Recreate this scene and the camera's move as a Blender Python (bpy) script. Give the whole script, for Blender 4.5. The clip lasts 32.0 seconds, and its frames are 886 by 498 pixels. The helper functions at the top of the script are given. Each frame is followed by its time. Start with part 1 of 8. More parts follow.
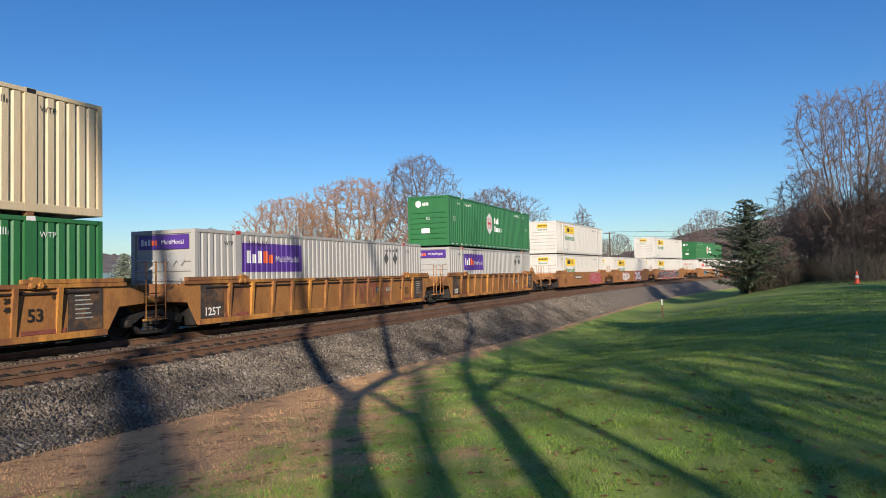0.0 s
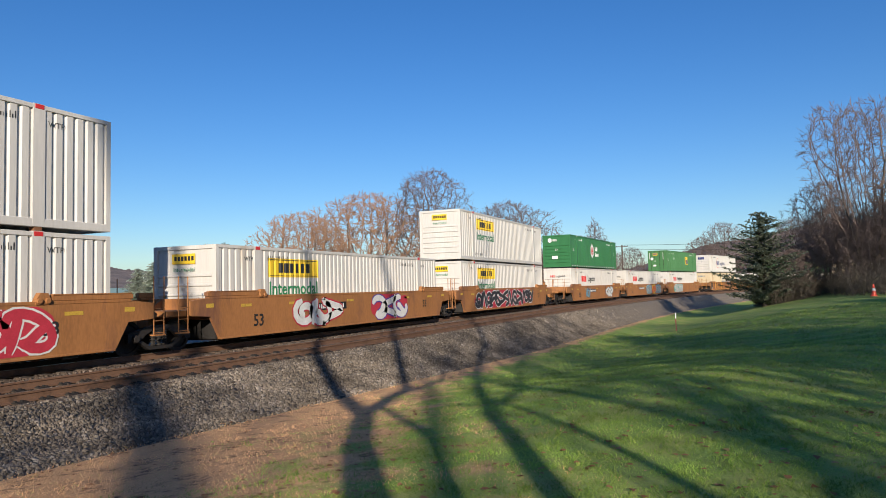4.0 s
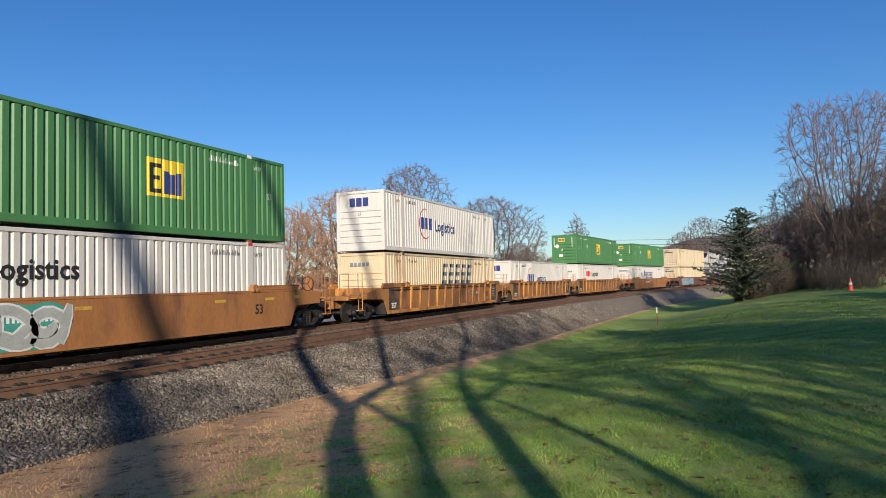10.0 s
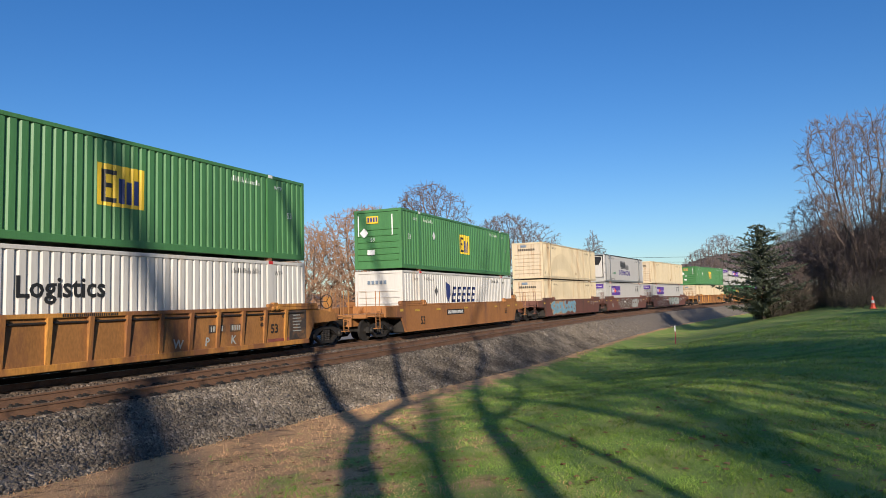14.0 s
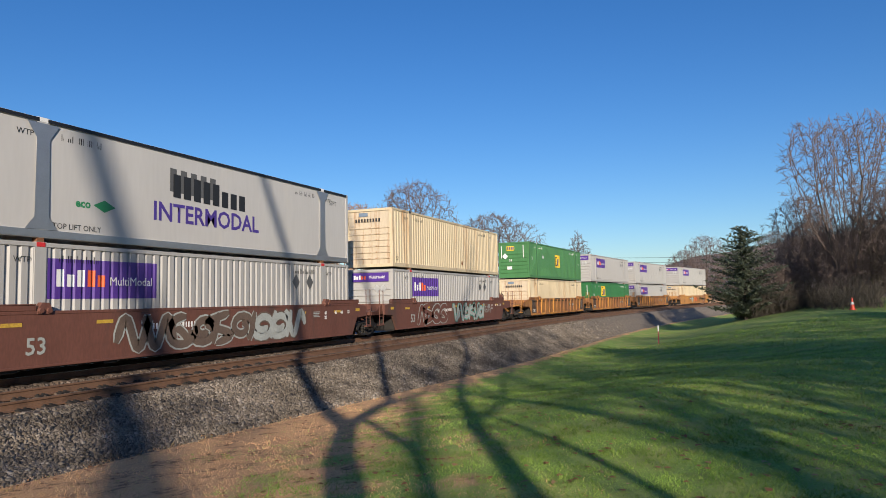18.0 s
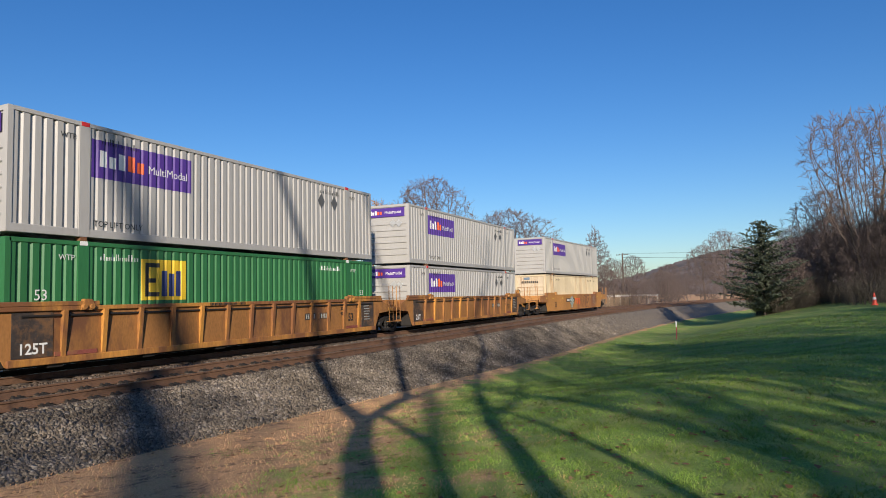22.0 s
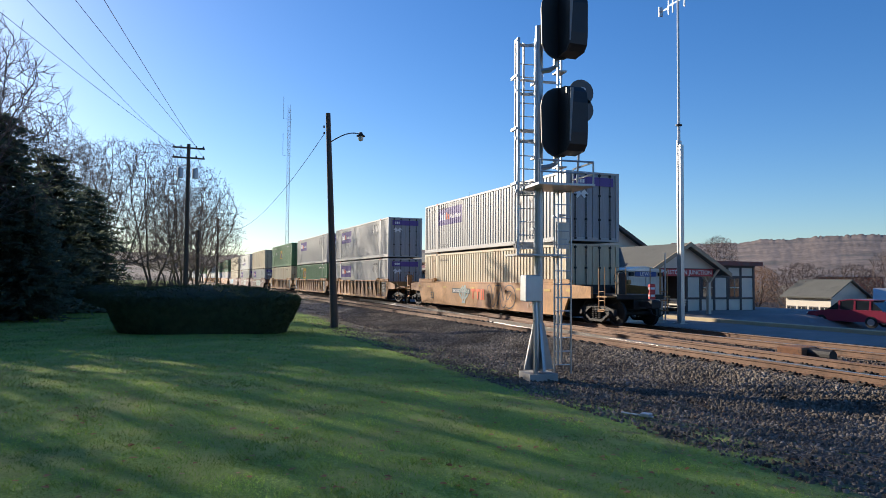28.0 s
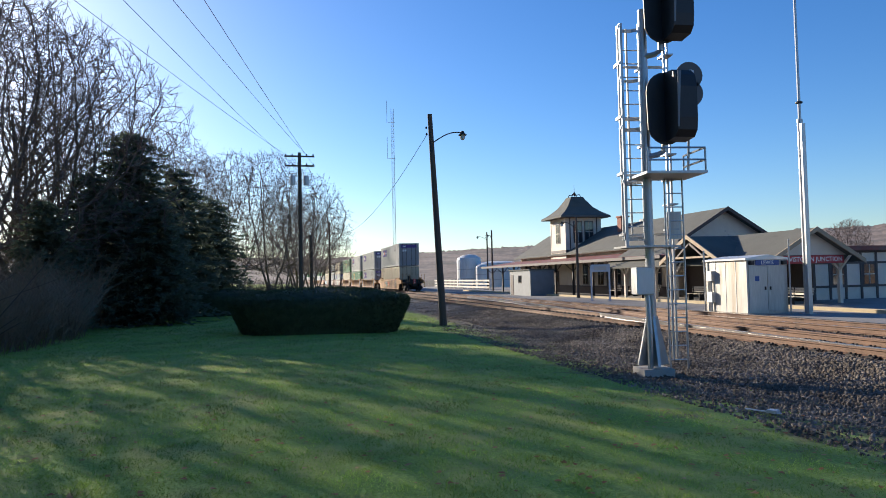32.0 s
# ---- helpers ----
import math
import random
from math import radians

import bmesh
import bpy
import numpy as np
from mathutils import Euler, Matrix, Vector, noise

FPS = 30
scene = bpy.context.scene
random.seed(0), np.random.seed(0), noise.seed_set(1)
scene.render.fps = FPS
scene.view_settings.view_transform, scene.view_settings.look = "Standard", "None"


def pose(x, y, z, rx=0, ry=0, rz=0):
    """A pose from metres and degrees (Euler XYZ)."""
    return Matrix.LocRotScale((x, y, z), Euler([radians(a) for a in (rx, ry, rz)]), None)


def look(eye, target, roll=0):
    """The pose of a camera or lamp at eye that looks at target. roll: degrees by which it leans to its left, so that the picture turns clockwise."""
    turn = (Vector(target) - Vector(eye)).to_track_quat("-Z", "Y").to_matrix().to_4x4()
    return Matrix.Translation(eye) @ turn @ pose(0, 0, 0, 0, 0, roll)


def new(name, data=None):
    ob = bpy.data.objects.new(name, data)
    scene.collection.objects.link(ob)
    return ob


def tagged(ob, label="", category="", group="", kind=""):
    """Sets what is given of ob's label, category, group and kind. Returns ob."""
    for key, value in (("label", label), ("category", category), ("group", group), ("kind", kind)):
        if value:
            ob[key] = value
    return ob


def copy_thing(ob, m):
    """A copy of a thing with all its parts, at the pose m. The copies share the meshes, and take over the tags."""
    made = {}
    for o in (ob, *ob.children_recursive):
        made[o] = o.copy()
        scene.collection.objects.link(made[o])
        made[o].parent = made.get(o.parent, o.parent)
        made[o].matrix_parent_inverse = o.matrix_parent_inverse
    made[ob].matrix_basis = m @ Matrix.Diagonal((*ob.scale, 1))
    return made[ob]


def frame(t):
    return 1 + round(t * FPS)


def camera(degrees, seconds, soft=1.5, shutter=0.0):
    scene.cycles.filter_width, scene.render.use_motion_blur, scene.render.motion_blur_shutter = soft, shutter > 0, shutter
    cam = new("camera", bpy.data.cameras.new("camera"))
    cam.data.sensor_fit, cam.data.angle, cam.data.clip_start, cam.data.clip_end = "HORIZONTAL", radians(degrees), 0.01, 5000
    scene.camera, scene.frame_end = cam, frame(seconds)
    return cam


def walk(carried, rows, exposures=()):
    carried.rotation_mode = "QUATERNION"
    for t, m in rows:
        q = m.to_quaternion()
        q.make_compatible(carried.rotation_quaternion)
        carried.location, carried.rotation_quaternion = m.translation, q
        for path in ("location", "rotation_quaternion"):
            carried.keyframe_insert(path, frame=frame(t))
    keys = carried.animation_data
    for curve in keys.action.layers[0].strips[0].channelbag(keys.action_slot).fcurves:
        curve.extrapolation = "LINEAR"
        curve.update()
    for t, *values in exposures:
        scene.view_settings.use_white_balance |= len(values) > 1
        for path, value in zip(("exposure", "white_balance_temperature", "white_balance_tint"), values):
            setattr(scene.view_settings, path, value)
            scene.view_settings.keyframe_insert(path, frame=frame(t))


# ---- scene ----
cam = camera(65.16, 32.0, soft=0.9)
# seconds, x, y, heading from +x, pitch, roll; the eye is 1.65 m above the rails
ROWS = [
    (0.0, 0.00, 0.00, 23.12, 2.03, 1.13),
    (0.5, 0.00, 0.00, 23.13, 2.09, 1.20),
    (1.0, 0.00, 0.00, 23.03, 2.12, 1.39),
    (1.5, 0.00, 0.00, 23.42, 2.51, 1.17),
    (2.0, 0.00, 0.00, 23.80, 2.70, 1.09),
    (2.5, 0.00, 0.00, 24.22, 2.79, 1.00),
    (3.0, 0.00, 0.00, 24.51, 2.89, 0.97),
    (3.5, 0.00, 0.00, 24.25, 3.20, 1.29),
    (5.5, 0.00, 0.00, 23.92, 3.16, 1.35),
    (6.0, 0.00, 0.00, 23.41, 3.16, 1.93),
    (6.5, 0.00, 0.00, 22.47, 3.08, 1.22),
    (7.0, 0.00, 0.00, 21.56, 2.79, 1.88),
    (7.5, 0.00, 0.00, 20.69, 1.89, 0.86),
    (8.0, 0.00, 0.00, 21.04, 1.85, 0.96),
    (8.5, 0.00, 0.00, 21.23, 2.01, 1.05),
    (9.0, 0.00, 0.00, 22.06, 2.49, 0.93),
    (9.5, 0.00, 0.00, 22.42, 2.55, 1.14),
    (10.0, 0.00, 0.00, 22.71, 2.79, 1.44),
    (10.5, 0.00, 0.00, 22.86, 2.86, 1.32),
    (11.0, 0.00, 0.00, 22.79, 2.91, 1.18),
    (11.5, 0.00, 0.00, 23.56, 3.27, 1.41),
    (12.0, 0.00, 0.00, 23.21, 3.44, 1.74),
    (12.5, 0.00, 0.00, 23.37, 3.96, 1.73),
    (13.0, 0.00, 0.00, 23.58, 4.13, 1.84),
    (13.5, 0.00, 0.00, 23.98, 4.24, 1.73),
    (14.0, 0.00, 0.00, 24.02, 4.30, 1.44),
    (14.5, 0.00, 0.00, 24.28, 4.79, 1.39),
    (16.5, 0.00, 0.00, 22.90, 4.43, 1.31),
    (17.0, 0.00, 0.00, 22.64, 4.33, 1.04),
    (17.5, 0.00, 0.00, 22.69, 4.27, 1.05),
    (18.0, 0.00, 0.00, 22.78, 4.16, 1.04),
    (18.5, 0.00, 0.00, 22.77, 4.15, 1.15),
    (19.0, 0.00, 0.00, 22.85, 4.13, 1.10),
    (19.5, 0.00, 0.00, 22.98, 4.27, 1.22),
    (20.0, 0.00, 0.00, 23.28, 4.48, 1.33),
    (20.5, 0.00, 0.00, 24.01, 4.49, 1.25),
    (21.0, 0.00, 0.00, 23.90, 4.39, 1.26),
    (21.5, 0.00, 0.00, 23.89, 4.09, 1.24),
    (22.0, 0.00, 0.00, 24.13, 3.85, 1.16),
    (22.5, 0.00, 0.00, 24.90, 3.59, 1.82),
    (23.0, 0.00, 0.00, 26.03, 3.17, 1.89),
    (23.5, 0.00, 0.00, 28.55, 2.90, 2.40),
    (24.0, 0.00, 0.00, 33.64, 2.72, 2.57),
    (24.3, 0.00, 0.00, 39.03, 2.87, 1.75),
    (24.5, 0.00, 0.00, 43.88, 3.03, 1.69),
    (26.5, -1.73, -0.10, 123.62, 4.00, 1.10),
    (26.7, -1.73, -0.10, 128.20, 4.35, 0.30),
    (27.0, -1.73, -0.10, 137.86, 4.12, 0.21),
    (27.3, -1.73, -0.10, 145.19, 4.79, -0.36),
    (27.5, -1.73, -0.10, 150.85, 4.99, -0.07),
    (27.7, -1.73, -0.10, 153.40, 3.85, -0.50),
    (28.0, -1.73, -0.10, 157.83, 2.54, -0.47),
    (28.5, -1.73, -0.10, 161.25, 1.91, -0.27),
    (29.0, -1.73, -0.10, 163.20, 0.77, 0.30),
    (29.5, -1.73, -0.10, 164.73, 0.53, 0.54),
    (30.0, -1.73, -0.10, 165.32, 1.77, 0.56),
    (30.5, -1.73, -0.10, 166.54, 2.17, 0.92),
    (31.0, -1.73, -0.10, 166.23, 2.26, 0.77),
    (31.5, -1.73, -0.10, 166.48, 2.29, 0.84),
    (32.0, -1.73, -0.10, 166.63, 2.35, 1.26),
]
PATH = [(t, pose(x, y, 1.65, 90 + p, r, h - 90)) for t, x, y, h, p, r in ROWS]
EXPOSURE = [(0.0, 0.38), (24.5, 0.33), (26.5, 0.68), (28.0, 0.74), (32.0, 0.82)]
walk(cam, PATH, EXPOSURE)

# ---- light ----
SUN_AZ, SUN_EL = 207.5, 17.8          # degrees: where the sun stands, from +x
world = bpy.data.worlds.new("sky")
scene.world = world
world.use_nodes = True
wn = world.node_tree.nodes
sky = wn.new("ShaderNodeTexSky")
sky.sky_type, sky.sun_disc = "NISHITA", False
sky.sun_elevation, sky.sun_rotation = radians(SUN_EL), radians(90 - SUN_AZ)
sky.air_density, sky.dust_density, sky.ozone_density = 1.0, 0.45, 4.5
wn["Background"].inputs["Strength"].default_value = 0.1
deep = wn.new("ShaderNodeHueSaturation")
deep.inputs["Saturation"].default_value, deep.inputs["Hue"].default_value = 1.2, 0.509
world.node_tree.links.new(sky.outputs["Color"], deep.inputs["Color"])
world.node_tree.links.new(deep.outputs["Color"], wn["Background"].inputs["Color"])
sun = new("sun", bpy.data.lights.new("sun", "SUN"))
sun.data.energy, sun.data.angle, sun.data.color = 5.0, radians(0.6), (1.0, 0.88, 0.73)
sa, se = radians(SUN_AZ), radians(SUN_EL)
SUN_DIR = Vector((math.cos(sa) * math.cos(se), math.sin(sa) * math.cos(se), math.sin(se)))
sun.matrix_world = look(SUN_DIR * 100, (0, 0, 0))

# ---- materials ----
def mat(name, color, rough=0.7, metal=0.0, var=0.15, scale=3.0, fine=40.0, bump=0.15, second=None, amount=0.5, stretch=(1, 1, 1), dirt=None, spec=0.5, mscale=0.6):
    """A painted, stained or natural surface: two scales of variation, fine relief, and patches of a second colour."""
    m = bpy.data.materials.new(name)
    m.use_nodes = True
    nt = m.node_tree
    n, l = nt.nodes, nt.links
    b = n["Principled BSDF"]
    tc = n.new("ShaderNodeTexCoord")
    mp = n.new("ShaderNodeMapping")
    mp.inputs["Scale"].default_value = stretch
    l.new(tc.outputs["Object"], mp.inputs["Vector"])
    big = n.new("ShaderNodeTexNoise")
    big.inputs["Scale"].default_value, big.inputs["Detail"].default_value = scale, 6
    small = n.new("ShaderNodeTexNoise")
    small.inputs["Scale"].default_value, small.inputs["Detail"].default_value = fine, 4
    for t in (big, small):
        l.new(mp.outputs["Vector"], t.inputs["Vector"])
    mix = n.new("ShaderNodeMix")
    mix.data_type = "RGBA"
    c = Vector(color)
    mix.inputs[6].default_value = (*(c * (1 - var)), 1)
    mix.inputs[7].default_value = (*[min(1, v * (1 + var)) for v in c], 1)
    add = n.new("ShaderNodeMath")
    add.operation = "MULTIPLY_ADD"
    add.inputs[1].default_value = 0.5
    half = n.new("ShaderNodeMath")
    half.operation = "MULTIPLY"
    half.inputs[1].default_value = 0.5
    l.new(small.outputs["Fac"], half.inputs[0])
    l.new(big.outputs["Fac"], add.inputs[0])
    l.new(half.outputs[0], add.inputs[2])
    ramp = n.new("ShaderNodeMapRange")
    ramp.inputs["From Min"].default_value, ramp.inputs["From Max"].default_value = 0.32, 0.68
    l.new(add.outputs[0], ramp.inputs["Value"])
    l.new(ramp.outputs["Result"], mix.inputs["Factor"])
    out = mix.outputs[2]
    if second:
        patch = n.new("ShaderNodeTexNoise")
        patch.inputs["Scale"].default_value, patch.inputs["Detail"].default_value = scale * mscale, 8
        patch.inputs["Roughness"].default_value = 0.7
        l.new(mp.outputs["Vector"], patch.inputs["Vector"])
        pr = n.new("ShaderNodeMapRange")
        lo = 0.72 - 0.44 * amount
        pr.inputs["From Min"].default_value, pr.inputs["From Max"].default_value = lo, lo + 0.12
        l.new(patch.outputs["Fac"], pr.inputs["Value"])
        m2 = n.new("ShaderNodeMix")
        m2.data_type = "RGBA"
        m2.inputs[7].default_value = (*second, 1)
        l.new(pr.outputs["Result"], m2.inputs["Factor"])
        l.new(out, m2.inputs[6])
        out = m2.outputs[2]
    l.new(out, b.inputs["Base Color"])
    b.inputs["Roughness"].default_value, b.inputs["Metallic"].default_value = rough, metal
    b.inputs["Specular IOR Level"].default_value = spec
    if bump:
        bp = n.new("ShaderNodeBump")
        bp.inputs["Strength"].default_value, bp.inputs["Distance"].default_value = bump, 0.02
        l.new(small.outputs["Fac"], bp.inputs["Height"])
        l.new(bp.outputs["Normal"], b.inputs["Normal"])
    return m


STREAK = (1.0, 1.0, 0.12)
RUST = (0.16, 0.07, 0.03)
M = {
    "white": mat("white container paint", (0.554, 0.537, 0.502), 0.5, 0, 0.1, 1.2, 18, 0.05, (0.46, 0.38, 0.29), 0.33, STREAK),
    "cream": mat("weathered cream container paint", (0.56, 0.465, 0.31), 0.55, 0, 0.14, 1.2, 18, 0.06, (0.37, 0.22, 0.11), 0.40, STREAK),
    "rustycream": mat("rust-streaked cream paint", (0.528, 0.440, 0.317), 0.6, 0, 0.15, 1.6, 18, 0.06, (0.33, 0.16, 0.065), 0.46, (2.6, 2.6, 0.16)),
    "doorgrey": mat("grimy grey door paint", (0.299, 0.304, 0.308), 0.5, 0, 0.15, 1.4, 18, 0.05, (0.22, 0.19, 0.165), 0.42, STREAK),
    "grey": mat("silver grey container paint", (0.378, 0.370, 0.356), 0.45, 0.0, 0.06, 1.2, 18, 0.05, (0.40, 0.38, 0.35), 0.3, STREAK),
    "green": mat("green container paint", (0.031, 0.154, 0.053), 0.42, 0, 0.14, 1.0, 20, 0.05, (0.03, 0.13, 0.045), 0.35, STREAK),
    "green2": mat("lighter green container paint", (0.062, 0.189, 0.066), 0.45, 0, 0.14, 1.0, 20, 0.05, (0.06, 0.17, 0.055), 0.35, STREAK),
    "smoothwhite": mat("smooth white panel paint", (0.502, 0.488, 0.466), 0.35, 0, 0.05, 0.6, 10, 0.02, (0.56, 0.53, 0.48), 0.25, STREAK),
    "yellow": mat("faded yellow car paint", (0.466, 0.216, 0.046), 0.6, 0, 0.3, 0.9, 22, 0.1, (0.20, 0.085, 0.035), 0.64, (1, 1, 0.3)),
    "orange": mat("faded orange car paint", (0.414, 0.194, 0.053), 0.6, 0, 0.3, 0.7, 22, 0.1, (0.25, 0.105, 0.045), 0.46, (0.6, 0.6, 0.35)),
    "brown": mat("rusty brown car paint", (0.317, 0.136, 0.044), 0.65, 0, 0.22, 0.9, 22, 0.1, (0.17, 0.075, 0.04), 0.4, (1, 1, 0.3)),
    "darkbrown": mat("dark maroon car paint", (0.132, 0.053, 0.037), 0.65, 0, 0.22, 0.9, 22, 0.1, (0.08, 0.045, 0.035), 0.4, (1, 1, 0.3)),
    "rust": mat("rusted steel", (0.19, 0.085, 0.04), 0.85, 0.1, 0.35, 5, 60, 0.3, (0.07, 0.04, 0.028), 0.4),
    "rail": mat("rusty rail steel", (0.175, 0.098, 0.06), 0.65, 0.2, 0.25, 3, 40, 0.2, (0.095, 0.055, 0.037), 0.45),
    "railtop": mat("worn bright rail head", (0.45, 0.42, 0.40), 0.3, 0.9, 0.1, 3, 40, 0.05),
    "darksteel": mat("greasy dark steel", (0.026, 0.023, 0.021), 0.65, 0.2, 0.3, 6, 50, 0.25, (0.055, 0.036, 0.026), 0.3),
    "panelblack": mat("weathered black stencil panel", (0.045, 0.035, 0.03), 0.7, 0, 0.4, 3, 25, 0.1, (0.16, 0.085, 0.04), 0.5),
    "black": mat("black painted metal", (0.012, 0.012, 0.014), 0.5, 0, 0.2, 5, 50, 0.1),
    "galv": mat("galvanised steel", (0.40, 0.405, 0.41), 0.36, 0.7, 0.08, 4, 50, 0.08, (0.40, 0.41, 0.42), 0.4),
    "alu": mat("weathered aluminium", (0.62, 0.62, 0.60), 0.42, 0.5, 0.06, 2, 30, 0.05, (0.45, 0.40, 0.33), 0.25, STREAK),
    "purple": mat("purple decal", (0.08, 0.033, 0.24), 0.4, 0, 0.1, 2, 20, 0.0),
    "dwhite": mat("white decal", (0.75, 0.75, 0.73), 0.45, 0, 0.05, 3, 30, 0.0),
    "dorange": mat("orange decal", (0.75, 0.12, 0.03), 0.45, 0, 0.05, 3, 30, 0.0),
    "dred": mat("red decal", (0.55, 0.03, 0.03), 0.45, 0, 0.05, 3, 30, 0.0),
    "dblack": mat("black decal", (0.02, 0.02, 0.02), 0.5, 0, 0.05, 3, 30, 0.0),
    "dyellow": mat("yellow decal", (0.75, 0.50, 0.03), 0.45, 0, 0.08, 3, 30, 0.0),
    "dgreen": mat("green decal", (0.03, 0.22, 0.09), 0.45, 0, 0.08, 3, 30, 0.0),
    "dblue": mat("dark blue decal", (0.03, 0.045, 0.17), 0.45, 0, 0.08, 3, 30, 0.0),
    "dslate": mat("slate blue decal", (0.16, 0.21, 0.27), 0.5, 0, 0.1, 3, 30, 0.0),
    "dpurple": mat("violet lettering", (0.07, 0.04, 0.25), 0.45, 0, 0.08, 3, 30, 0.0),
    "dgrey": mat("dark grey diamond", (0.10, 0.10, 0.10), 0.5, 0, 0.1, 3, 30, 0.0),
    "gwhite": mat("white spray paint", (0.60, 0.60, 0.58), 0.6, 0, 0.15, 3, 30, 0.0),
    "gteal": mat("teal spray paint", (0.05, 0.27, 0.22), 0.6, 0, 0.2, 3, 30, 0.0),
    "panel": mat("rust-browned yellow plate", (0.299, 0.136, 0.040), 0.65, 0, 0.3, 1.1, 22, 0.12, (0.15, 0.065, 0.03), 0.5, (1, 1, 0.4)),
    "gblack": mat("black spray paint", (0.03, 0.03, 0.035), 0.6, 0, 0.2, 3, 30, 0.0),
    "gred": mat("red spray paint", (0.42, 0.03, 0.05), 0.6, 0, 0.2, 3, 30, 0.0),
    "stripe": mat("faded dull red stripe", (0.21, 0.06, 0.045), 0.65, 0, 0.35, 3, 30, 0.0, (0.25, 0.12, 0.05), 0.5),
    "gtan": mat("dull cream spray paint", (0.36, 0.33, 0.25), 0.65, 0, 0.25, 2, 30, 0.0, (0.26, 0.21, 0.16), 0.4),
    "gsand": mat("dull orange spray paint", (0.40, 0.22, 0.11), 0.65, 0, 0.25, 2, 30, 0.0, (0.28, 0.20, 0.14), 0.5),
    "gdim": mat("faded dark outline", (0.12, 0.085, 0.065), 0.65, 0, 0.25, 2, 30, 0.0),
    "gblue": mat("pale blue spray paint", (0.16, 0.32, 0.42), 0.6, 0, 0.2, 3, 30, 0.0),
    "ggrey": mat("grey spray paint", (0.34, 0.36, 0.34), 0.6, 0, 0.2, 3, 30, 0.0),
    "ballast": mat("grey limestone ballast", (0.187, 0.154, 0.119), 0.9, 0, 0.55, 7, 45, 1.0, (0.0858, 0.0688, 0.0541), 0.42),
    "tie": mat("rust-dusted tie", (0.08, 0.058, 0.044), 0.9, 0, 0.4, 6, 50, 0.5, (0.14, 0.096, 0.068), 0.42, (0.3, 1, 1)),
    "bark": mat("grey brown bark", (0.115, 0.09, 0.072), 0.95, 0, 0.25, 4, 40, 0.5, (0.16, 0.14, 0.12), 0.35, (1, 1, 0.3)),
    "twig": mat("reddish twigs", (0.15, 0.112, 0.10), 0.9, 0, 0.2, 1, 20, 0.0),
    "twigwarm": mat("rusty brown twigs and last leaves", (0.34, 0.20, 0.12), 0.9, 0, 0.25, 1, 20, 0.0),
    "needle": mat("dark spruce needles", (0.15, 0.18, 0.125), 0.75, 0, 0.4, 1.5, 25, 0.2, (0.18, 0.185, 0.12), 0.4),
    "needle2": mat("blue green spruce needles", (0.44, 0.49, 0.41), 0.75, 0, 0.35, 1.5, 25, 0.2, (0.33, 0.36, 0.27), 0.4),
    "hedge": mat("clipped yew leaves", (0.075, 0.10, 0.05), 0.7, 0, 0.4, 4, 40, 0.3, (0.11, 0.125, 0.065), 0.4),
    "brush": mat("dry brown brush", (0.24, 0.175, 0.12), 0.95, 0, 0.3, 1, 15, 0.2, (0.12, 0.085, 0.06), 0.4),
    "thicket": mat("dark leafless thicket", (0.075, 0.062, 0.048), 0.95, 0, 0.35, 1, 15, 0.2, (0.06, 0.058, 0.035), 0.4),
    "cabin": mat("stained grey aluminium", (0.56, 0.53, 0.47), 0.45, 0.25, 0.16, 1.2, 20, 0.06, (0.40, 0.33, 0.25), 0.45, STREAK),
    "dullgrey": mat("dull grey edge", (0.22, 0.23, 0.24), 0.7, 0, 0.15, 3, 30, 0.05),
    "reflector": mat("dirty yellow reflector", (0.50, 0.32, 0.045), 0.5, 0, 0.25, 4, 30, 0.05, (0.28, 0.15, 0.05), 0.4),
    "timber": mat("tan painted timber", (0.40, 0.30, 0.19), 0.7, 0, 0.15, 3, 30, 0.1, (0.27, 0.20, 0.14), 0.35),
    "shedgrey": mat("blue grey shed paint", (0.20, 0.215, 0.22), 0.6, 0, 0.12, 2, 30, 0.1, (0.15, 0.15, 0.15), 0.3),
    "hallgreen": mat("pale green metal roof", (0.22, 0.33, 0.30), 0.5, 0, 0.1, 0.6, 12, 0.05, (0.30, 0.36, 0.33), 0.3),
    "needle3": mat("olive pine needles", (0.13, 0.125, 0.07), 0.75, 0, 0.4, 1.5, 25, 0.2, (0.09, 0.085, 0.05), 0.4),
    "pole": mat("weathered wooden pole", (0.10, 0.075, 0.058), 0.9, 0, 0.2, 3, 40, 0.3, None, 0.4, (1, 1, 0.1)),
    "concrete": mat("pale concrete", (0.42, 0.39, 0.34), 0.85, 0, 0.15, 2, 40, 0.3, (0.30, 0.28, 0.25), 0.35),
    "asphalt": mat("worn grey asphalt", (0.22, 0.21, 0.20), 0.9, 0, 0.2, 0.8, 60, 0.3, (0.28, 0.265, 0.25), 0.35),
    "edging": mat("yellowish concrete edge", (0.50, 0.40, 0.24), 0.85, 0, 0.15, 2, 40, 0.3, (0.38, 0.31, 0.20), 0.35),
    "cladding": mat("cream painted boards", (0.66, 0.58, 0.47), 0.65, 0, 0.08, 2, 30, 0.1, (0.42, 0.37, 0.31), 0.25),
    "trim": mat("dark brown trim", (0.07, 0.05, 0.045), 0.6, 0, 0.15, 2, 30, 0.1),
    "roofgrey": mat("grey green shingles", (0.105, 0.105, 0.09), 0.9, 0, 0.18, 0.8, 30, 0.3, (0.075, 0.075, 0.068), 0.4),
    "roofred": mat("red painted metal roof", (0.21, 0.07, 0.055), 0.7, 0, 0.18, 1, 20, 0.1, (0.17, 0.10, 0.085), 0.45),
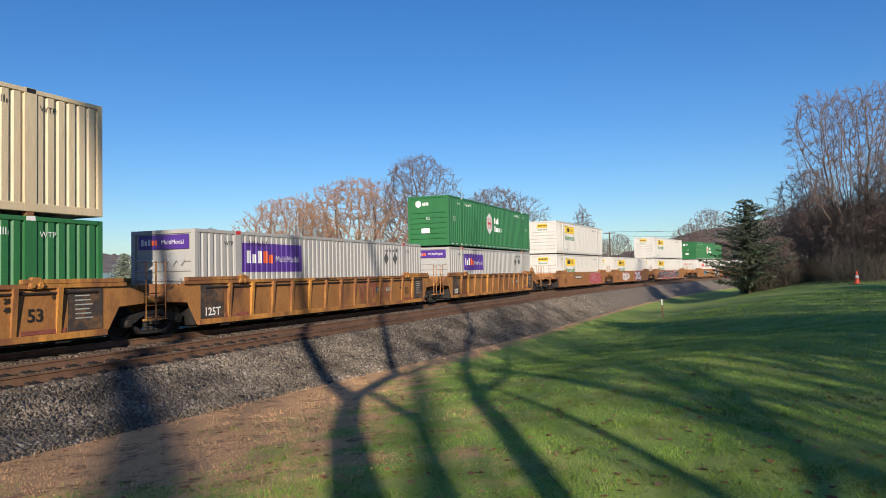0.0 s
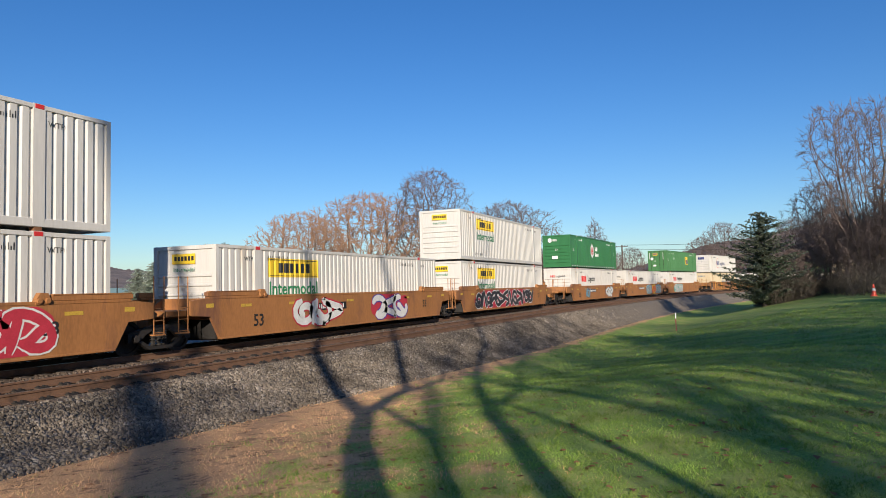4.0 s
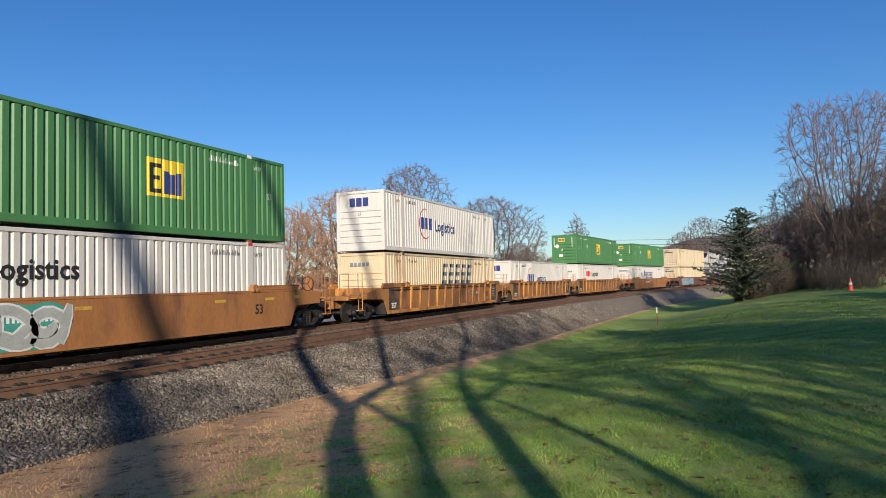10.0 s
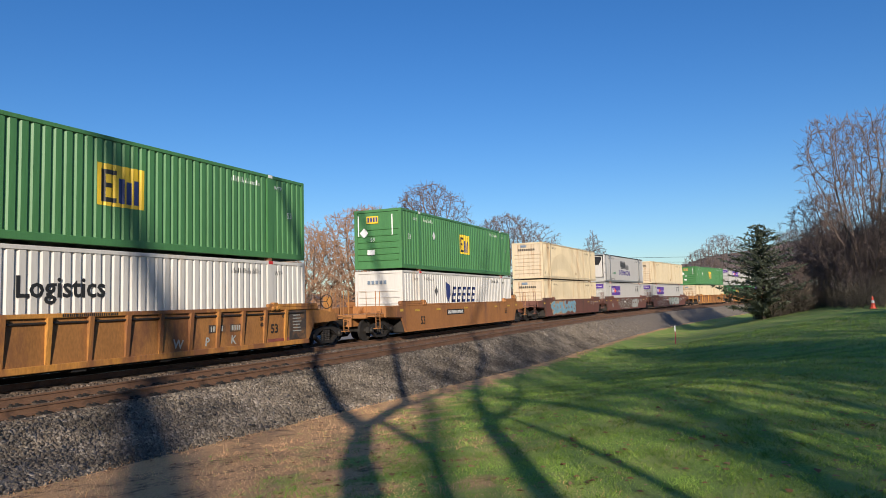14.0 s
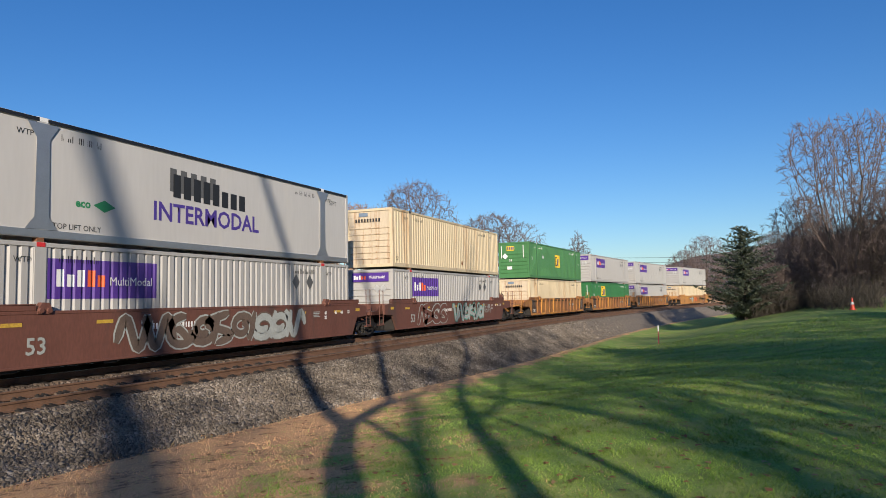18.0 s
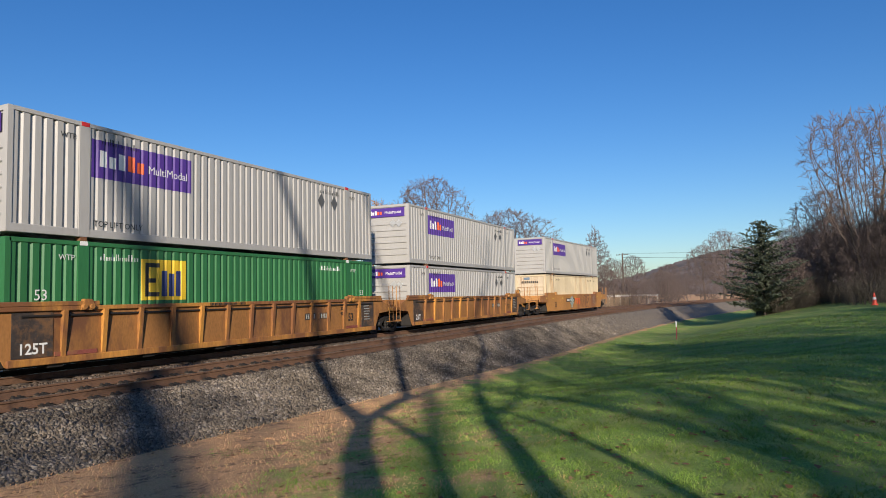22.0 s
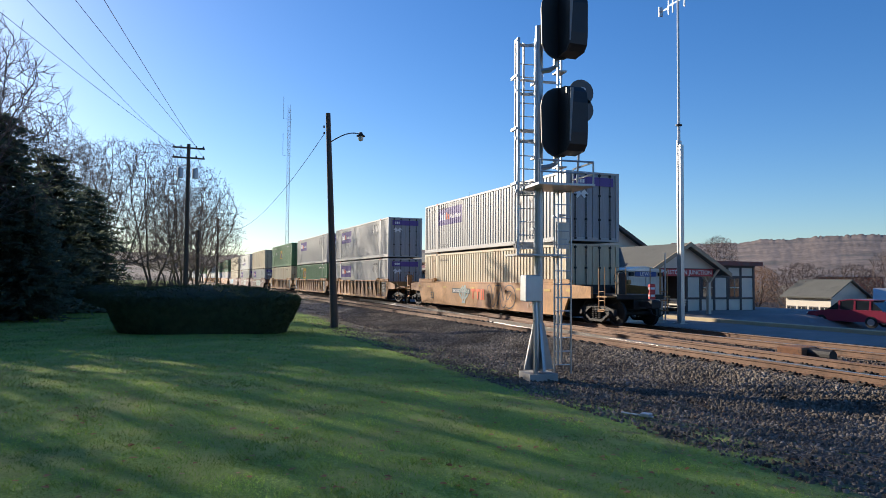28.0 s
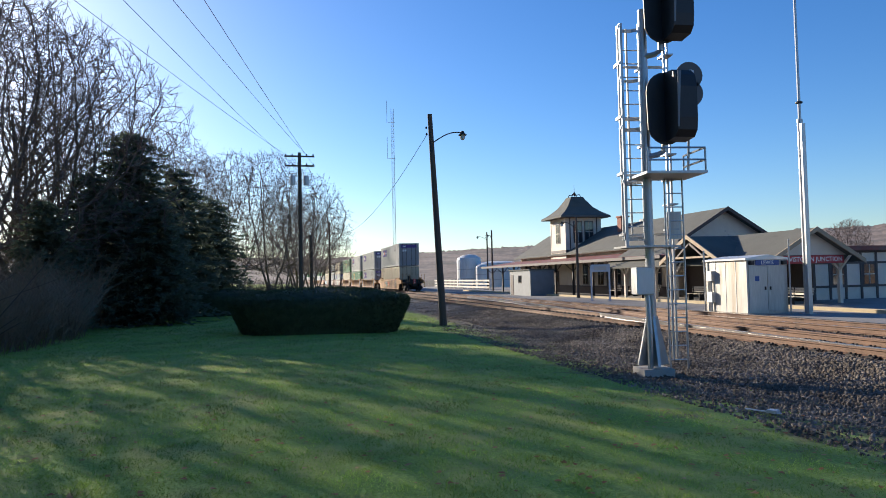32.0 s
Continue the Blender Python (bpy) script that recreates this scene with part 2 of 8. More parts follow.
    "glass": mat("dark window glass", (0.02, 0.025, 0.03), 0.08, 0, 0.1, 1, 5, 0.0, spec=0.8),
    "lampglass": mat("lamp glass", (0.6, 0.6, 0.55), 0.15, 0, 0.1, 1, 5, 0.0),
    "signred": mat("red sign board", (0.42, 0.03, 0.035), 0.5, 0, 0.1, 2, 20, 0.0),
    "signblue": mat("blue sign board", (0.05, 0.10, 0.30), 0.5, 0, 0.1, 2, 20, 0.0),
    "conered": mat("orange red plastic", (0.70, 0.07, 0.03), 0.5, 0, 0.08, 2, 20, 0.0),
    "carred": mat("red car paint", (0.27, 0.03, 0.055), 0.3, 0.1, 0.05, 1, 20, 0.0),
    "carblue": mat("blue car paint", (0.08, 0.12, 0.25), 0.25, 0.1, 0.05, 1, 20, 0.0),
    "carwhite": mat("white car paint", (0.65, 0.65, 0.65), 0.25, 0.0, 0.05, 1, 20, 0.0),
    "rubber": mat("black rubber", (0.015, 0.015, 0.015), 0.8, 0, 0.2, 5, 40, 0.2),
    "brick": mat("red brick wall", (0.30, 0.12, 0.08), 0.85, 0, 0.2, 3, 30, 0.2),
    "hill": mat("wooded hillside in late autumn", (0.17, 0.13, 0.11), 1.0, 0, 0.6, 0.03, 0.25, 0.0, (0.085, 0.076, 0.072), 0.5),
    "bench": mat("pale bench slats", (0.62, 0.55, 0.45), 0.7, 0, 0.12, 3, 30, 0.1),
    "cardboard": mat("tan plastic crates", (0.50, 0.33, 0.08), 0.7, 0, 0.1, 3, 30, 0.1),
    "tank": mat("white tank paint", (0.62, 0.62, 0.60), 0.5, 0, 0.07, 0.6, 10, 0.05, (0.48, 0.46, 0.42), 0.3, STREAK),
}


def ground_material():
    """Turf that thins to dry straw towards the ballast, with patches of moss, soil and yellower turf."""
    m = bpy.data.materials.new("lawn turf")
    m.use_nodes = True
    nt = m.node_tree
    n, l = nt.nodes, nt.links
    b = n["Principled BSDF"]
    tc = n.new("ShaderNodeTexCoord")
    att = n.new("ShaderNodeAttribute")
    att.attribute_name = "dry"

    def noise_node(s, d=6):
        t = n.new("ShaderNodeTexNoise")
        t.inputs["Scale"].default_value, t.inputs["Detail"].default_value = s, d
        l.new(tc.outputs["Object"], t.inputs["Vector"])
        return t.outputs["Fac"]

    def mix(f, a, c):
        k = n.new("ShaderNodeMix")
        k.data_type = "RGBA"
        l.new(f, k.inputs["Factor"])
        for i, v in ((6, a), (7, c)):
            if isinstance(v, tuple):
                k.inputs[i].default_value = (*v, 1)
            else:
                l.new(v, k.inputs[i])
        return k.outputs[2]

    def rng(f, lo, hi):
        k = n.new("ShaderNodeMapRange")
        k.inputs["From Min"].default_value, k.inputs["From Max"].default_value = lo, hi
        l.new(f, k.inputs["Value"])
        return k.outputs["Result"]
    fine = noise_node(28, 5)
    turf = mix(rng(fine, 0.3, 0.7), (0.171, 0.259, 0.0551), (0.308, 0.431, 0.101))
    turf = mix(rng(noise_node(0.9, 7), 0.45, 0.68), turf, (0.368, 0.383, 0.119))
    turf = mix(rng(noise_node(2.6, 8), 0.56, 0.85), turf, (0.24, 0.217, 0.0935))
    straw = mix(rng(noise_node(45, 4), 0.3, 0.7), (0.527, 0.3, 0.148), (0.737, 0.451, 0.235))
    litter = mix(rng(noise_node(9, 8), 0.42, 0.62), straw, (0.218, 0.129, 0.0731))
    straw = mix(rng(noise_node(2.2, 6), 0.5, 0.62), straw, litter)
    soil = mix(rng(noise_node(22, 9), 0.4, 0.6), (0.0585, 0.048, 0.0385), (0.234, 0.196, 0.156))
    soil = mix(rng(noise_node(3.2, 8), 0.48, 0.6), soil, (0.117, 0.092, 0.0672))
    soil = mix(rng(noise_node(5.5, 9), 0.58, 0.66), soil, (0.125, 0.16, 0.0492))
    sep = n.new("ShaderNodeSeparateXYZ")
    l.new(tc.outputs["Object"], sep.inputs[0])
    straw = mix(rng(sep.outputs["X"], -2.0, -7.0), straw, soil)
    s = n.new("ShaderNodeMath")
    s.operation = "MULTIPLY_ADD"
    s.inputs[1].default_value, s.inputs[2].default_value = 1.3, -0.65
    l.new(noise_node(1.3, 8), s.inputs[0])
    a = n.new("ShaderNodeMath")
    a.operation = "ADD"
    l.new(s.outputs[0], a.inputs[0])
    l.new(att.outputs["Fac"], a.inputs[1])
    l.new(mix(rng(a.outputs[0], 0.35, 0.6), turf, straw), b.inputs["Base Color"])
    b.inputs["Roughness"].default_value = 0.95
    b.inputs["Specular IOR Level"].default_value = 0.2
    bp = n.new("ShaderNodeBump")
    bp.inputs["Strength"].default_value, bp.inputs["Distance"].default_value = 0.7, 0.03
    l.new(fine, bp.inputs["Height"])
    l.new(bp.outputs["Normal"], b.inputs["Normal"])
    return m


M["turf"] = ground_material()


def let_through(m, share):
    """Thin needles and leaves let some of the light through."""
    n, l = m.node_tree.nodes, m.node_tree.links
    b = n["Principled BSDF"]
    tr = n.new("ShaderNodeBsdfTranslucent")
    l.new(b.inputs["Base Color"].links[0].from_socket, tr.inputs["Color"])
    mx = n.new("ShaderNodeMixShader")
    mx.inputs["Fac"].default_value = share
    l.new(b.outputs["BSDF"], mx.inputs[1])
    l.new(tr.outputs["BSDF"], mx.inputs[2])
    l.new(mx.outputs["Shader"], n["Material Output"].inputs["Surface"])


for key in ("needle", "needle2", "needle3", "hedge"):
    let_through(M[key], 0.55)


# ---- geometry helpers ----
class Geo:
    """Vertices and faces that are gathered and then linked as one mesh."""

    def __init__(self):
        self.v, self.f, self.smooth = [], [], False

    def quad(self, *pts):
        i = len(self.v)
        self.v += [tuple(p) for p in pts]
        self.f.append(tuple(range(i, i + len(pts))))
        return self

    def box(self, x0, y0, z0, x1, y1, z1, m=None, ch=0.0):
        i = len(self.v)
        if ch:
            x0, x1, y0, y1, z0, z1 = min(x0, x1), max(x0, x1), min(y0, y1), max(y0, y1), min(z0, z1), max(z0, z1)
            ps = []
            for z, k in ((z0, ch), (z0 + ch, 0), (z1 - ch, 0), (z1, ch)):
                ps += [(x0 + k, y0 + k, z), (x1 - k, y0 + k, z), (x1 - k, y1 - k, z), (x0 + k, y1 - k, z)]
            fs = [(3, 2, 1, 0), (12, 13, 14, 15)]
            for r in range(3):
                for c in range(4):
                    d = (c + 1) % 4
                    fs.append((r * 4 + c, r * 4 + d, r * 4 + 4 + d, r * 4 + 4 + c))
        else:
            ps = [(x, y, z) for z in (z0, z1) for x, y in ((x0, y0), (x1, y0), (x1, y1), (x0, y1))]
            fs = [(3, 2, 1, 0), (4, 5, 6, 7), (0, 1, 5, 4), (1, 2, 6, 5), (2, 3, 7, 6), (3, 0, 4, 7)]
        if m is not None:
            ps = [tuple(m @ Vector(p)) for p in ps]
        self.v += ps
        self.f += [tuple(k + i for k in q) for q in fs]
        return self

    def tube(self, p, q, r0, r1=None, n=8, caps=True):
        p, q = Vector(p), Vector(q)
        r1 = r0 if r1 is None else r1
        d = (q - p).normalized()
        a = d.orthogonal().normalized()
        b = d.cross(a)
        i = len(self.v)
        for c, r in ((p, r0), (q, r1)):
            for k in range(n):
                t = 2 * math.pi * k / n
                self.v.append(tuple(c + a * (r * math.cos(t)) + b * (r * math.sin(t))))
        for k in range(n):
            m = (k + 1) % n
            self.f.append((i + k, i + m, i + n + m, i + n + k))
        if caps:
            self.f.append(tuple(range(i + n - 1, i - 1, -1)))
            self.f.append(tuple(range(i + n, i + 2 * n)))
        return self

    def pipe(self, pts, r, n=6):
        """One bent tube through the points, closed where the last point is the first."""
        pts = [Vector(p) for p in pts]
        loop = (pts[0] - pts[-1]).length < 1e-6
        if loop:
            pts.pop()
        m, i0, a = len(pts), len(self.v), None
        for k, p in enumerate(pts):
            q = pts[(k + 1) % m] if loop else pts[min(k + 1, m - 1)]
            o = pts[k - 1] if loop or k else pts[0]
            d = (q - o).normalized()
            a = d.orthogonal().normalized() if a is None else (a - d * a.dot(d)).normalized()
            b = d.cross(a)
            for j in range(n):
                t = 2 * math.pi * j / n
                self.v.append(tuple(p + a * (r * math.cos(t)) + b * (r * math.sin(t))))
        for k in range(m if loop else m - 1):
            u, w = i0 + k * n, i0 + (k + 1) % m * n
            for j in range(n):
                e = (j + 1) % n
                self.f.append((u + j, u + e, w + e, w + j))
        if not loop:
            self.f.append(tuple(range(i0 + n - 1, i0 - 1, -1)))
            self.f.append(tuple(range(i0 + (m - 1) * n, i0 + m * n)))
        return self

    def prism(self, poly, a, b, axis="y"):
        """A flat outline pushed from a to b along an axis. The outline is in the two other axes."""
        def at(u, w, k):
            return {"x": (k, u, w), "y": (u, k, w), "z": (u, w, k)}[axis]
        i, n = len(self.v), len(poly)
        self.v += [at(u, w, a) for u, w in poly] + [at(u, w, b) for u, w in poly]
        self.f.append(tuple(range(i, i + n)))
        self.f.append(tuple(range(i + 2 * n - 1, i + n - 1, -1)))
        for k in range(n):
            m = (k + 1) % n
            self.f.append((i + k, i + n + k, i + n + m, i + m))
        return self

    def lathe(self, prof, n=16, m=None):
        """Turn a profile of (radius, z) round the z axis."""
        i = len(self.v)
        for r, z in prof:
            for k in range(n):
                t = 2 * math.pi * k / n
                p = Vector((r * math.cos(t), r * math.sin(t), z))
                self.v.append(tuple(m @ p if m is not None else p))
        for j in range(len(prof) - 1):
            for k in range(n):
                q = (k + 1) % n
                self.f.append((i + j * n + k, i + j * n + q, i + (j + 1) * n + q, i + (j + 1) * n + k))
        self.f.append(tuple(range(i + n - 1, i - 1, -1)))
        j = i + (len(prof) - 1) * n
        self.f.append(tuple(range(j, j + n)))
        return self

    def sweep(self, pts, section, closed=True):
        """A cross-section of (side, up) carried along points with headings (x, y, z, angle)."""
        i, n = len(self.v), len(section)
        for x, y, z, a in pts:
            for s, u in section:
                self.v.append((x - math.sin(a) * s, y + math.cos(a) * s, z + u))
        for j in range(len(pts) - 1):
            for k in range(n if closed else n - 1):
                m = (k + 1) % n
                self.f.append((i + j * n + k, i + (j + 1) * n + k, i + (j + 1) * n + m, i + j * n + m))
        return self

    def mesh(self, name, material=None):
        me = bpy.data.meshes.new(name)
        me.from_pydata(self.v, [], self.f)
        me.update()
        bm = bmesh.new()
        bm.from_mesh(me)
        bmesh.ops.recalc_face_normals(bm, faces=bm.faces)
        bm.to_mesh(me)
        bm.free()
        if self.smooth:
            me.polygons.foreach_set("use_smooth", [True] * len(me.polygons))
        if material is not None:
            me.materials.append(material)
        return me


def thing(name, label, category, group="", kind="", m=None):
    e = new(name)
    e.empty_display_size = 0.2
    if m is not None:
        e.matrix_basis = m
    return tagged(e, label, category, group, kind)


def part(name, geo, material, parent, label="", m=None):
    me = geo if isinstance(geo, bpy.types.Mesh) else geo.mesh(name, M[material] if isinstance(material, str) else material)
    ob = new(name, me)
    ob.parent = parent
    if m is not None:
        ob.matrix_basis = m
    return tagged(ob, label)


def solid(name, geo, material, label, category, group="", kind="", m=None):
    ob = new(name, geo if isinstance(geo, bpy.types.Mesh) else geo.mesh(name, M[material] if isinstance(material, str) else material))
    if m is not None:
        ob.matrix_basis = m
    return tagged(ob, label, category, group, kind)


def text_mesh(words, size, material, bold=0.0):
    c = bpy.data.curves.new("lettering", "FONT")
    c.body, c.size, c.align_x, c.align_y = words, size, "CENTER", "CENTER"
    c.offset, c.resolution_u = bold, 2
    ob = bpy.data.objects.new("lettering", c)
    scene.collection.objects.link(ob)
    me = bpy.data.meshes.new_from_object(ob.evaluated_get(bpy.context.evaluated_depsgraph_get()))
    bpy.data.objects.remove(ob)
    me.materials.clear()
    me.materials.append(M[material])
    return me


def fit_interp(x, xs, ys):
    return float(np.interp(x, xs, ys))


# ---- the line of the tracks ----
FAR_Y, NEAR_OFF, BEND_X, BEND_R = 16.38, -3.9, 42.0, 395.0


def along(s, off=0.0):
    """x, y and heading at s metres along the far track, off metres to its left."""
    if s <= BEND_X:
        return s, FAR_Y + off, 0.0
    a = (s - BEND_X) / BEND_R
    return BEND_X + (BEND_R + off) * math.sin(a), FAR_Y - BEND_R + (BEND_R + off) * math.cos(a), -a


def beside(x, y):
    """s and off of a place on the plan."""
    if x <= BEND_X:
        return x, y - FAR_Y
    dx, dy = x - BEND_X, y - (FAR_Y - BEND_R)
    return BEND_X + BEND_R * math.atan2(dx, dy), math.hypot(dx, dy) - BEND_R


def smooth(t):
    t = min(1.0, max(0.0, t))
    return t * t * (3 - 2 * t)


TOE = -7.45


def paved(x, y):
    """The platform and car park: level at the tracks, then down to the street."""
    return -0.3 - 0.9 * smooth((y - 25.4) / 8.0) * smooth((x + 32.8) / 3.0)


def height(x, y):
    """The ground: a lawn that falls to a swale beside the ballast, a low bank to the south, flat land beyond the tracks."""
    s, off = beside(x, y)
    toe = fit_interp(s, (-100, -40, -10, 5, 31, 60, 100, 200), (-0.6, -0.5, -0.55, -0.6, -1.2, -1.4, -1.5, -1.2))
    if off < TOE:
        top = fit_interp(s, (-90, -60, -20, 0, 15, 50, 80, 160), (-0.45, -0.4, -0.25, 0.05, 0.05, 0.6, 0.65, 0.5))
        d = TOE - off
        far_on = smooth((s - 11) / 16)
        z = toe + (top - toe) * smooth((d - 1.8 * far_on) / (9.5 + 5.5 * far_on)) - 0.16 * far_on * smooth(d / 2.5) * smooth((8 - d) / 4)
        z += 0.02 * max(0.0, d - 17) * smooth((d - 17) / 30)
        z += 0.05 * noise.noise((x * 0.25, y * 0.25, 0.3)) * smooth(d / 2)
        return z
    far = fit_interp(s, (-200, -10, 10, 60), (-0.32, -0.32, -0.7, -1.0))
    if off > 4.5:
        if -149 < x < 39 and 21 < y < 43:
            return paved(x, y) - 0.17
        if y > 40:
            far -= 2.8 * smooth((y - 41) / 14) * smooth((x + 80) / 20) * (1 - smooth((x - 5) / 25))
        return far
    return min(toe, far) - 0.05 if off < 3.6 else min(toe, far) - 0.05 + (far - min(toe, far) + 0.05) * (off - 3.6) / 0.9


# ---- the ground and the tracks ----
def graded(lo, hi, fine_lo, fine_hi, step, growth=1.16):
    vals = list(np.arange(fine_lo, fine_hi + 1e-6, step))
    d, x = step, fine_hi
    while x < hi:
        d *= growth
        x += d
        vals.append(x)
    d, x = step, fine_lo
    while x > lo:
        d *= growth
        x -= d
        vals.insert(0, x)
    return vals


def build_ground():
    xs = graded(-2600, 2600, -30, 78, 0.75)
    ys = graded(-2600, 2600, -8, 12, 0.5)
    v = [(x, y, height(x, y)) for y in ys for x in xs]
    w = len(xs)
    f = [(j * w + i, j * w + i + 1, (j + 1) * w + i + 1, (j + 1) * w + i) for j in range(len(ys) - 1) for i in range(w - 1)]
    me = bpy.data.meshes.new("ground")
    me.from_pydata(v, [], f)
    me.polygons.foreach_set("use_smooth", [True] * len(f))
    dry = me.attributes.new("dry", "FLOAT", "POINT")
    vals = []
    for x, y, z in v:
        s, off = beside(x, y)
        d = TOE - off
        wide = fit_interp(s, (-40, -12, -4, 2, 8, 13, 18, 26, 60), (0.9, 2.3, 2.5, 4.6, 4.4, 2.6, 1.2, 0.8, 0.5))
        vals.append(max(0.0, 1.0 - d / (wide * 2)) if d > 0 else (0.95 if off > 3 else 1.0))
    dry.data.foreach_set("value", vals)
    me.materials.append(M["turf"])
    tagged(new("ground", me), "mown green lawn thinning to dry straw beside the ballast", "ground", kind="structure")


build_ground()
S_LIST = [float(s) for s in (*range(-760, -60, 20), *range(-60, 80, 4), *range(80, 360, 6))]


def bed():
    g = Geo()
    n = 0
    rows = []
    for s in [float(k) for k in (*range(-760, -60, 20), *np.arange(-60, 80, 1.0), *range(80, 360, 6))]:
        row = []
        xt, yt, _ = along(s, TOE - 0.35)
        zt = height(xt, yt) - 0.06
        xf, yf, _ = along(s, 4.6)
        zf = height(xf, yf) - 0.05
        for off, z in ((TOE - 0.35, zt), (TOE + 0.1, zt + 0.1 + 0.05 * noise.noise((s * 0.7, 3, 0))), (-6.4, zt * 0.5 - 0.14), (-5.6, -0.25), (-5.2, -0.2), (-3.9, -0.2), (-2.6, -0.2),
                       (-1.95, -0.28), (-1.3, -0.2), (0, -0.2), (1.3, -0.2), (1.9, -0.26), (3.2, -0.6), (4.6, zf)):
            x, y, _ = along(s, off)
            row.append((x, y, z + 0.03 * noise.noise((s * 1.3, off * 1.3, 0.5))))
        rows.append(row)
    k = len(rows[0])
    g.v = [p for r in rows for p in r]
    g.f = [(j * k + i, (j + 1) * k + i, (j + 1) * k + i + 1, j * k + i + 1) for j in range(len(rows) - 1) for i in range(k - 1)]
    g.smooth = True
    return solid("ballast_bed", g, "ballast", "grey crushed stone ballast shoulder under two tracks", "ballast", kind="structure")


ballast = bed()
RAIL = ((-0.07, -0.17), (-0.07, -0.155), (-0.012, -0.135), (-0.012, -0.045), (-0.036, -0.03), (-0.036, 0.0), (0.036, 0.0), (0.036, -0.03), (0.012, -0.045), (0.012, -0.135), (0.07, -0.155), (0.07, -0.17))


def rails():
    for name, off in (("near_track", NEAR_OFF), ("far_track", 0.0)):
        line = thing(name, "railway track of rusty steel rails on wooden ties", "railway track", "tracks", "structure")
        for side in (-0.754, 0.754):
            g = Geo().sweep([(*along(s, off + side)[:2], 0.0, along(s, off + side)[2]) for s in S_LIST], RAIL)
            r = part("rail", g, "rail", line)
            h = Geo().sweep([(*along(s, off + side)[:2], 0.0035, along(s, off + side)[2]) for s in S_LIST], ((-0.026, -0.004), (-0.026, 0.0), (0.026, 0.0), (0.026, -0.004)))
            part("rail_head", h, "railtop" if off == 0 else "rail", r)
        TRACKS.append(line)


TRACKS = []
rails()


# ---- the train ----
L, W, HC = 16.15, 2.59, 2.88        # a 53 foot container
PERIOD, DEPTH = 0.285, 0.036


def wave(x):
    """How far the corrugated sheet stands back at x."""
    p = (x / PERIOD) % 1.0
    if p < 0.56:
        return 0.0
    if p < 0.68:
        return DEPTH * (p - 0.56) / 0.12
    if p < 0.86:
        return DEPTH
    return DEPTH * (1.0 - p) / 0.14


def wave_stops(x0, x1):
    xs = {x0, x1}
    k = math.floor(x0 / PERIOD)
    while k * PERIOD < x1:
        for p in (0.0, 0.56, 0.68, 0.86):
            x = (k + p) * PERIOD
            if x0 < x < x1:
                xs.add(x)
        k += 1
    return sorted(xs)


def sheet(x0, x1, z0, z1, side, y=1.272, out=0.0, flat=False):
    """A corrugated wall, or a decal that follows it (out: how far it is proud)."""
    g = Geo()
    xs = [x0, x1] if flat else wave_stops(x0, x1)
    for x in xs:
        yy = side * (y + out - (0 if flat else wave(x)))
        g.v += [(x, yy, z0), (x, yy, z1)]
    n = len(xs)
    g.f = [(2 * i, 2 * i + 2, 2 * i + 3, 2 * i + 1) for i in range(n - 1)]
    return g


def joined(*geos):
    g = Geo()
    for k in geos:
        i = len(g.v)
        g.v += k.v
        g.f += [tuple(a + i for a in q) for q in k.f]
    return g


def decal(parent, name, rects, material, side=-1, out=0.004, flat=False, label=""):
    if name in ("sign_bars", "border"):
        for k in rects:
            ob = part("sign_bar", sheet(*k, side, 1.272, out, flat), material, parent, label)
        return ob
    ob = part(name, joined(*[sheet(x0, x1, z0, z1, side, 1.272, out, flat) for x0, x1, z0, z1 in rects]), material, parent, label)
    return tagged(ob, kind="stuff") if len(rects) > 1 else ob


def end_bars(parent, rects, x, material):
    for k in rects:
        part("sign_bar", end_rects([k], x), material, parent)


def end_rects(rects, x):
    g = Geo()
    for y0, y1, z0, z1 in rects:
        g.quad((x, y0, z0), (x, y1, z0), (x, y1, z1), (x, y0, z1))
    return g


def bars(x0, x1, z0, z1, seed, gap=0.28, lo=0.55):
    """Plain upright bars that fill the room of a word."""
    r = random.Random(seed)
    out, x = [], x0
    while x < x1 - 0.03:
        w = (z1 - z0) * r.uniform(0.22, 0.5) * (0.4 if gap == 0.5 else 1.0)
        e = min(x1, x + w)
        k = r.random()
        out.append((x, e, z0, z0 + (z1 - z0) * (1.0 if k < 0.5 else lo)))
        x = e + (z1 - z0) * gap * 0.4
    return out


def side_text(parent, words, x, z, size, material, bold=0.0, side=-1, name="lettering"):
    m = pose(x, side * (1.272 + 0.006), z, 90, 0, 0 if side < 0 else 180)
    return part(name, text_mesh_cached(words, size, material, bold), None, parent, "", m)


TEXTS = {}


def text_mesh_cached(words, size, material, bold=0.0):
    key = (words, size, material, bold)
    if key not in TEXTS:
        TEXTS[key] = text_mesh(words, size, material, bold)
    return TEXTS[key]


def end_text(parent, words, y, z, size, material, x=-L / 2 - 0.012, bold=0.0):
    return part("lettering", text_mesh_cached(words, size, material, bold), None, parent, "", pose(x, y, z, 90, 0, -90 if x < 0 else 90))


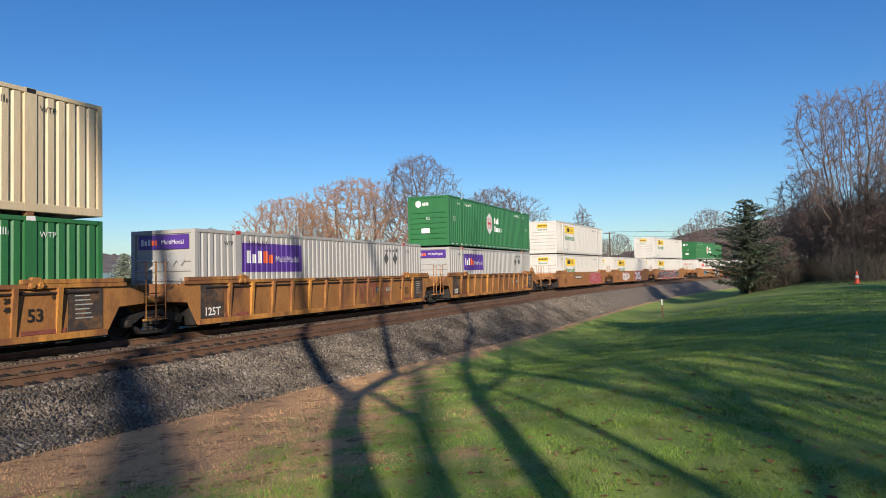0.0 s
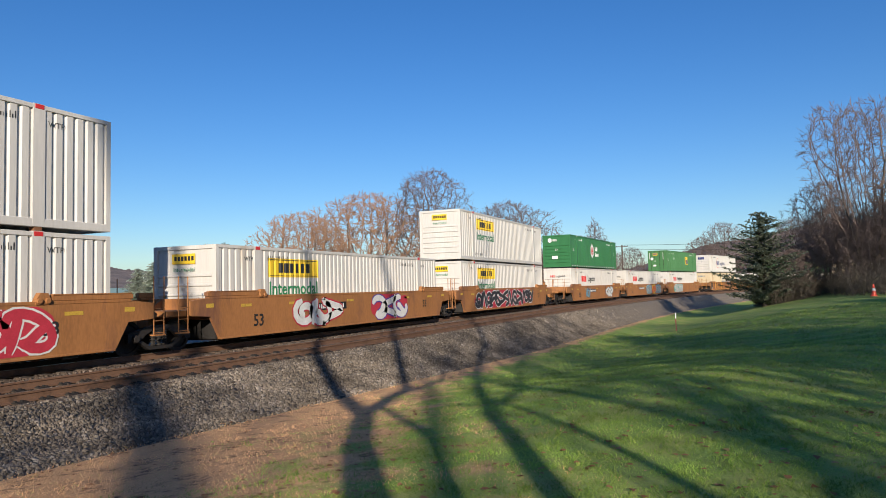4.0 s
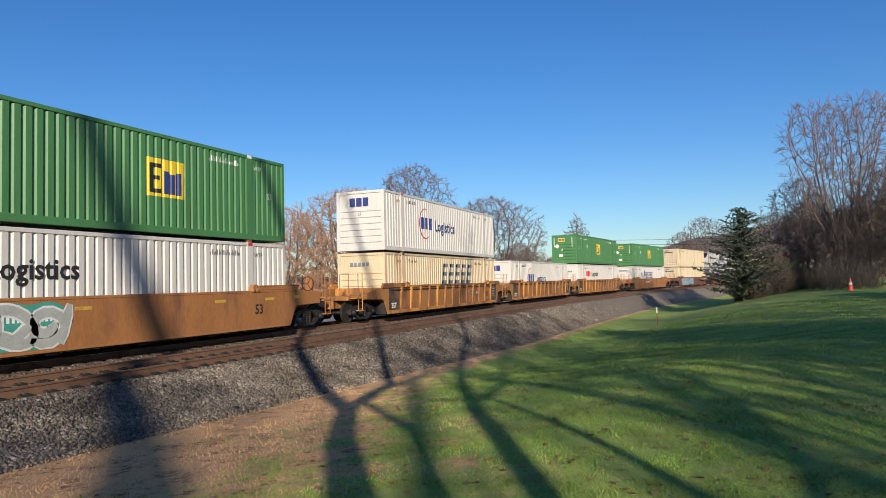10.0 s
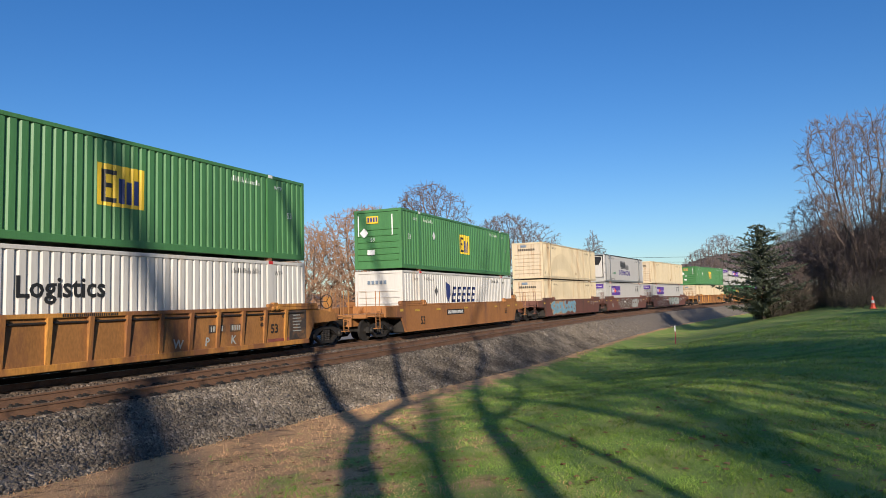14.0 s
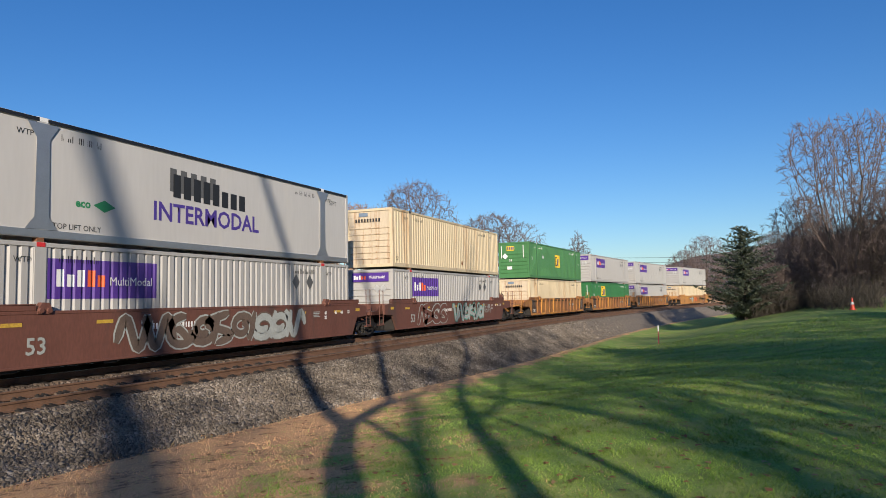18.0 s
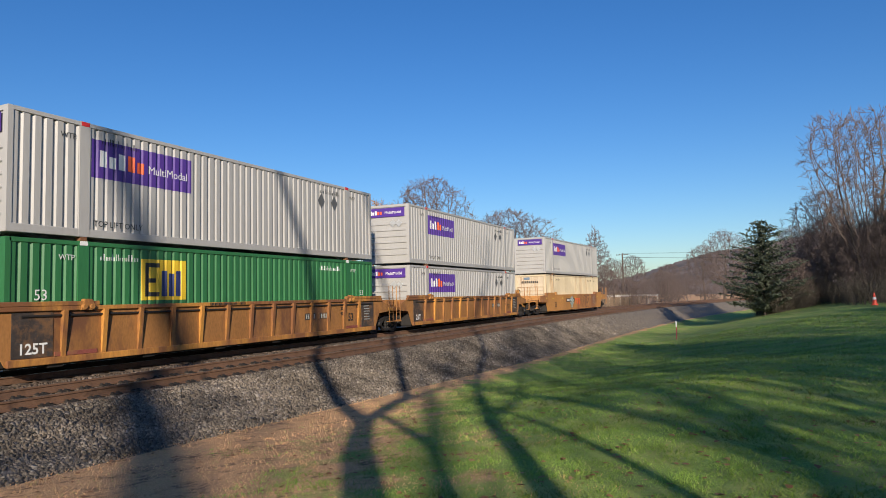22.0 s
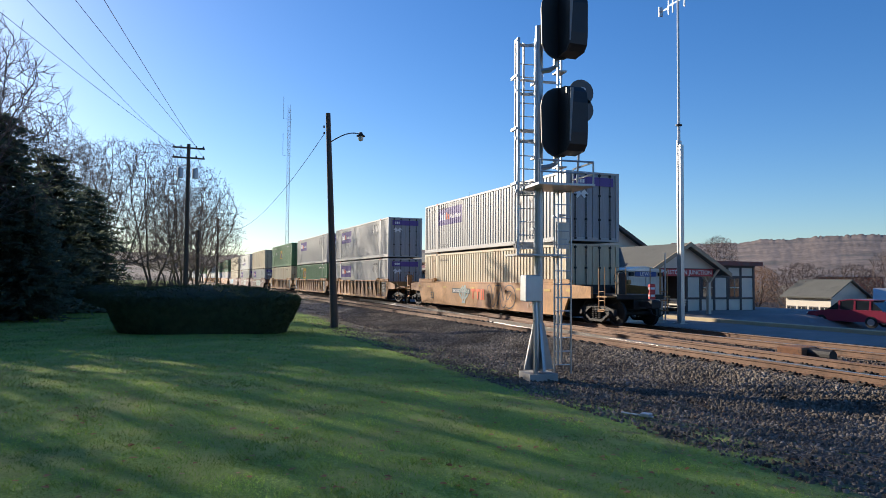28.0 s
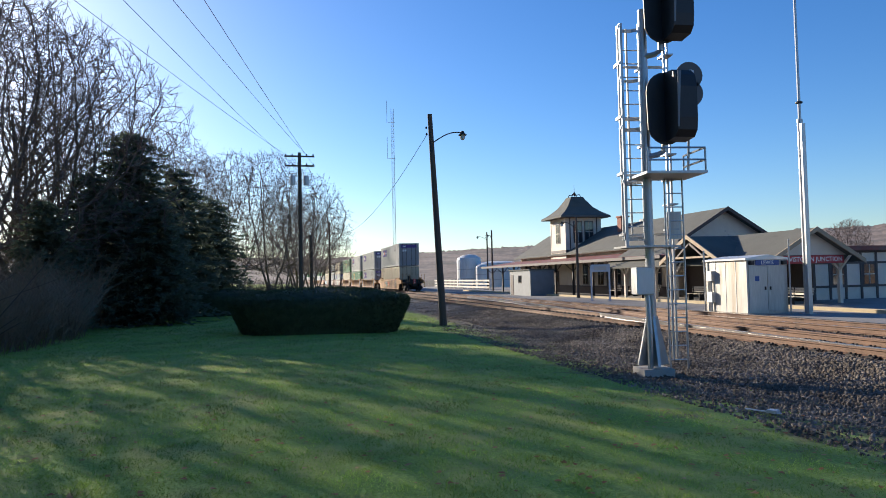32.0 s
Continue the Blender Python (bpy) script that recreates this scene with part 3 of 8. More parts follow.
def container(paint, label, group="containers on the train", smooth_sides=False, doors_lead=False, mark="dblack", rail=None, nose_paint=""):
    """A 53 foot domestic container: corrugated sides, posts at the lifting points, a ribbed nose wall and two doors with locking bars."""
    c = thing("shipping_container", label, "shipping container", group)
    rail = rail or paint
    h = L / 2
    for side in (-1, 1):
        if smooth_sides:
            part("side_wall", sheet(-h + 0.12, h - 0.12, 0.2, HC - 0.08, side, flat=True), paint, c)
        else:
            part("side_wall", sheet(-h + 0.1, h - 0.1, 0.18, HC - 0.1, side), paint, c)
        y0, y1 = side * 1.2, side * W / 2
        part("bottom_rail", Geo().box(-h + 0.1, y0, 0.0, h - 0.1, y1, 0.2, ch=0.012), rail, c)
        part("top_rail", Geo().box(-h + 0.1, y0, HC - 0.11, h - 0.1, y1, HC, ch=0.012), rail, c)
        for x in (-6.1, 6.1):
            part("lifting_post", Geo().box(x - 0.15, side * 1.22, 0.0, x + 0.15, side * (W / 2 + 0.004), HC + 0.012, ch=0.01), rail, c)
            part("lifting_socket", Geo().box(x - 0.11, side * 1.15, HC + 0.004, x + 0.11, side * (W / 2 + 0.012), HC - 0.11, ch=0.01), "dblack" if paint == "cream" else "dred" if paint in ("white", "grey") else "dwhite", c)
        for x in (-h, h):
            s = 1 if x < 0 else -1
            part("corner_post", Geo().box(x, side * 1.13, 0.0, x + s * 0.13, side * W / 2, HC, ch=0.012), rail, c)
    for x in (-6.1, 6.1):
        for side in (-1, 1):
            part("foot_casting", Geo().box(x - 0.09, side * 1.1, -0.1, x + 0.09, side * 1.28, 0.0), "rust", c)
    part("roof", Geo().box(-h + 0.05, -1.2, HC - 0.09, h - 0.05, 1.2, HC - 0.03), paint, c)
    part("floor", Geo().box(-h + 0.05, -1.2, 0.03, h - 0.05, 1.2, 0.15), rail, c)
    nose, back = (-1, 1) if not doors_lead else (1, -1)
    # nose wall: level ribs
    if not smooth_sides:
        x = nose * (h - 0.05)
        prof = [(x - nose * 0.03, HC - 0.05), (x - nose * 0.03, 0.1), (x, 0.1)]
        for k in range(6):
            z = 0.42 + k * 0.3
            prof += [(x, z - 0.05), (x + nose * 0.045, z - 0.02), (x + nose * 0.045, z + 0.02), (x, z + 0.05)]
        part("nose_wall", Geo().prism(prof + [(x, HC - 0.05)], -1.14, 1.14), nose_paint or paint, c)
        part("nose_sill", Geo().box(nose * (h - 0.12), -1.13, 0.0, nose * (h - 0.002), 1.13, 0.16, ch=0.01), rail, c)
        part("nose_header", Geo().box(nose * (h - 0.12), -1.13, HC - 0.13, nose * (h - 0.002), 1.13, HC - 0.004, ch=0.01), rail, c)
    x = back * (h - 0.06)
    for s in (-1, 1):
        d = Geo().box(x - 0.02, s * 0.012, 0.14, x + 0.02, s * 1.13, HC - 0.1)
        for z in (0.75, 1.4, 2.05):
            d.box(x + back * 0.02, s * 0.05, z - 0.06, x + back * 0.032, s * 1.1, z + 0.06)
        d = part("door", d, "doorgrey" if paint == "grey" else paint, c)
        for y in (0.33, 0.85):
            k = Geo().tube((x + back * 0.05, s * y, 0.1), (x + back * 0.05, s * y, HC - 0.06), 0.02, n=6)
            for z in (0.12, 0.9, 1.9, HC - 0.14):
                k.box(x + back * 0.02, s * y - 0.05, z - 0.04, x + back * 0.07, s * y + 0.05, z + 0.04)
            part("locking_bar", k, "darksteel", d)
    part("door_sill", Geo().box(back * (h - 0.12), -1.13, 0.0, back * (h - 0.002), 1.13, 0.15, ch=0.01), rail, c)
    part("door_header", Geo().box(back * (h - 0.12), -1.13, HC - 0.1, back * (h - 0.002), 1.13, HC - 0.004, ch=0.01), rail, c)
    # small stencils
    decal(c, "number_stencil", bars(-5.6, -4.4, HC - 0.45, HC - 0.28, label, 0.5), mark)
    decal(c, "number_stencil", bars(4.2, 5.6, HC - 0.45, HC - 0.28, label + "b", 0.5), mark)
    side_text(c, "WTP", -6.55, HC - 0.42, 0.2, mark)
    side_text(c, "WTP", 6.55, HC - 0.42, 0.2, mark)
    return c


def fedex(paint="grey", label="silver grey corrugated freight container with purple sign panels"):
    c = container(paint, label)
    p = decal(c, "sign_panel", [(-5.9, -2.5, 1.54, 2.52)], "purple", label="purple sign panel")
    decal(p, "sign_bars", [(-5.66 + k * 0.29, -5.44 + k * 0.29, 1.84, 2.26 - 0.12 * (k % 2)) for k in range(3)], "dwhite", out=0.008)
    decal(p, "sign_bars", [(-4.78 + k * 0.3, -4.55 + k * 0.3, 1.84, 2.26 - 0.12 * (k % 2)) for k in range(2)], "dorange", out=0.008)
    side_text(p, "MultiModal", -3.38, 1.98, 0.32, "dwhite")
    e = part("sign_panel", end_rects([(-1.06, 0.98, 2.28, 2.72)], -L / 2 - 0.004), "purple", c, "purple sign panel")
    end_bars(e, [(1.0 - 0.14 - k * 0.14, 1.0 - 0.24 - k * 0.14, 2.4, 2.6 - 0.05 * (k % 2)) for k in range(3)], -L / 2 - 0.008, "dwhite")
    end_bars(e, [(0.44 - k * 0.14, 0.34 - k * 0.14, 2.4, 2.56) for k in range(2)], -L / 2 - 0.008, "dorange")
    end_text(e, "MultiModal", -0.42, 2.49, 0.2, "dwhite")
    e = part("sign_panel", end_rects([(-1.0, 1.0, 2.3, 2.66)], L / 2 + 0.006), "purple", c, "purple sign panel")
    end_bars(e, [(-0.8 + k * 0.14, -0.7 + k * 0.14, 2.4, 2.56) for k in range(3)], L / 2 + 0.01, "dwhite")
    for y in (-0.75, -0.42):
        for sx in (-1, 1):
            part("placard", diamond_end(y, 1.95, 0.19, sx * (L / 2 + 0.008)), "alu" if sx < 0 else "dwhite", c)
    for x in (4.3, 5.2):
        part("placard", diamond(x, 2.12, 0.3), "dgrey", c, "dark grey diamond placard")
    side_text(c, "TOP LIFT ONLY", -5.05, 0.36, 0.22, "dblack")
    return c


def diamond(x, z, r, side=-1):
    return Geo().quad(*[(x + dx * r * 0.78, side * 1.279, z + dz * r) for dx, dz in ((-1, 0), (0, -1), (1, 0), (0, 1))])


def diamond_end(y, z, r, x):
    return Geo().quad(*[(x, y + dy * r, z + dz * r) for dy, dz in ((-1, 0), (0, -1), (1, 0), (0, 1))])


def hunt():
    c = container("white", "white corrugated freight container with yellow sign and green lettering")
    p = decal(c, "sign_panel", [(-5.5, -2.55, 1.86, 2.52)], "dyellow", label="yellow sign panel")
    decal(p, "sign_bars", [(-4.95 + k * 0.32, -4.72 + k * 0.32, 2.02, 2.36) for k in range(6)], "dblack", out=0.008)
    decal(p, "border", [(-5.44, -2.61, 1.9, 1.925), (-5.44, -2.61, 2.455, 2.48)], "dblack", out=0.008)
    side_text(c, "Intermodal", -4.05, 1.45, 0.66, "dgreen", 0.012)
    e = part("sign_panel", end_rects([(-0.45, 0.5, 2.3, 2.62)], -L / 2 - 0.004), "dyellow", c, "yellow sign panel")
    end_bars(e, [(0.4 - k * 0.14, 0.3 - k * 0.14, 2.4, 2.54) for k in range(6)], -L / 2 - 0.008, "dblack")
    end_text(c, "Intermodal", 0.0, 2.12, 0.2, "dgreen")
    side_text(c, "TOP LIFT ONLY", -5.3, 0.36, 0.2, "dblack")
    return c


def hub():
    c = container("green", "green corrugated freight container with a white hexagon sign", mark="dwhite")
    hexa = [(-1.15 + 0.62 * math.sin(radians(60 * k)), 1.62 + 0.72 * math.cos(radians(60 * k))) for k in range(6)]
    p = part("sign_hexagon", Geo().quad(*[(x, -1.279, z) for x, z in hexa]), "dwhite", c, "white hexagon sign")
    for x in (-1.45, -1.27, -1.03, -0.85):
        part("sign_bar", Geo().box(x - 0.05, -1.284, 1.27, x + 0.05, -1.282, 1.98), "dred", p)
    part("sign_bar", Geo().box(-1.5, -1.286, 1.55, -0.8, -1.2845, 1.68), "dred", p)
    decal(c, "sign_bars", [(-0.15, 0.07, 1.66, 2.06), (0.19, 0.39, 1.66, 1.94), (0.51, 0.71, 1.66, 2.06)], "dwhite")
    decal(c, "sign_bars", [(-0.15 + k * 0.33, 0.07 + k * 0.33, 1.12, 1.5 - (0.1 if k else 0.0)) for k in range(5)], "dwhite")
    hexe = [(0.62 + 0.2 * math.sin(radians(60 * k)), 2.42 + 0.22 * math.cos(radians(60 * k))) for k in range(6)]
    part("sign_hexagon", Geo().quad(*[(-L / 2 - 0.006, y, z) for y, z in hexe]), "dwhite", c, "white hexagon sign")
    end_bars(c, [(0.35 - k * 0.1, 0.28 - k * 0.1, 2.32, 2.5) for k in range(4)], -L / 2 - 0.006, "dwhite")
    end_text(c, "53", 0.0, 1.55, 0.26, "dwhite", -L / 2 - 0.05)
    part("plate", end_rects([(-0.1, 0.42, 0.72, 1.0)], -L / 2 - 0.05), "dwhite", c, "white data plate")
    side_text(c, "53", -7.2, 1.55, 0.36, "dwhite")
    side_text(c, "53", 7.2, 1.55, 0.3, "dwhite")
    decal(c, "bottom_marks", [(-L / 2 + 0.3 + k * 0.72, -L / 2 + 0.62 + k * 0.72, 0.07, 0.13) for k in range(22)], "dwhite", out=0.03, flat=True)
    return c


def emp(paint="green2", doors_lead=False, low=False):
    c = container(paint, "green corrugated freight container with a small yellow and blue sign", mark="dwhite", doors_lead=doors_lead)
    x0 = -4.3 if low else 1.6 if doors_lead else -0.84
    zb = 1.5 if low else 1.15
    p = decal(c, "sign_panel", [(x0, x0 + (1.62 if low else 1.5), zb - 0.1, zb + (1.02 if low else 1.0))], "dyellow", label="yellow sign panel")
    s = 1.25 if low else 1.18
    tall_ = 0.92 if low else 0.85
    decal(p, "sign_bars", [(x0 + 0.1 * s, x0 + 0.22 * s, zb, zb + tall_), (x0 + 0.22 * s, x0 + 0.5 * s, zb, zb + 0.12), (x0 + 0.22 * s, x0 + 0.42 * s, zb + 0.38, zb + 0.5), (x0 + 0.22 * s, x0 + 0.5 * s, zb + tall_ - 0.12, zb + tall_)], "dblack", out=0.008)
    decal(p, "sign_bars", [(x0 + (0.56 + k * 0.21) * s, x0 + (0.72 + k * 0.21) * s, zb, zb + (0.7 if k % 2 else 0.78) * tall_) for k in range(3)], "dblue", out=0.008)
    e = part("sign_panel", end_rects([(-0.05, 0.6, 2.2, 2.56)], -L / 2 - 0.006), "dyellow", c, "yellow sign panel")
    end_bars(e, [(0.54 - k * 0.15, 0.44 - k * 0.15, 2.27, 2.5) for k in range(4)], -L / 2 - 0.01, "dblue")
    part("placard", diamond_end(0.72, 1.75, 0.24, -L / 2 - 0.05), "dwhite", c, "white diamond placard")
    if not low:
        part("placard", diamond(-4.35, 1.78, 0.24), "dwhite", c, "white diamond placard")
    end_text(c, "53", 0.25, 1.4, 0.26, "dwhite", -L / 2 - 0.05)
    part("plate", end_rects([(0.15, 0.55, 0.68, 0.92)], -L / 2 - 0.05), "dwhite", c, "white data plate")
    part("plate", end_rects([(-0.86, -0.8, 1.6, 2.6), (1.0, 1.06, 1.6, 2.6)], -L / 2 - 0.05), "dwhite", c, "white reflective strip")
    side_text(c, "53", -7.2, 1.55, 0.36, "dwhite")
    side_text(c, "53", 7.2, 1.55, 0.3, "dwhite")
    return c


def xpo():
    c = container("white", "white corrugated freight container with red bars and black lettering")
    decal(c, "sign_bars", [(-4.92 + k * 0.53, -4.5 + k * 0.53, 1.64, 2.18) for k in range(3)], "dred")
    side_text(c, "Logistics", -1.75, 1.9, 0.7, "dblack", 0.014)
    end_bars(c, [(0.66 - k * 0.15, 0.56 - k * 0.15, 2.08, 2.26) for k in range(3)], -L / 2 - 0.006, "dred")
    end_text(c, "Logistics", -0.28, 2.18, 0.26, "dblack")
    end_text(c, "53", 0.1, 1.2, 0.24, "dblack", -L / 2 - 0.05)
    return c


def stg():
    c = container("white", "white corrugated freight container with dark blue lettering and a red arc")
    g = Geo()
    for k in range(18):
        a0, a1 = radians(75 + k * 13), radians(75 + k * 13 + 13)
        w0, w1 = (0.03 + 0.06 * math.sin(math.pi * k / 18)), (0.03 + 0.06 * math.sin(math.pi * (k + 1) / 18))
        g.quad(*[(-3.3 + r * math.cos(a) * 0.95, -1.2785, 1.55 + r * math.sin(a)) for a, r in ((a0, 0.82), (a1, 0.82), (a1, 0.82 - w1), (a0, 0.82 - w0))])
    part("sign_arc", g, "dred", c, "thin red arc")
    decal(c, "sign_bars", [(-3.8 + k * 0.5, -3.4 + k * 0.5, 1.26, 1.88) for k in range(3)], "dblue")
    side_text(c, "Logistics", -0.55, 1.5, 0.86, "dblue", 0.016)
    end_bars(c, [(0.56 - k * 0.36, 0.26 - k * 0.36, 2.14, 2.54) for k in range(3)], -L / 2 - 0.006, "dblue")
    end_text(c, "53", 0.0, 1.75, 0.2, "dblue", -L / 2 - 0.05)
    return c


def swift(paint="cream", new_style=False):
    c = container(paint, ("white" if new_style else "cream") + " corrugated freight container with slanting slate blue bars")
    x0, big_ = (-2.2, 1.0) if new_style else (-1.2, 1.35)
    for k in range(5):
        g = Geo()
        x = x0 + k * 0.72 * big_
        for z0, z1, w in ((0.95, 1.1, 0.5), (1.3, 1.45, 0.5), (1.65, 1.8, 0.5), (0.95, 1.8, 0.16)):
            g.quad(*[(x + (dx + (z - 0.95) * 0.25) * big_, -1.2785, (z - 0.95) * big_ + 1.3) for dx, z in ((0, z0), (w, z0), (w, z1), (0, z1))])
        part("sign_bar", g, "dblue" if new_style else "dslate", c)
    if new_style:
        part("sign_shield", Geo().quad(*[(x0 - 0.75 + dx, -1.2785, z) for dx, z in ((0, 2.4), (0.6, 2.2), (0.62, 1.7), (0.3, 1.3), (0.05, 1.6))]), "dblue", c, "blue shield sign")
        part("placard", diamond(-4.2, 1.9, 0.28), "dgrey", c, "dark diamond placard")
    end_bars(c, [(0.6 - k * 0.22, 0.44 - k * 0.22, 2.25, 2.42) for k in range(5)], -L / 2 - 0.006, "dslate")
    end_text(c, "53ft", 0.1, 0.5, 0.3, "dblack", -L / 2 - 0.05)
    return c


def plain(label="cream corrugated freight container streaked with rust"):
    c = container("cream", label, nose_paint="rustycream")
    part("sign_shape", end_rects([(0.05, 0.55, 2.5, 2.68)], -L / 2 - 0.006), "dslate", c)
    end_bars(c, [(0.75 - k * 0.16, 0.65 - k * 0.16, 2.22, 2.38) for k in range(9)], -L / 2 - 0.006, "dblack")
    part("placard", diamond(1.2, 0.52, 0.2), "rust", c, "rusty diamond placard")
    side_text(c, "53", -7.55, 0.42, 0.24, "dblack")
    return c


def reefer():
    c = container("smoothwhite", "white smooth-sided refrigerated container with black and violet lettering", smooth_sides=True)
    h = L / 2
    for side in (-1, 1):
        ya, yb = side * (W / 2 + 0.005), side * (W / 2 + 0.011)
        for x in (-6.1, 6.1):
            part("lifting_band", Geo().prism([(x - 0.42, 0.2), (x + 0.42, 0.2), (x + 0.19, 0.5), (x + 0.17, HC - 0.5), (x + 0.42, HC - 0.13), (x - 0.42, HC - 0.13), (x - 0.17, HC - 0.5), (x - 0.19, 0.5)], ya, yb), "galv", c, "grey lifting band")
        part("top_strip", Geo().box(-h + 0.12, ya, HC - 0.1, h - 0.12, yb, HC - 0.01), "black", c, "black top strip")
        part("bottom_strip", Geo().box(-h + 0.12, ya, 0.02, h - 0.12, yb, 0.19), "galv", c, "grey bottom strip")
    r = random.Random(5)
    for k in range(8):
        x, z, hh = -1.9 + k * 0.42, 1.52 - k * 0.012, 0.68 if k < 5 else 0.5
        part("sign_bar", Geo().quad(*[(x + dx, -1.281, z + dz) for dx, dz in ((0, 0), (0.3, -0.01), (0.3, hh), (0, hh + 0.01))]), "dblack", c)
        if k < 5:
            part("sign_shadow", Geo().quad(*[(x - 0.13 + dx, -1.2775, z + 0.16 + dz) for dx, dz in ((0, 0), (0.26, -0.01), (0.26, hh), (0.0, hh + 0.01))]), "dgrey", c)
    side_text(c, "INTERMODAL", -0.3, 1.02, 0.76, "dpurple", 0.016)
    side_text(c, "eco", -4.95, 0.95, 0.3, "dgreen", 0.01)
    part("sign_leaf", Geo().quad(*[(-4.3 + dx, -1.2785, 0.95 + dz) for dx, dz in ((-0.35, 0), (0, -0.16), (0.35, 0), (0, 0.16))]), "dgreen", c, "green leaf sign")
    side_text(c, "TOP LIFT ONLY", -5.1, 0.32, 0.2, "dblack")
    side_text(c, "53FT", 6.9, HC - 0.5, 0.26, "dblack")
    # cooling unit in an open frame at the nose
    x = -h
    g = Geo().box(x + 0.1, -0.98, 0.45, x + 0.5, 0.98, 2.68, ch=0.08)
    u = part("cooling_unit", g, "smoothwhite", c, "white cooling unit")
    part("grille", Geo().prism([(-0.9, 2.62), (0.9, 2.62), (0.9, 2.3), (0.62, 1.78), (-0.62, 1.78), (-0.9, 2.3)], x + 0.02, x + 0.11, "x"), "black", u, "black grille")
    part("bulkhead", Geo().box(x + 0.5, -1.2, 0.05, x + 0.56, 1.2, HC - 0.05), "smoothwhite", c)
    for s in (-1, 1):
        for z in (0.08, 0.95, 1.85, HC - 0.1):
            part("frame_bar", Geo().box(x, s * 1.2, z - 0.04, x + 0.55, s * W / 2, z + 0.04), "galv", c)
        part("frame_post", Geo().box(x + 0.45, s * 1.15, 0, x + 0.56, s * W / 2, HC), "dgrey", c)
    part("frame_bar", Geo().box(x, -1.2, HC - 0.1, x + 0.08, 1.2, HC - 0.02), "galv", c)
    part("frame_sill", Geo().box(x, -1.2, 0.0, x + 0.2, 1.2, 0.4), "alu", c)
    return c


# ---- well cars ----
def wheelset(parent, x, y0=0.7175):
    for s in (-1, 1):
        m = Matrix.Translation((x, s * y0, 0.46)) @ Matrix.Rotation(math.pi / 2, 4, "X")
        g = Geo().lathe([(0.06, -0.09), (0.14, -0.085), (0.16, -0.05), (0.38, -0.04), (0.4, -0.065), (0.455, -0.06), (0.46, 0.04), (0.485, 0.05), (0.49, 0.07), (0.4, 0.072), (0.38, 0.03), (0.16, 0.03), (0.06, 0.05)], 24,
                        m if s < 0 else m @ Matrix.Rotation(math.pi, 4, "X"))
        g.smooth = False
        part("wheel", g, "darksteel", parent)
    part("axle", Geo().tube((x, -1.05, 0.46), (x, 1.05, 0.46), 0.075, n=10), "darksteel", parent)


def truck(parent, x):
    t = new("truck")
    t.parent = parent
    t.matrix_basis = pose(x, 0, 0)
    t.empty_display_size = 0.2
    for k in (-0.89, 0.89):
        wheelset(t, k)
    for s in (-1, 1):
        y0, y1 = s * 0.93, s * 1.08
        g = Geo()
        # frame with an open window for the springs
        g.prism([(-1.12, 0.36), (-1.12, 0.6), (-0.6, 0.72), (-0.28, 0.78), (-0.28, 0.66), (-0.5, 0.56), (-0.74, 0.38)], y0, y1)
        g.prism([(1.12, 0.36), (1.12, 0.6), (0.6, 0.72), (0.28, 0.78), (0.28, 0.66), (0.5, 0.56), (0.74, 0.38)], y0, y1)
        g.prism([(-0.3, 0.66), (0.3, 0.66), (0.3, 0.79), (-0.3, 0.79)], y0, y1)
        g.prism([(-0.76, 0.36), (-0.4, 0.13), (0.4, 0.13), (0.76, 0.36), (0.66, 0.4), (0.36, 0.22), (-0.36, 0.22), (-0.66, 0.4)], y0, y1)
        part("side_frame", g, "darksteel", t)
        for k in (-0.2, 0.0, 0.2):
            coil = []
            for j in range(6):
                z = 0.22 + j * 0.073
                coil += [(0.055, z), (0.085, z + 0.02), (0.085, z + 0.04), (0.055, z + 0.06)]
            sp = Geo().lathe(coil, 8, Matrix.Translation((k, s * 1.0, 0)))
            part("spring", sp, "darksteel", t)
        for k in (-0.89, 0.89):
            part("bearing_cap", Geo().tube((k, s * 1.06, 0.46), (k, s * 1.17, 0.46), 0.12, 0.09, 12), "darksteel", t)
    part("bolster", Geo().box(-0.2, -1.05, 0.5, 0.2, 1.05, 0.66, ch=0.03), "darksteel", t)
    return t


YS = 1.47          # half width over the side sills


def ladder_posts(parent, x, side, paint):
    g = Geo()
    for dx in (0.0, 0.36):
        g.tube((x + dx, side * 1.42, 0.55), (x + dx, side * 1.42, 2.15), 0.018, n=6)
    for k in range(3):
        g.tube((x, side * 1.42, 0.6 + k * 0.33), (x + 0.36, side * 1.42, 0.6 + k * 0.33), 0.014, n=5)
    part("grab_rail", g, paint, parent)
    part("step", Geo().box(x - 0.02, side * 1.3, 0.52, x + 0.38, side * 1.47, 0.56), paint, parent)


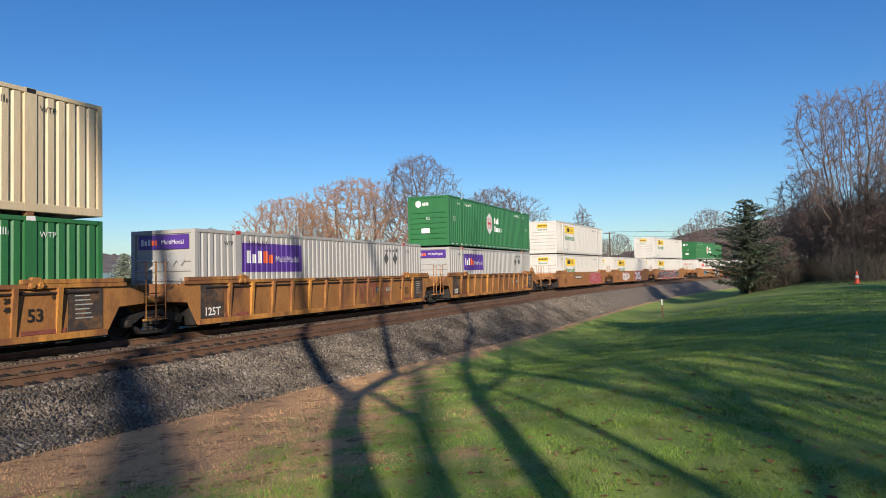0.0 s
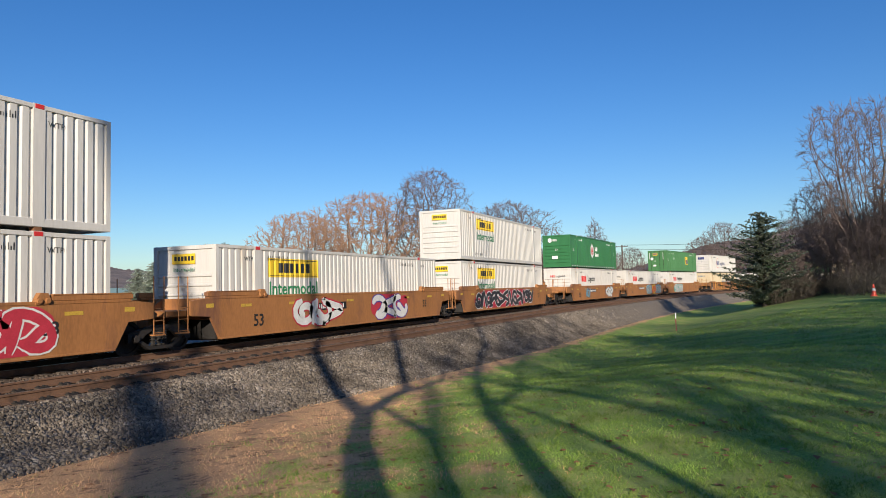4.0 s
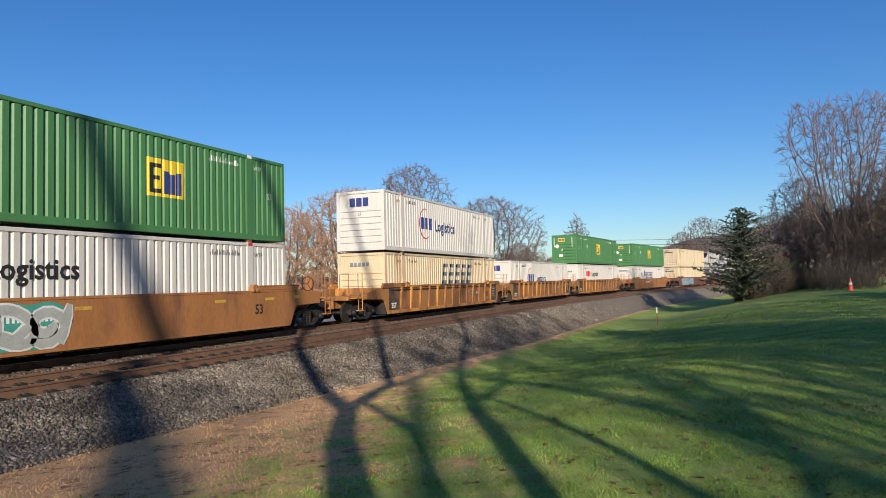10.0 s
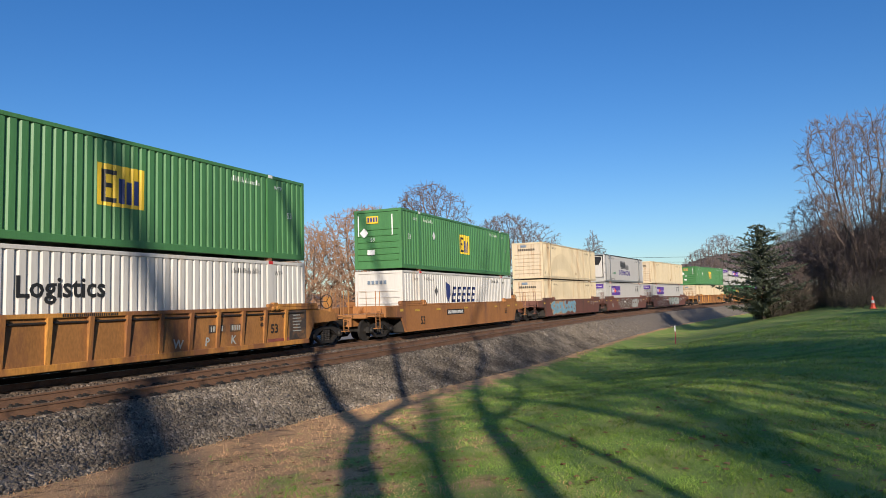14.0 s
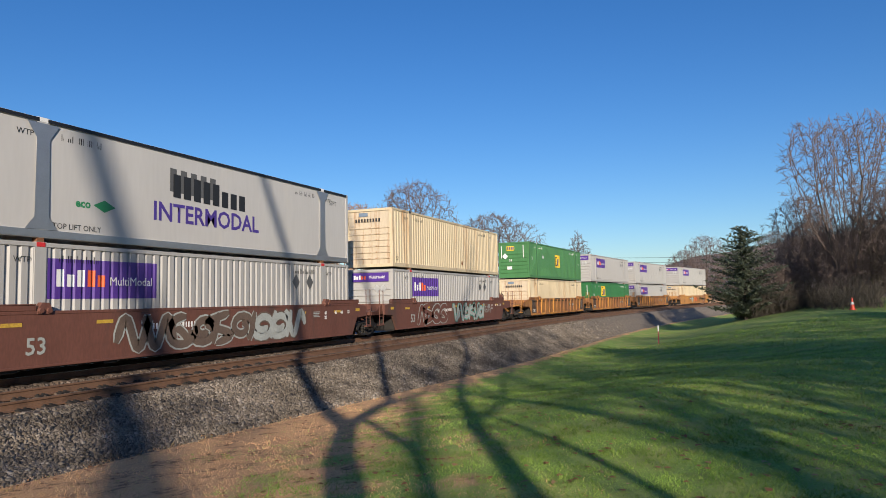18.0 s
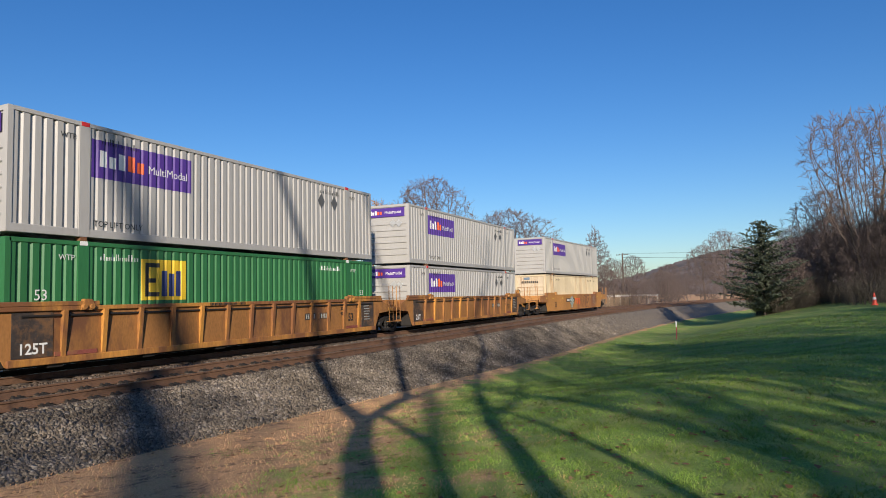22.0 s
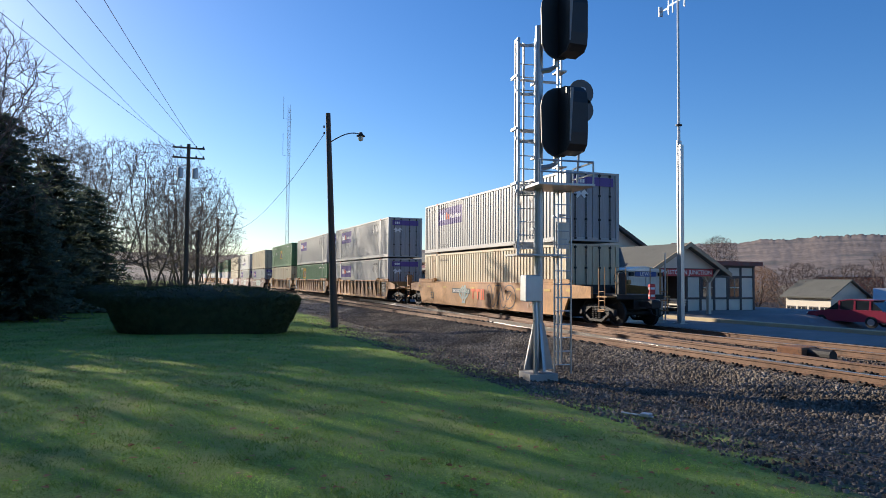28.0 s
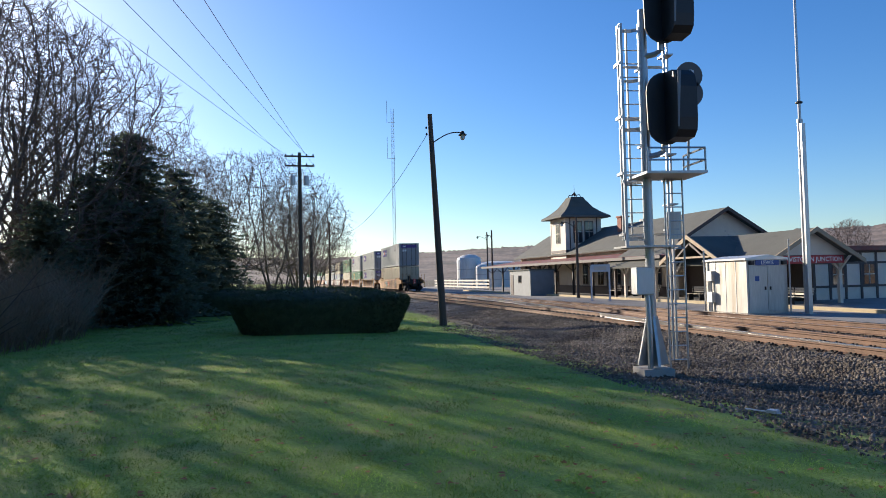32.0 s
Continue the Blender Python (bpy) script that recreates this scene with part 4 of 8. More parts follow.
def end_platform(parent, sgn, paint, long_end):
    """The deck over the truck at one end of a unit. sgn: -1 leading end."""
    h = L / 2
    x0 = h + 0.1
    x1 = h + (3.05 if long_end else 1.72)
    p = part("end_platform", Geo().box(sgn * x0, -1.05, 0.98, sgn * x1, 1.05, 1.16, ch=0.015), paint, parent)
    part("bulkhead", Geo().box(sgn * (h + 0.12), -1.3, 0.85, sgn * (h + 0.24), 1.3, 1.5, ch=0.012), paint, p)
    part("end_web", Geo().box(sgn * (h + 0.03), -YS + 0.11, 0.26, sgn * (h + 0.11), YS - 0.11, 0.98), "darksteel", p, "dark end web plate")
    part("centre_sill", Geo().box(sgn * (h + 0.2), -0.32, 0.62, sgn * x1, 0.32, 0.98, ch=0.02), paint, p)
    for y in (-0.75, 0.75):
        part("gusset", Geo().prism([(sgn * (h + 0.24), 1.16), (sgn * (h + 0.24), 1.48), (sgn * (h + 0.75), 1.16)], y - 0.05, y + 0.05), paint, p)
    iron = "orange" if paint == "darksteel" else paint
    if long_end:
        for side in (-1, 1):
            ladder_posts(p, sgn * (h + 2.45) - (0.36 if sgn < 0 else 0), side, iron)
            part("crossover_rail", Geo().pipe([(sgn * (h + 2.9), side * 1.0, 1.16), (sgn * (h + 2.9), side * 1.0, 2.15), (sgn * (h + 2.9), side * 0.55, 2.15), (sgn * (h + 2.9), side * 0.55, 1.16)], 0.018), iron, p)
            part("side_step", Geo().box(sgn * (h + 2.35), side * 1.05, 1.05, sgn * (h + 2.95), side * 1.44, 1.1), iron, p)
        part("coupler", joined(Geo().box(sgn * x1, -0.09, 0.72, sgn * (x1 + 0.55), 0.09, 0.92), Geo().box(sgn * (x1 + 0.5), -0.2, 0.66, sgn * (x1 + 0.86), 0.2, 0.98, ch=0.05)), "darksteel", p)
        part("air_hose", Geo().pipe([(sgn * x1, 0.35, 0.75), (sgn * (x1 + 0.15), 0.4, 0.45), (sgn * (x1 + 0.5), 0.4, 0.35), (sgn * (x1 + 0.85), 0.35, 0.5)], 0.025), "black", p)
        if sgn > 0:
            g = Geo()
            c = Vector((h + 2.55, -0.55, 1.75))
            g.pipe([c + Vector((0, math.cos(k * math.pi / 7), math.sin(k * math.pi / 7))) * 0.28 for k in range(15)], 0.018, 5)
            for k in range(3):
                a = 2 * math.pi * k / 3
                g.tube(c, c + Vector((0, math.cos(a), math.sin(a))) * 0.28, 0.013, n=5)
            part("brake_wheel", g, "darksteel", p)
            part("brake_stand", Geo().box(h + 2.58, -0.72, 1.16, h + 2.7, -0.38, 1.95, ch=0.02), paint, p)
    else:
        for side in (-1, 1):
            ladder_posts(p, sgn * (h + 1.3) - (0.36 if sgn < 0 else 0), side, paint)
    if paint != "yellow":
        part("reflector", Geo().box(sgn * (h + 0.3), -YS - 0.006, 1.22, sgn * (h + 0.62), -YS + 0.01, 1.34), "reflector", p, "yellow reflector")


def ribbon(pts, hw, y, lo, hi):
    """A rounded stroke of paint along points."""
    g = Geo()
    left, right = [], []
    n = len(pts)
    for j, (px, pz) in enumerate(pts):
        qx, qz = pts[min(j + 1, n - 1)]
        ox, oz = pts[max(j - 1, 0)]
        dx, dz = qx - ox, qz - oz
        d = math.hypot(dx, dz) or 1
        k = hw * (0.55 if j in (0, n - 1) else 1.0)
        left.append((px - dz / d * k, pz + dx / d * k))
        right.append((px + dz / d * k, pz - dx / d * k))
    g.v = [(px, y, min(hi, max(lo, pz))) for px, pz in left + right]
    g.f = [(j, j + 1, n + j + 1, n + j) for j in range(n - 1)]
    return g


def scrawl(parent, seed, x0, x1, z0, z1, fill, line, glow="", y=-YS - 0.012):
    """Spray-painted letter-like shapes: fat outlined strokes, crowded together, some on a halo of another colour."""
    r = random.Random(seed)
    n = max(3, int((x1 - x0) / 0.8))
    w = (x1 - x0) / n
    zm, hz = (z0 + z1) / 2, (z1 - z0) / 2
    fat = 1.7 if fill == "gtan" else 1.0
    if glow:
        cloud = []
        for k in range(41):
            u = k / 40
            cloud.append((x0 - 0.25 + (x1 - x0 + 0.5) * u, zm + hz * min(0.98, 0.25 + 0.9 * math.sin(math.pi * u) ** 0.4 + 0.15 * math.sin(u * 19 + seed))))
        for k in range(40, -1, -1):
            u = k / 40
            cloud.append((x0 - 0.25 + (x1 - x0 + 0.5) * u, zm - hz * min(0.98, 0.25 + 0.9 * math.sin(math.pi * u) ** 0.4 + 0.15 * math.sin(u * 17 + seed * 2))))
        g = Geo()
        g.v = [(px, y + 0.004, pz) for px, pz in cloud]
        g.f = [(j, j + 1, 80 - j, 81 - j) for j in range(40)]
        part("graffiti_halo", g, glow, parent)
    for k in range(n):
        cx = x0 + (k + 0.5) * (x1 - x0) / n
        strokes = []
        tilt, ph = r.uniform(-0.2, 0.2), r.uniform(0, 6.28)
        w = (x1 - x0) / n * 1.5
        kind = r.randrange(4)
        if kind == 0:
            strokes.append([(cx + w * (0.4 * math.cos(a) + tilt * math.sin(a)), zm + hz * 0.72 * math.sin(a)) for a in [ph + 5.2 * j / 14 for j in range(15)]])
            strokes.append([(cx + w * (0.55 * t - 0.2), zm + hz * (0.3 * math.sin(ph + 4 * t) - 0.2)) for t in [j / 6 for j in range(7)]])
        elif kind == 1:
            strokes.append([(cx + w * (0.42 * math.sin(7.5 * t + ph) + tilt), zm + hz * (0.84 - 1.68 * t)) for t in [j / 16 for j in range(17)]])
        elif kind == 2:
            strokes.append([(cx - w * 0.45 + w * 0.9 * t, zm + hz * 0.75 * math.sin(8.5 * t + ph)) for t in [j / 16 for j in range(17)]])
        else:
            strokes.append([(cx + w * 0.46 * (1 - 0.75 * t) * math.cos(9 * t + ph), zm + hz * 0.8 * (1 - 0.75 * t) * math.sin(9 * t + ph)) for t in [j / 18 for j in range(19)]])
            strokes.append([(cx + w * (0.5 - 0.2 * t), zm + hz * (0.85 - 1.7 * t)) for t in (0, 0.25, 0.5, 0.75, 1)])
        for p, pts in enumerate(strokes):
            part("graffiti_outline", ribbon(pts, w * (0.04 + 0.09 * fat), y + 0.001 - p * 0.0004, z0, z1), line, parent)
        for p, pts in enumerate(strokes):
            part("graffiti_stroke", ribbon(pts, w * 0.09 * fat, y - 0.003 - p * 0.0004, z0 + 0.03, z1 - 0.03), fill, parent)


def well_unit(style, paint, lead_long, tail_long, label, group):
    """One well: two deep side sills, end decks, and a truck under each outer end or shared joint."""
    u = thing("well_car", label, "rail car", group)
    h = L / 2
    z0, z1 = 0.27, 1.5
    slope = 0.22 if style == "ribbed" else 0.07
    for side in (-1, 1):
        yo, yi = side * YS, side * (YS - 0.1)
        ends = []
        for sgn, lng in ((-1, lead_long), (1, tail_long)):
            ends.append(h + (2.0 if lng else 1.25))
        outline = [(-h - 0.02, z0), (h + 0.02, z0), (h + 0.42, 0.95), (ends[1], 1.0), (ends[1], z1 - slope), (h + 0.6, z1), (-h - 0.6, z1), (-ends[0], z1 - slope), (-ends[0], 1.0), (-h - 0.42, 0.95)]
        if style == "ribbed":
            s = part("side_sill", Geo().prism(outline, side * (YS - 0.07), yi), "panel", u, "rust-browned web plate")
            part("top_chord", Geo().box(-h - 0.6, side * (YS - 0.1), z1 - 0.02, h + 0.6, side * (YS + 0.0), z1 + 0.09, ch=0.012), paint, s)
            for sgn in (-1, 1):
                part("chord_cap", Geo().box(sgn * (h - 2.3), side * (YS - 0.12), z1 + 0.09, sgn * (h + 0.5), side * (YS + 0.01), z1 + 0.2, ch=0.012), paint, s)
            part("brake_pipe", Geo().tube((-h + 0.3, side * (YS - 0.035), z1 - 0.13), (h - 0.3, side * (YS - 0.035), z1 - 0.13), 0.028, n=6), "darksteel", s)
            part("bottom_chord", Geo().box(-h, side * (YS - 0.1), z0 - 0.02, h, side * (YS + 0.0), z0 + 0.14, ch=0.012), paint, s)
            n = 13
            for k in range(n):
                x = -h + 1.36 + k * (L - 2.72) / (n - 1)
                part("rib", Geo().prism([(side * (YS - 0.07), z0 + 0.12), (side * (YS - 0.035), z0 + 0.12), (side * (YS + 0.055), z1), (side * (YS - 0.07), z1)], x - 0.06, x + 0.06, "x"), paint, s)
            for sgn in (-1, 1):
                x = sgn * (h - 0.6)
                dp = part("data_panel", Geo().box(x - 0.5, side * (YS - 0.068), z0 + 0.16, x + 0.5, side * (YS - 0.055), z1 - 0.04), "panelblack", s, "black stencilled data panel")
                if side < 0 and sgn > 0:
                    for k in range(6):
                        part("stencil_line", Geo().box(x - 0.3, -YS + 0.05, z1 - 0.2 - k * 0.11, x + 0.1 + 0.05 * (k % 3), -YS + 0.055, z1 - 0.23 - k * 0.11), "ggrey", dp)
                part("warning_stripe", Geo().box(sgn * (h - 1.15), side * (YS - 0.068), z0 + 0.15, sgn * (h - 2.3), side * (YS - 0.05), z0 + 0.25), "stripe", s, "dull red stripe")
        else:
            s = part("side_sill", Geo().prism(outline, yo, yi), paint, u)
            part("top_chord", Geo().box(-h - 0.5, side * (YS - 0.16), z1 - 0.03, h + 0.5, side * (YS + 0.012), z1 + 0.05, ch=0.012), paint, s)
            part("bottom_flange", Geo().box(-h, side * (YS - 0.16), z0 - 0.03, h, side * (YS + 0.02), z0 + 0.03, ch=0.01), paint, s)
            for sgn in (-1, 1):
                part("chord_cap", Geo().box(sgn * 6.32, side * (YS - 0.14), z1 + 0.05, sgn * (h + 0.55), side * (YS + 0.016), z1 + 0.19, ch=0.015), paint, s)
                part("chord_lip", Geo().box(sgn * 6.34, side * (YS - 0.1), z1 + 0.19, sgn * (h + 0.5), side * (YS + 0.03), z1 + 0.215), paint, s)
            for x in (-4.4, -0.6, 4.4, 6.9, -6.9):
                part("reflector", Geo().box(x - 0.25, side * (YS + 0.002), 1.2, x + 0.25, side * (YS + 0.008), 1.29), "reflector", s, "yellow reflector")
        for x in (-6.1, 6.1):
            g = Geo().prism([(x - 0.2, z1 - 0.02), (x + 0.2, z1 - 0.02), (x + 0.17, z1 + 0.12), (x + 0.11, z1 + 0.24), (x - 0.08, z1 + 0.25), (x - 0.16, z1 + 0.12)], side * (YS - 0.12), side * (YS + 0.03))
            for dx in (-0.11, 0.1):
                g.tube((x + dx, side * (YS - 0.02), z1 + 0.06), (x + dx, side * (YS + 0.07), z1 + 0.06), 0.08, 0.06, 10)
            part("container_guide", g, paint, u)
    # closed floor added to stop light coming through under the load
    part("light_stop_floor", Geo().box(-h, -1.3, 0.2, h, 1.3, 0.262), "darksteel", u, "dark well floor closed against the light")
    for k in range(6):
        x = -h + 1.2 + k * (L - 2.4) / 5
        part("cross_member", Geo().box(x - 0.2, -YS + 0.08, 0.17, x + 0.2, YS - 0.08, 0.275), "darksteel", u)
    end_platform(u, -1, paint, lead_long)
    end_platform(u, 1, "darksteel" if paint == "orange" else paint, tail_long)
    if lead_long:
        truck(u, -h - 1.75)
    truck(u, h + (1.75 if tail_long else 1.87))
    yt = -YS - 0.008 if style == "smooth" else -YS + 0.05
    col = "dblack" if paint in ("yellow", "orange", "brown") else "ggrey"

    def stencil(words, x, z, size, mt):
        part("lettering", text_mesh_cached(words, size, mt, 0.008), None, u, "", pose(x, yt - (0.006 if style == "smooth" else 0.0), z, 90, 0, 0))
    if style == "smooth":
        stencil("53", -6.3, 0.72, 0.55, col)
        if paint == "darkbrown":
            for words, x, z in (("40", 6.0, 1.2), ("20", 6.0, 1.02), ("45", 6.75, 1.2), ("48", 7.2, 1.2), ("53", 7.75, 1.2)):
                stencil(words, x, z, 0.17, "dwhite")
            for k in range(4):
                part("stencil_line", Geo().box(5.15, -YS - 0.014, 1.27 - k * 0.06, 5.6 - 0.04 * (k % 3), -YS - 0.008, 1.24 - k * 0.06), "ggrey", u)
        else:
            stencil("53", 6.3, 0.9, 0.45, col)
        plate = part("number_panel", Geo().box(-3.3, -YS - 0.006, 0.92, -0.9, -YS + 0.01, 1.2), "black" if paint != "darkbrown" else paint, u, "dark panel with reporting marks")
        for x0, x1, _, _ in bars(-3.15, -1.05, 0.98, 1.14, paint, 0.9):
            part("number_bar", Geo().box(x0, -YS - 0.009, 0.98, x1, -YS - 0.006, 1.14), "dwhite", plate)
    else:
        stencil("25T" if lead_long or tail_long else "125T", -h + 0.6, 0.62, 0.34, "dwhite")
        stencil("53", h - 1.95, 0.85, 0.42, "dblack")
        for pa, pb in ((3.0, 3.72), (3.92, 4.66)):
            plate = part("number_panel", Geo().box(pa, -YS + 0.058, 0.86, pb, -YS + 0.069, 1.1), "panelblack", u, "dark panel with reporting marks")
            for x0, x1, _, _ in bars(pa + 0.08, pb - 0.08, 0.9, 1.06, paint + str(pa), 0.9):
                part("number_bar", Geo().box(x0, -YS + 0.052, 0.9, x1, -YS + 0.058, 1.06), "ggrey", plate)
        for words, x, z in (("45", h - 1.45, 1.27), ("20", h - 2.62, 1.22), ("40", h - 2.62, 1.02)):
            stencil(words, x, z, 0.17, "dblack")
        for x0, x1, _, _ in bars(-1.9, -0.3, 1.5, 1.58, paint + "c", 0.9):
            part("number_bar", Geo().box(x0, -YS - 0.008, 1.5, x1, -YS + 0.002, 1.57), "dblack", u)
    return u


MAKERS = {"F": fedex, "J": hunt, "H": hub, "E": emp, "D": lambda: emp("green2", True), "L": lambda: emp("green", False, True), "X": xpo, "S": stg, "W": swift, "N": lambda: swift("white", True), "C": plain, "R": reefer,
          "G": lambda: container("green", "green corrugated freight container with white stencils", mark="dwhite")}
PROTO = {}
SPEED = 15.94
# front of the load at 0 s, style, paint, long ends, upper and lower loads
TRAIN = [
    (-67.4, "ribbed", "yellow", 1, 0, "C", "F"), (-47.5, "ribbed", "yellow", 0, 0, "E", "X"), (-27.6, "ribbed", "yellow", 0, 1, "", "J"),
    (-3.15, "ribbed", "yellow", 1, 0, "C", "G"), (16.3, "ribbed", "yellow", 0, 0, "", "F"), (36.45, "ribbed", "yellow", 0, 1, "H", "F"),
    (60.4, "smooth", "brown", 1, 0, "J", "J"), (80.4, "smooth", "brown", 0, 0, "", "J"), (100.2, "smooth", "brown", 0, 1, "J", "J"),
    (124.7, "smooth", "brown", 1, 0, "H", "X"), (144.7, "smooth", "brown", 0, 0, "", "X"), (164.4, "smooth", "brown", 0, 1, "D", "X"),
    (188.45, "ribbed", "yellow", 1, 0, "S", "W"), (208.55, "ribbed", "yellow", 0, 0, "", "S"), (228.35, "ribbed", "yellow", 0, 1, "E", "X"),
    (252.35, "smooth", "brown", 1, 1, "E", "N"),
    (276.5, "smooth", "darkbrown", 1, 0, "C", "C"), (296.35, "smooth", "darkbrown", 0, 0, "R", "F"), (316.7, "smooth", "darkbrown", 0, 1, "C", "F"),
    (340.6, "ribbed", "yellow", 1, 0, "E", "C"), (360.7, "ribbed", "yellow", 0, 0, "F", "L"), (380.5, "ribbed", "yellow", 0, 1, "F", "F"),
    (404.2, "smooth", "orange", 1, 1, "F", "C"),
]
# spray paint on the sides: unit, span, colours
GRAFFITI = {6: [(1.9, 6.2, "gred", "gwhite", "gred")], 7: [(-4.2, -1.2, "gwhite", "gred", ""), (1.3, 4.2, "gwhite", "dpurple", "gred")], 8: [(-6.4, 4.6, "gblack", "gwhite", "gred")],
            9: [(-4.4, -3.0, "gblue", "gblack", ""), (3.0, 5.4, "gwhite", "gblue", "")],
            10: [(0.2, 2.6, "ggrey", "gblack", "gblue"), (2.7, 4.5, "dorange", "gred", "dyellow"), (4.5, 7.2, "ggrey", "gblack", "gblue")], 11: [(-5.4, -1.2, "ggrey", "gwhite", "gteal")], 16: [(-6.6, -3.2, "gblue", "gtan", "gsand"), (-3.2, 0.0, "gblue", "gtan", "")],
            17: [(-3.9, 1.4, "gdim", "ggrey", ""), (1.6, 4.4, "ggrey", "gdim", "")], 18: [(-5.6, -1.8, "darkbrown", "ggrey", ""), (-0.8, 4.2, "ggrey", "gteal", "")], 22: [(-2.3, -1.2, "ggrey", "gteal", ""), (1.4, 3.9, "orange", "gblack", ""), (5.2, 6.2, "orange", "ggrey", "")]}
UNITS, LOADS = [], []
STYLE_WORDS = {("ribbed", "yellow"): "faded yellow ribbed well car with rust stains", ("smooth", "brown"): "rusty brown smooth-sided well car", ("smooth", "darkbrown"): "dark maroon smooth-sided well car", ("smooth", "orange"): "orange smooth-sided well car with spray paint"}
unit_proto = {}


def at_front(front, z=0.0):
    x, y, a = along(front + L / 2)
    return pose(x, y, z, 0, 0, math.degrees(a))


def make_train():
    for i, (front, style, paint, a, b, top, low) in enumerate(TRAIN):
        key = (style, paint, a, b)
        words = STYLE_WORDS[(style, paint)]
        if key in unit_proto and not GRAFFITI.get(i) and i not in (4, 14) and unit_proto[key][1] is None:
            u = copy_thing(unit_proto[key][0], at_front(front))
        else:
            u = well_unit(style, paint, bool(a), bool(b), words + (" and spray paint" if i in GRAFFITI and paint != "orange" else ""), "cars of the train")
            u.matrix_basis = at_front(front)
            for j, (x0, x1, fill, line, glow) in enumerate(GRAFFITI.get(i, ())):
                scrawl(u, i * 10 + j, x0, x1, 0.33, 1.45, fill, line, glow)
            if i == 4:
                for x0, x1, z0, z1 in ((1.5, 2.15, 1.12, 1.28), (1.74, 1.92, 0.62, 1.12), (2.45, 3.1, 1.12, 1.28), (2.69, 2.87, 0.62, 1.12), (3.5, 3.68, 0.62, 1.28), (3.86, 4.04, 0.62, 1.28)):
                    part("emblem_bar", Geo().box(x0, -YS + 0.056, z0, x1, -YS + 0.064, z1), "stripe", u)
            if i == 14:
                for word, x in (("W", L / 2 - 6.3), ("P", L / 2 - 5.15), ("K", L / 2 - 4.0)):
                    part("chalk_letter", text_mesh_cached(word, 0.36, "ggrey", 0.008), None, u, "white chalked letter", pose(x, -YS + 0.05, 0.6, 90, 6, 0))
            if i == 18:
                for k, pts in enumerate((((0, 0), (0.17, 0.42), (0.36, -0.06)), ((0.08, 0.17), (0.3, 0.14)), ((0.7, 0.36), (0.5, 0.38), (0.42, 0.16), (0.55, -0.02), (0.72, 0.03), (0.72, 0.17), (0.58, 0.17)), ((0.82, 0.4), (0.82, 0.06), (0.94, -0.02), (1.05, 0.07), (1.08, 0.42)), ((1.14, 0), (1.32, 0.45), (1.52, -0.08)), ((1.2, 0.17), (1.68, 0.22)))):
                    part("graffiti_stroke", ribbon([(4.2 + px, 0.78 + pz) for px, pz in pts], 0.026, -YS - 0.016, 0.33, 1.45), "ggrey", u, "pale sprayed line")
            if i == 22:
                mk = part("end_marker", Geo().box(L / 2 + 3.72, -0.2, 1.0, L / 2 + 3.82, 0.04, 1.56, ch=0.02), "dred", u, "red and white end-of-train marker")
                for z in (1.1, 1.36):
                    part("stripe", Geo().box(L / 2 + 3.76, -0.17, z, L / 2 + 3.825, 0.01, z + 0.08), "dwhite", mk)
                    part("side_stripe", Geo().box(L / 2 + 3.74, -0.205, z, L / 2 + 3.8, -0.195, z + 0.08), "dwhite", mk)
                for x0, x1, z0, z1 in ((-0.75, -0.28, 1.06, 1.2), (-0.59, -0.44, 0.66, 1.06), (-0.18, 0.29, 1.06, 1.2), (-0.02, 0.13, 0.66, 1.06), (0.42, 0.56, 0.66, 1.2), (0.66, 0.8, 0.66, 1.2)):
                    part("emblem_bar", Geo().box(x0, -YS - 0.018, z0, x1, -YS - 0.012, z1), "dorange", u)
            if key not in unit_proto:
                unit_proto[key] = (u, GRAFFITI.get(i))
        UNITS.append((u, front))
        for which, z in ((low, 0.29), (top, 0.29 + HC + 0.11)):
            if not which:
                continue
            m = at_front(front, z)
            if which in PROTO:
                c = copy_thing(PROTO[which], m)
            else:
                c = PROTO[which] = MAKERS[which]()
                c.matrix_basis = m
            LOADS.append((c, front, z))


make_train()


# ---- trees and shrubs ----
def tube3(v, f, p, q, r0, r1, n=3):
    d = q - p
    a = d.orthogonal().normalized()
    b = d.cross(a).normalized()
    i = len(v)
    for c, r in ((p, r0), (q, r1)):
        for k in range(n):
            t = 2 * math.pi * k / n
            v.append(c + a * (r * math.cos(t)) + b * (r * math.sin(t)))
    for k in range(n):
        m = (k + 1) % n
        f.append((i + k, i + m, i + n + m, i + n + k))


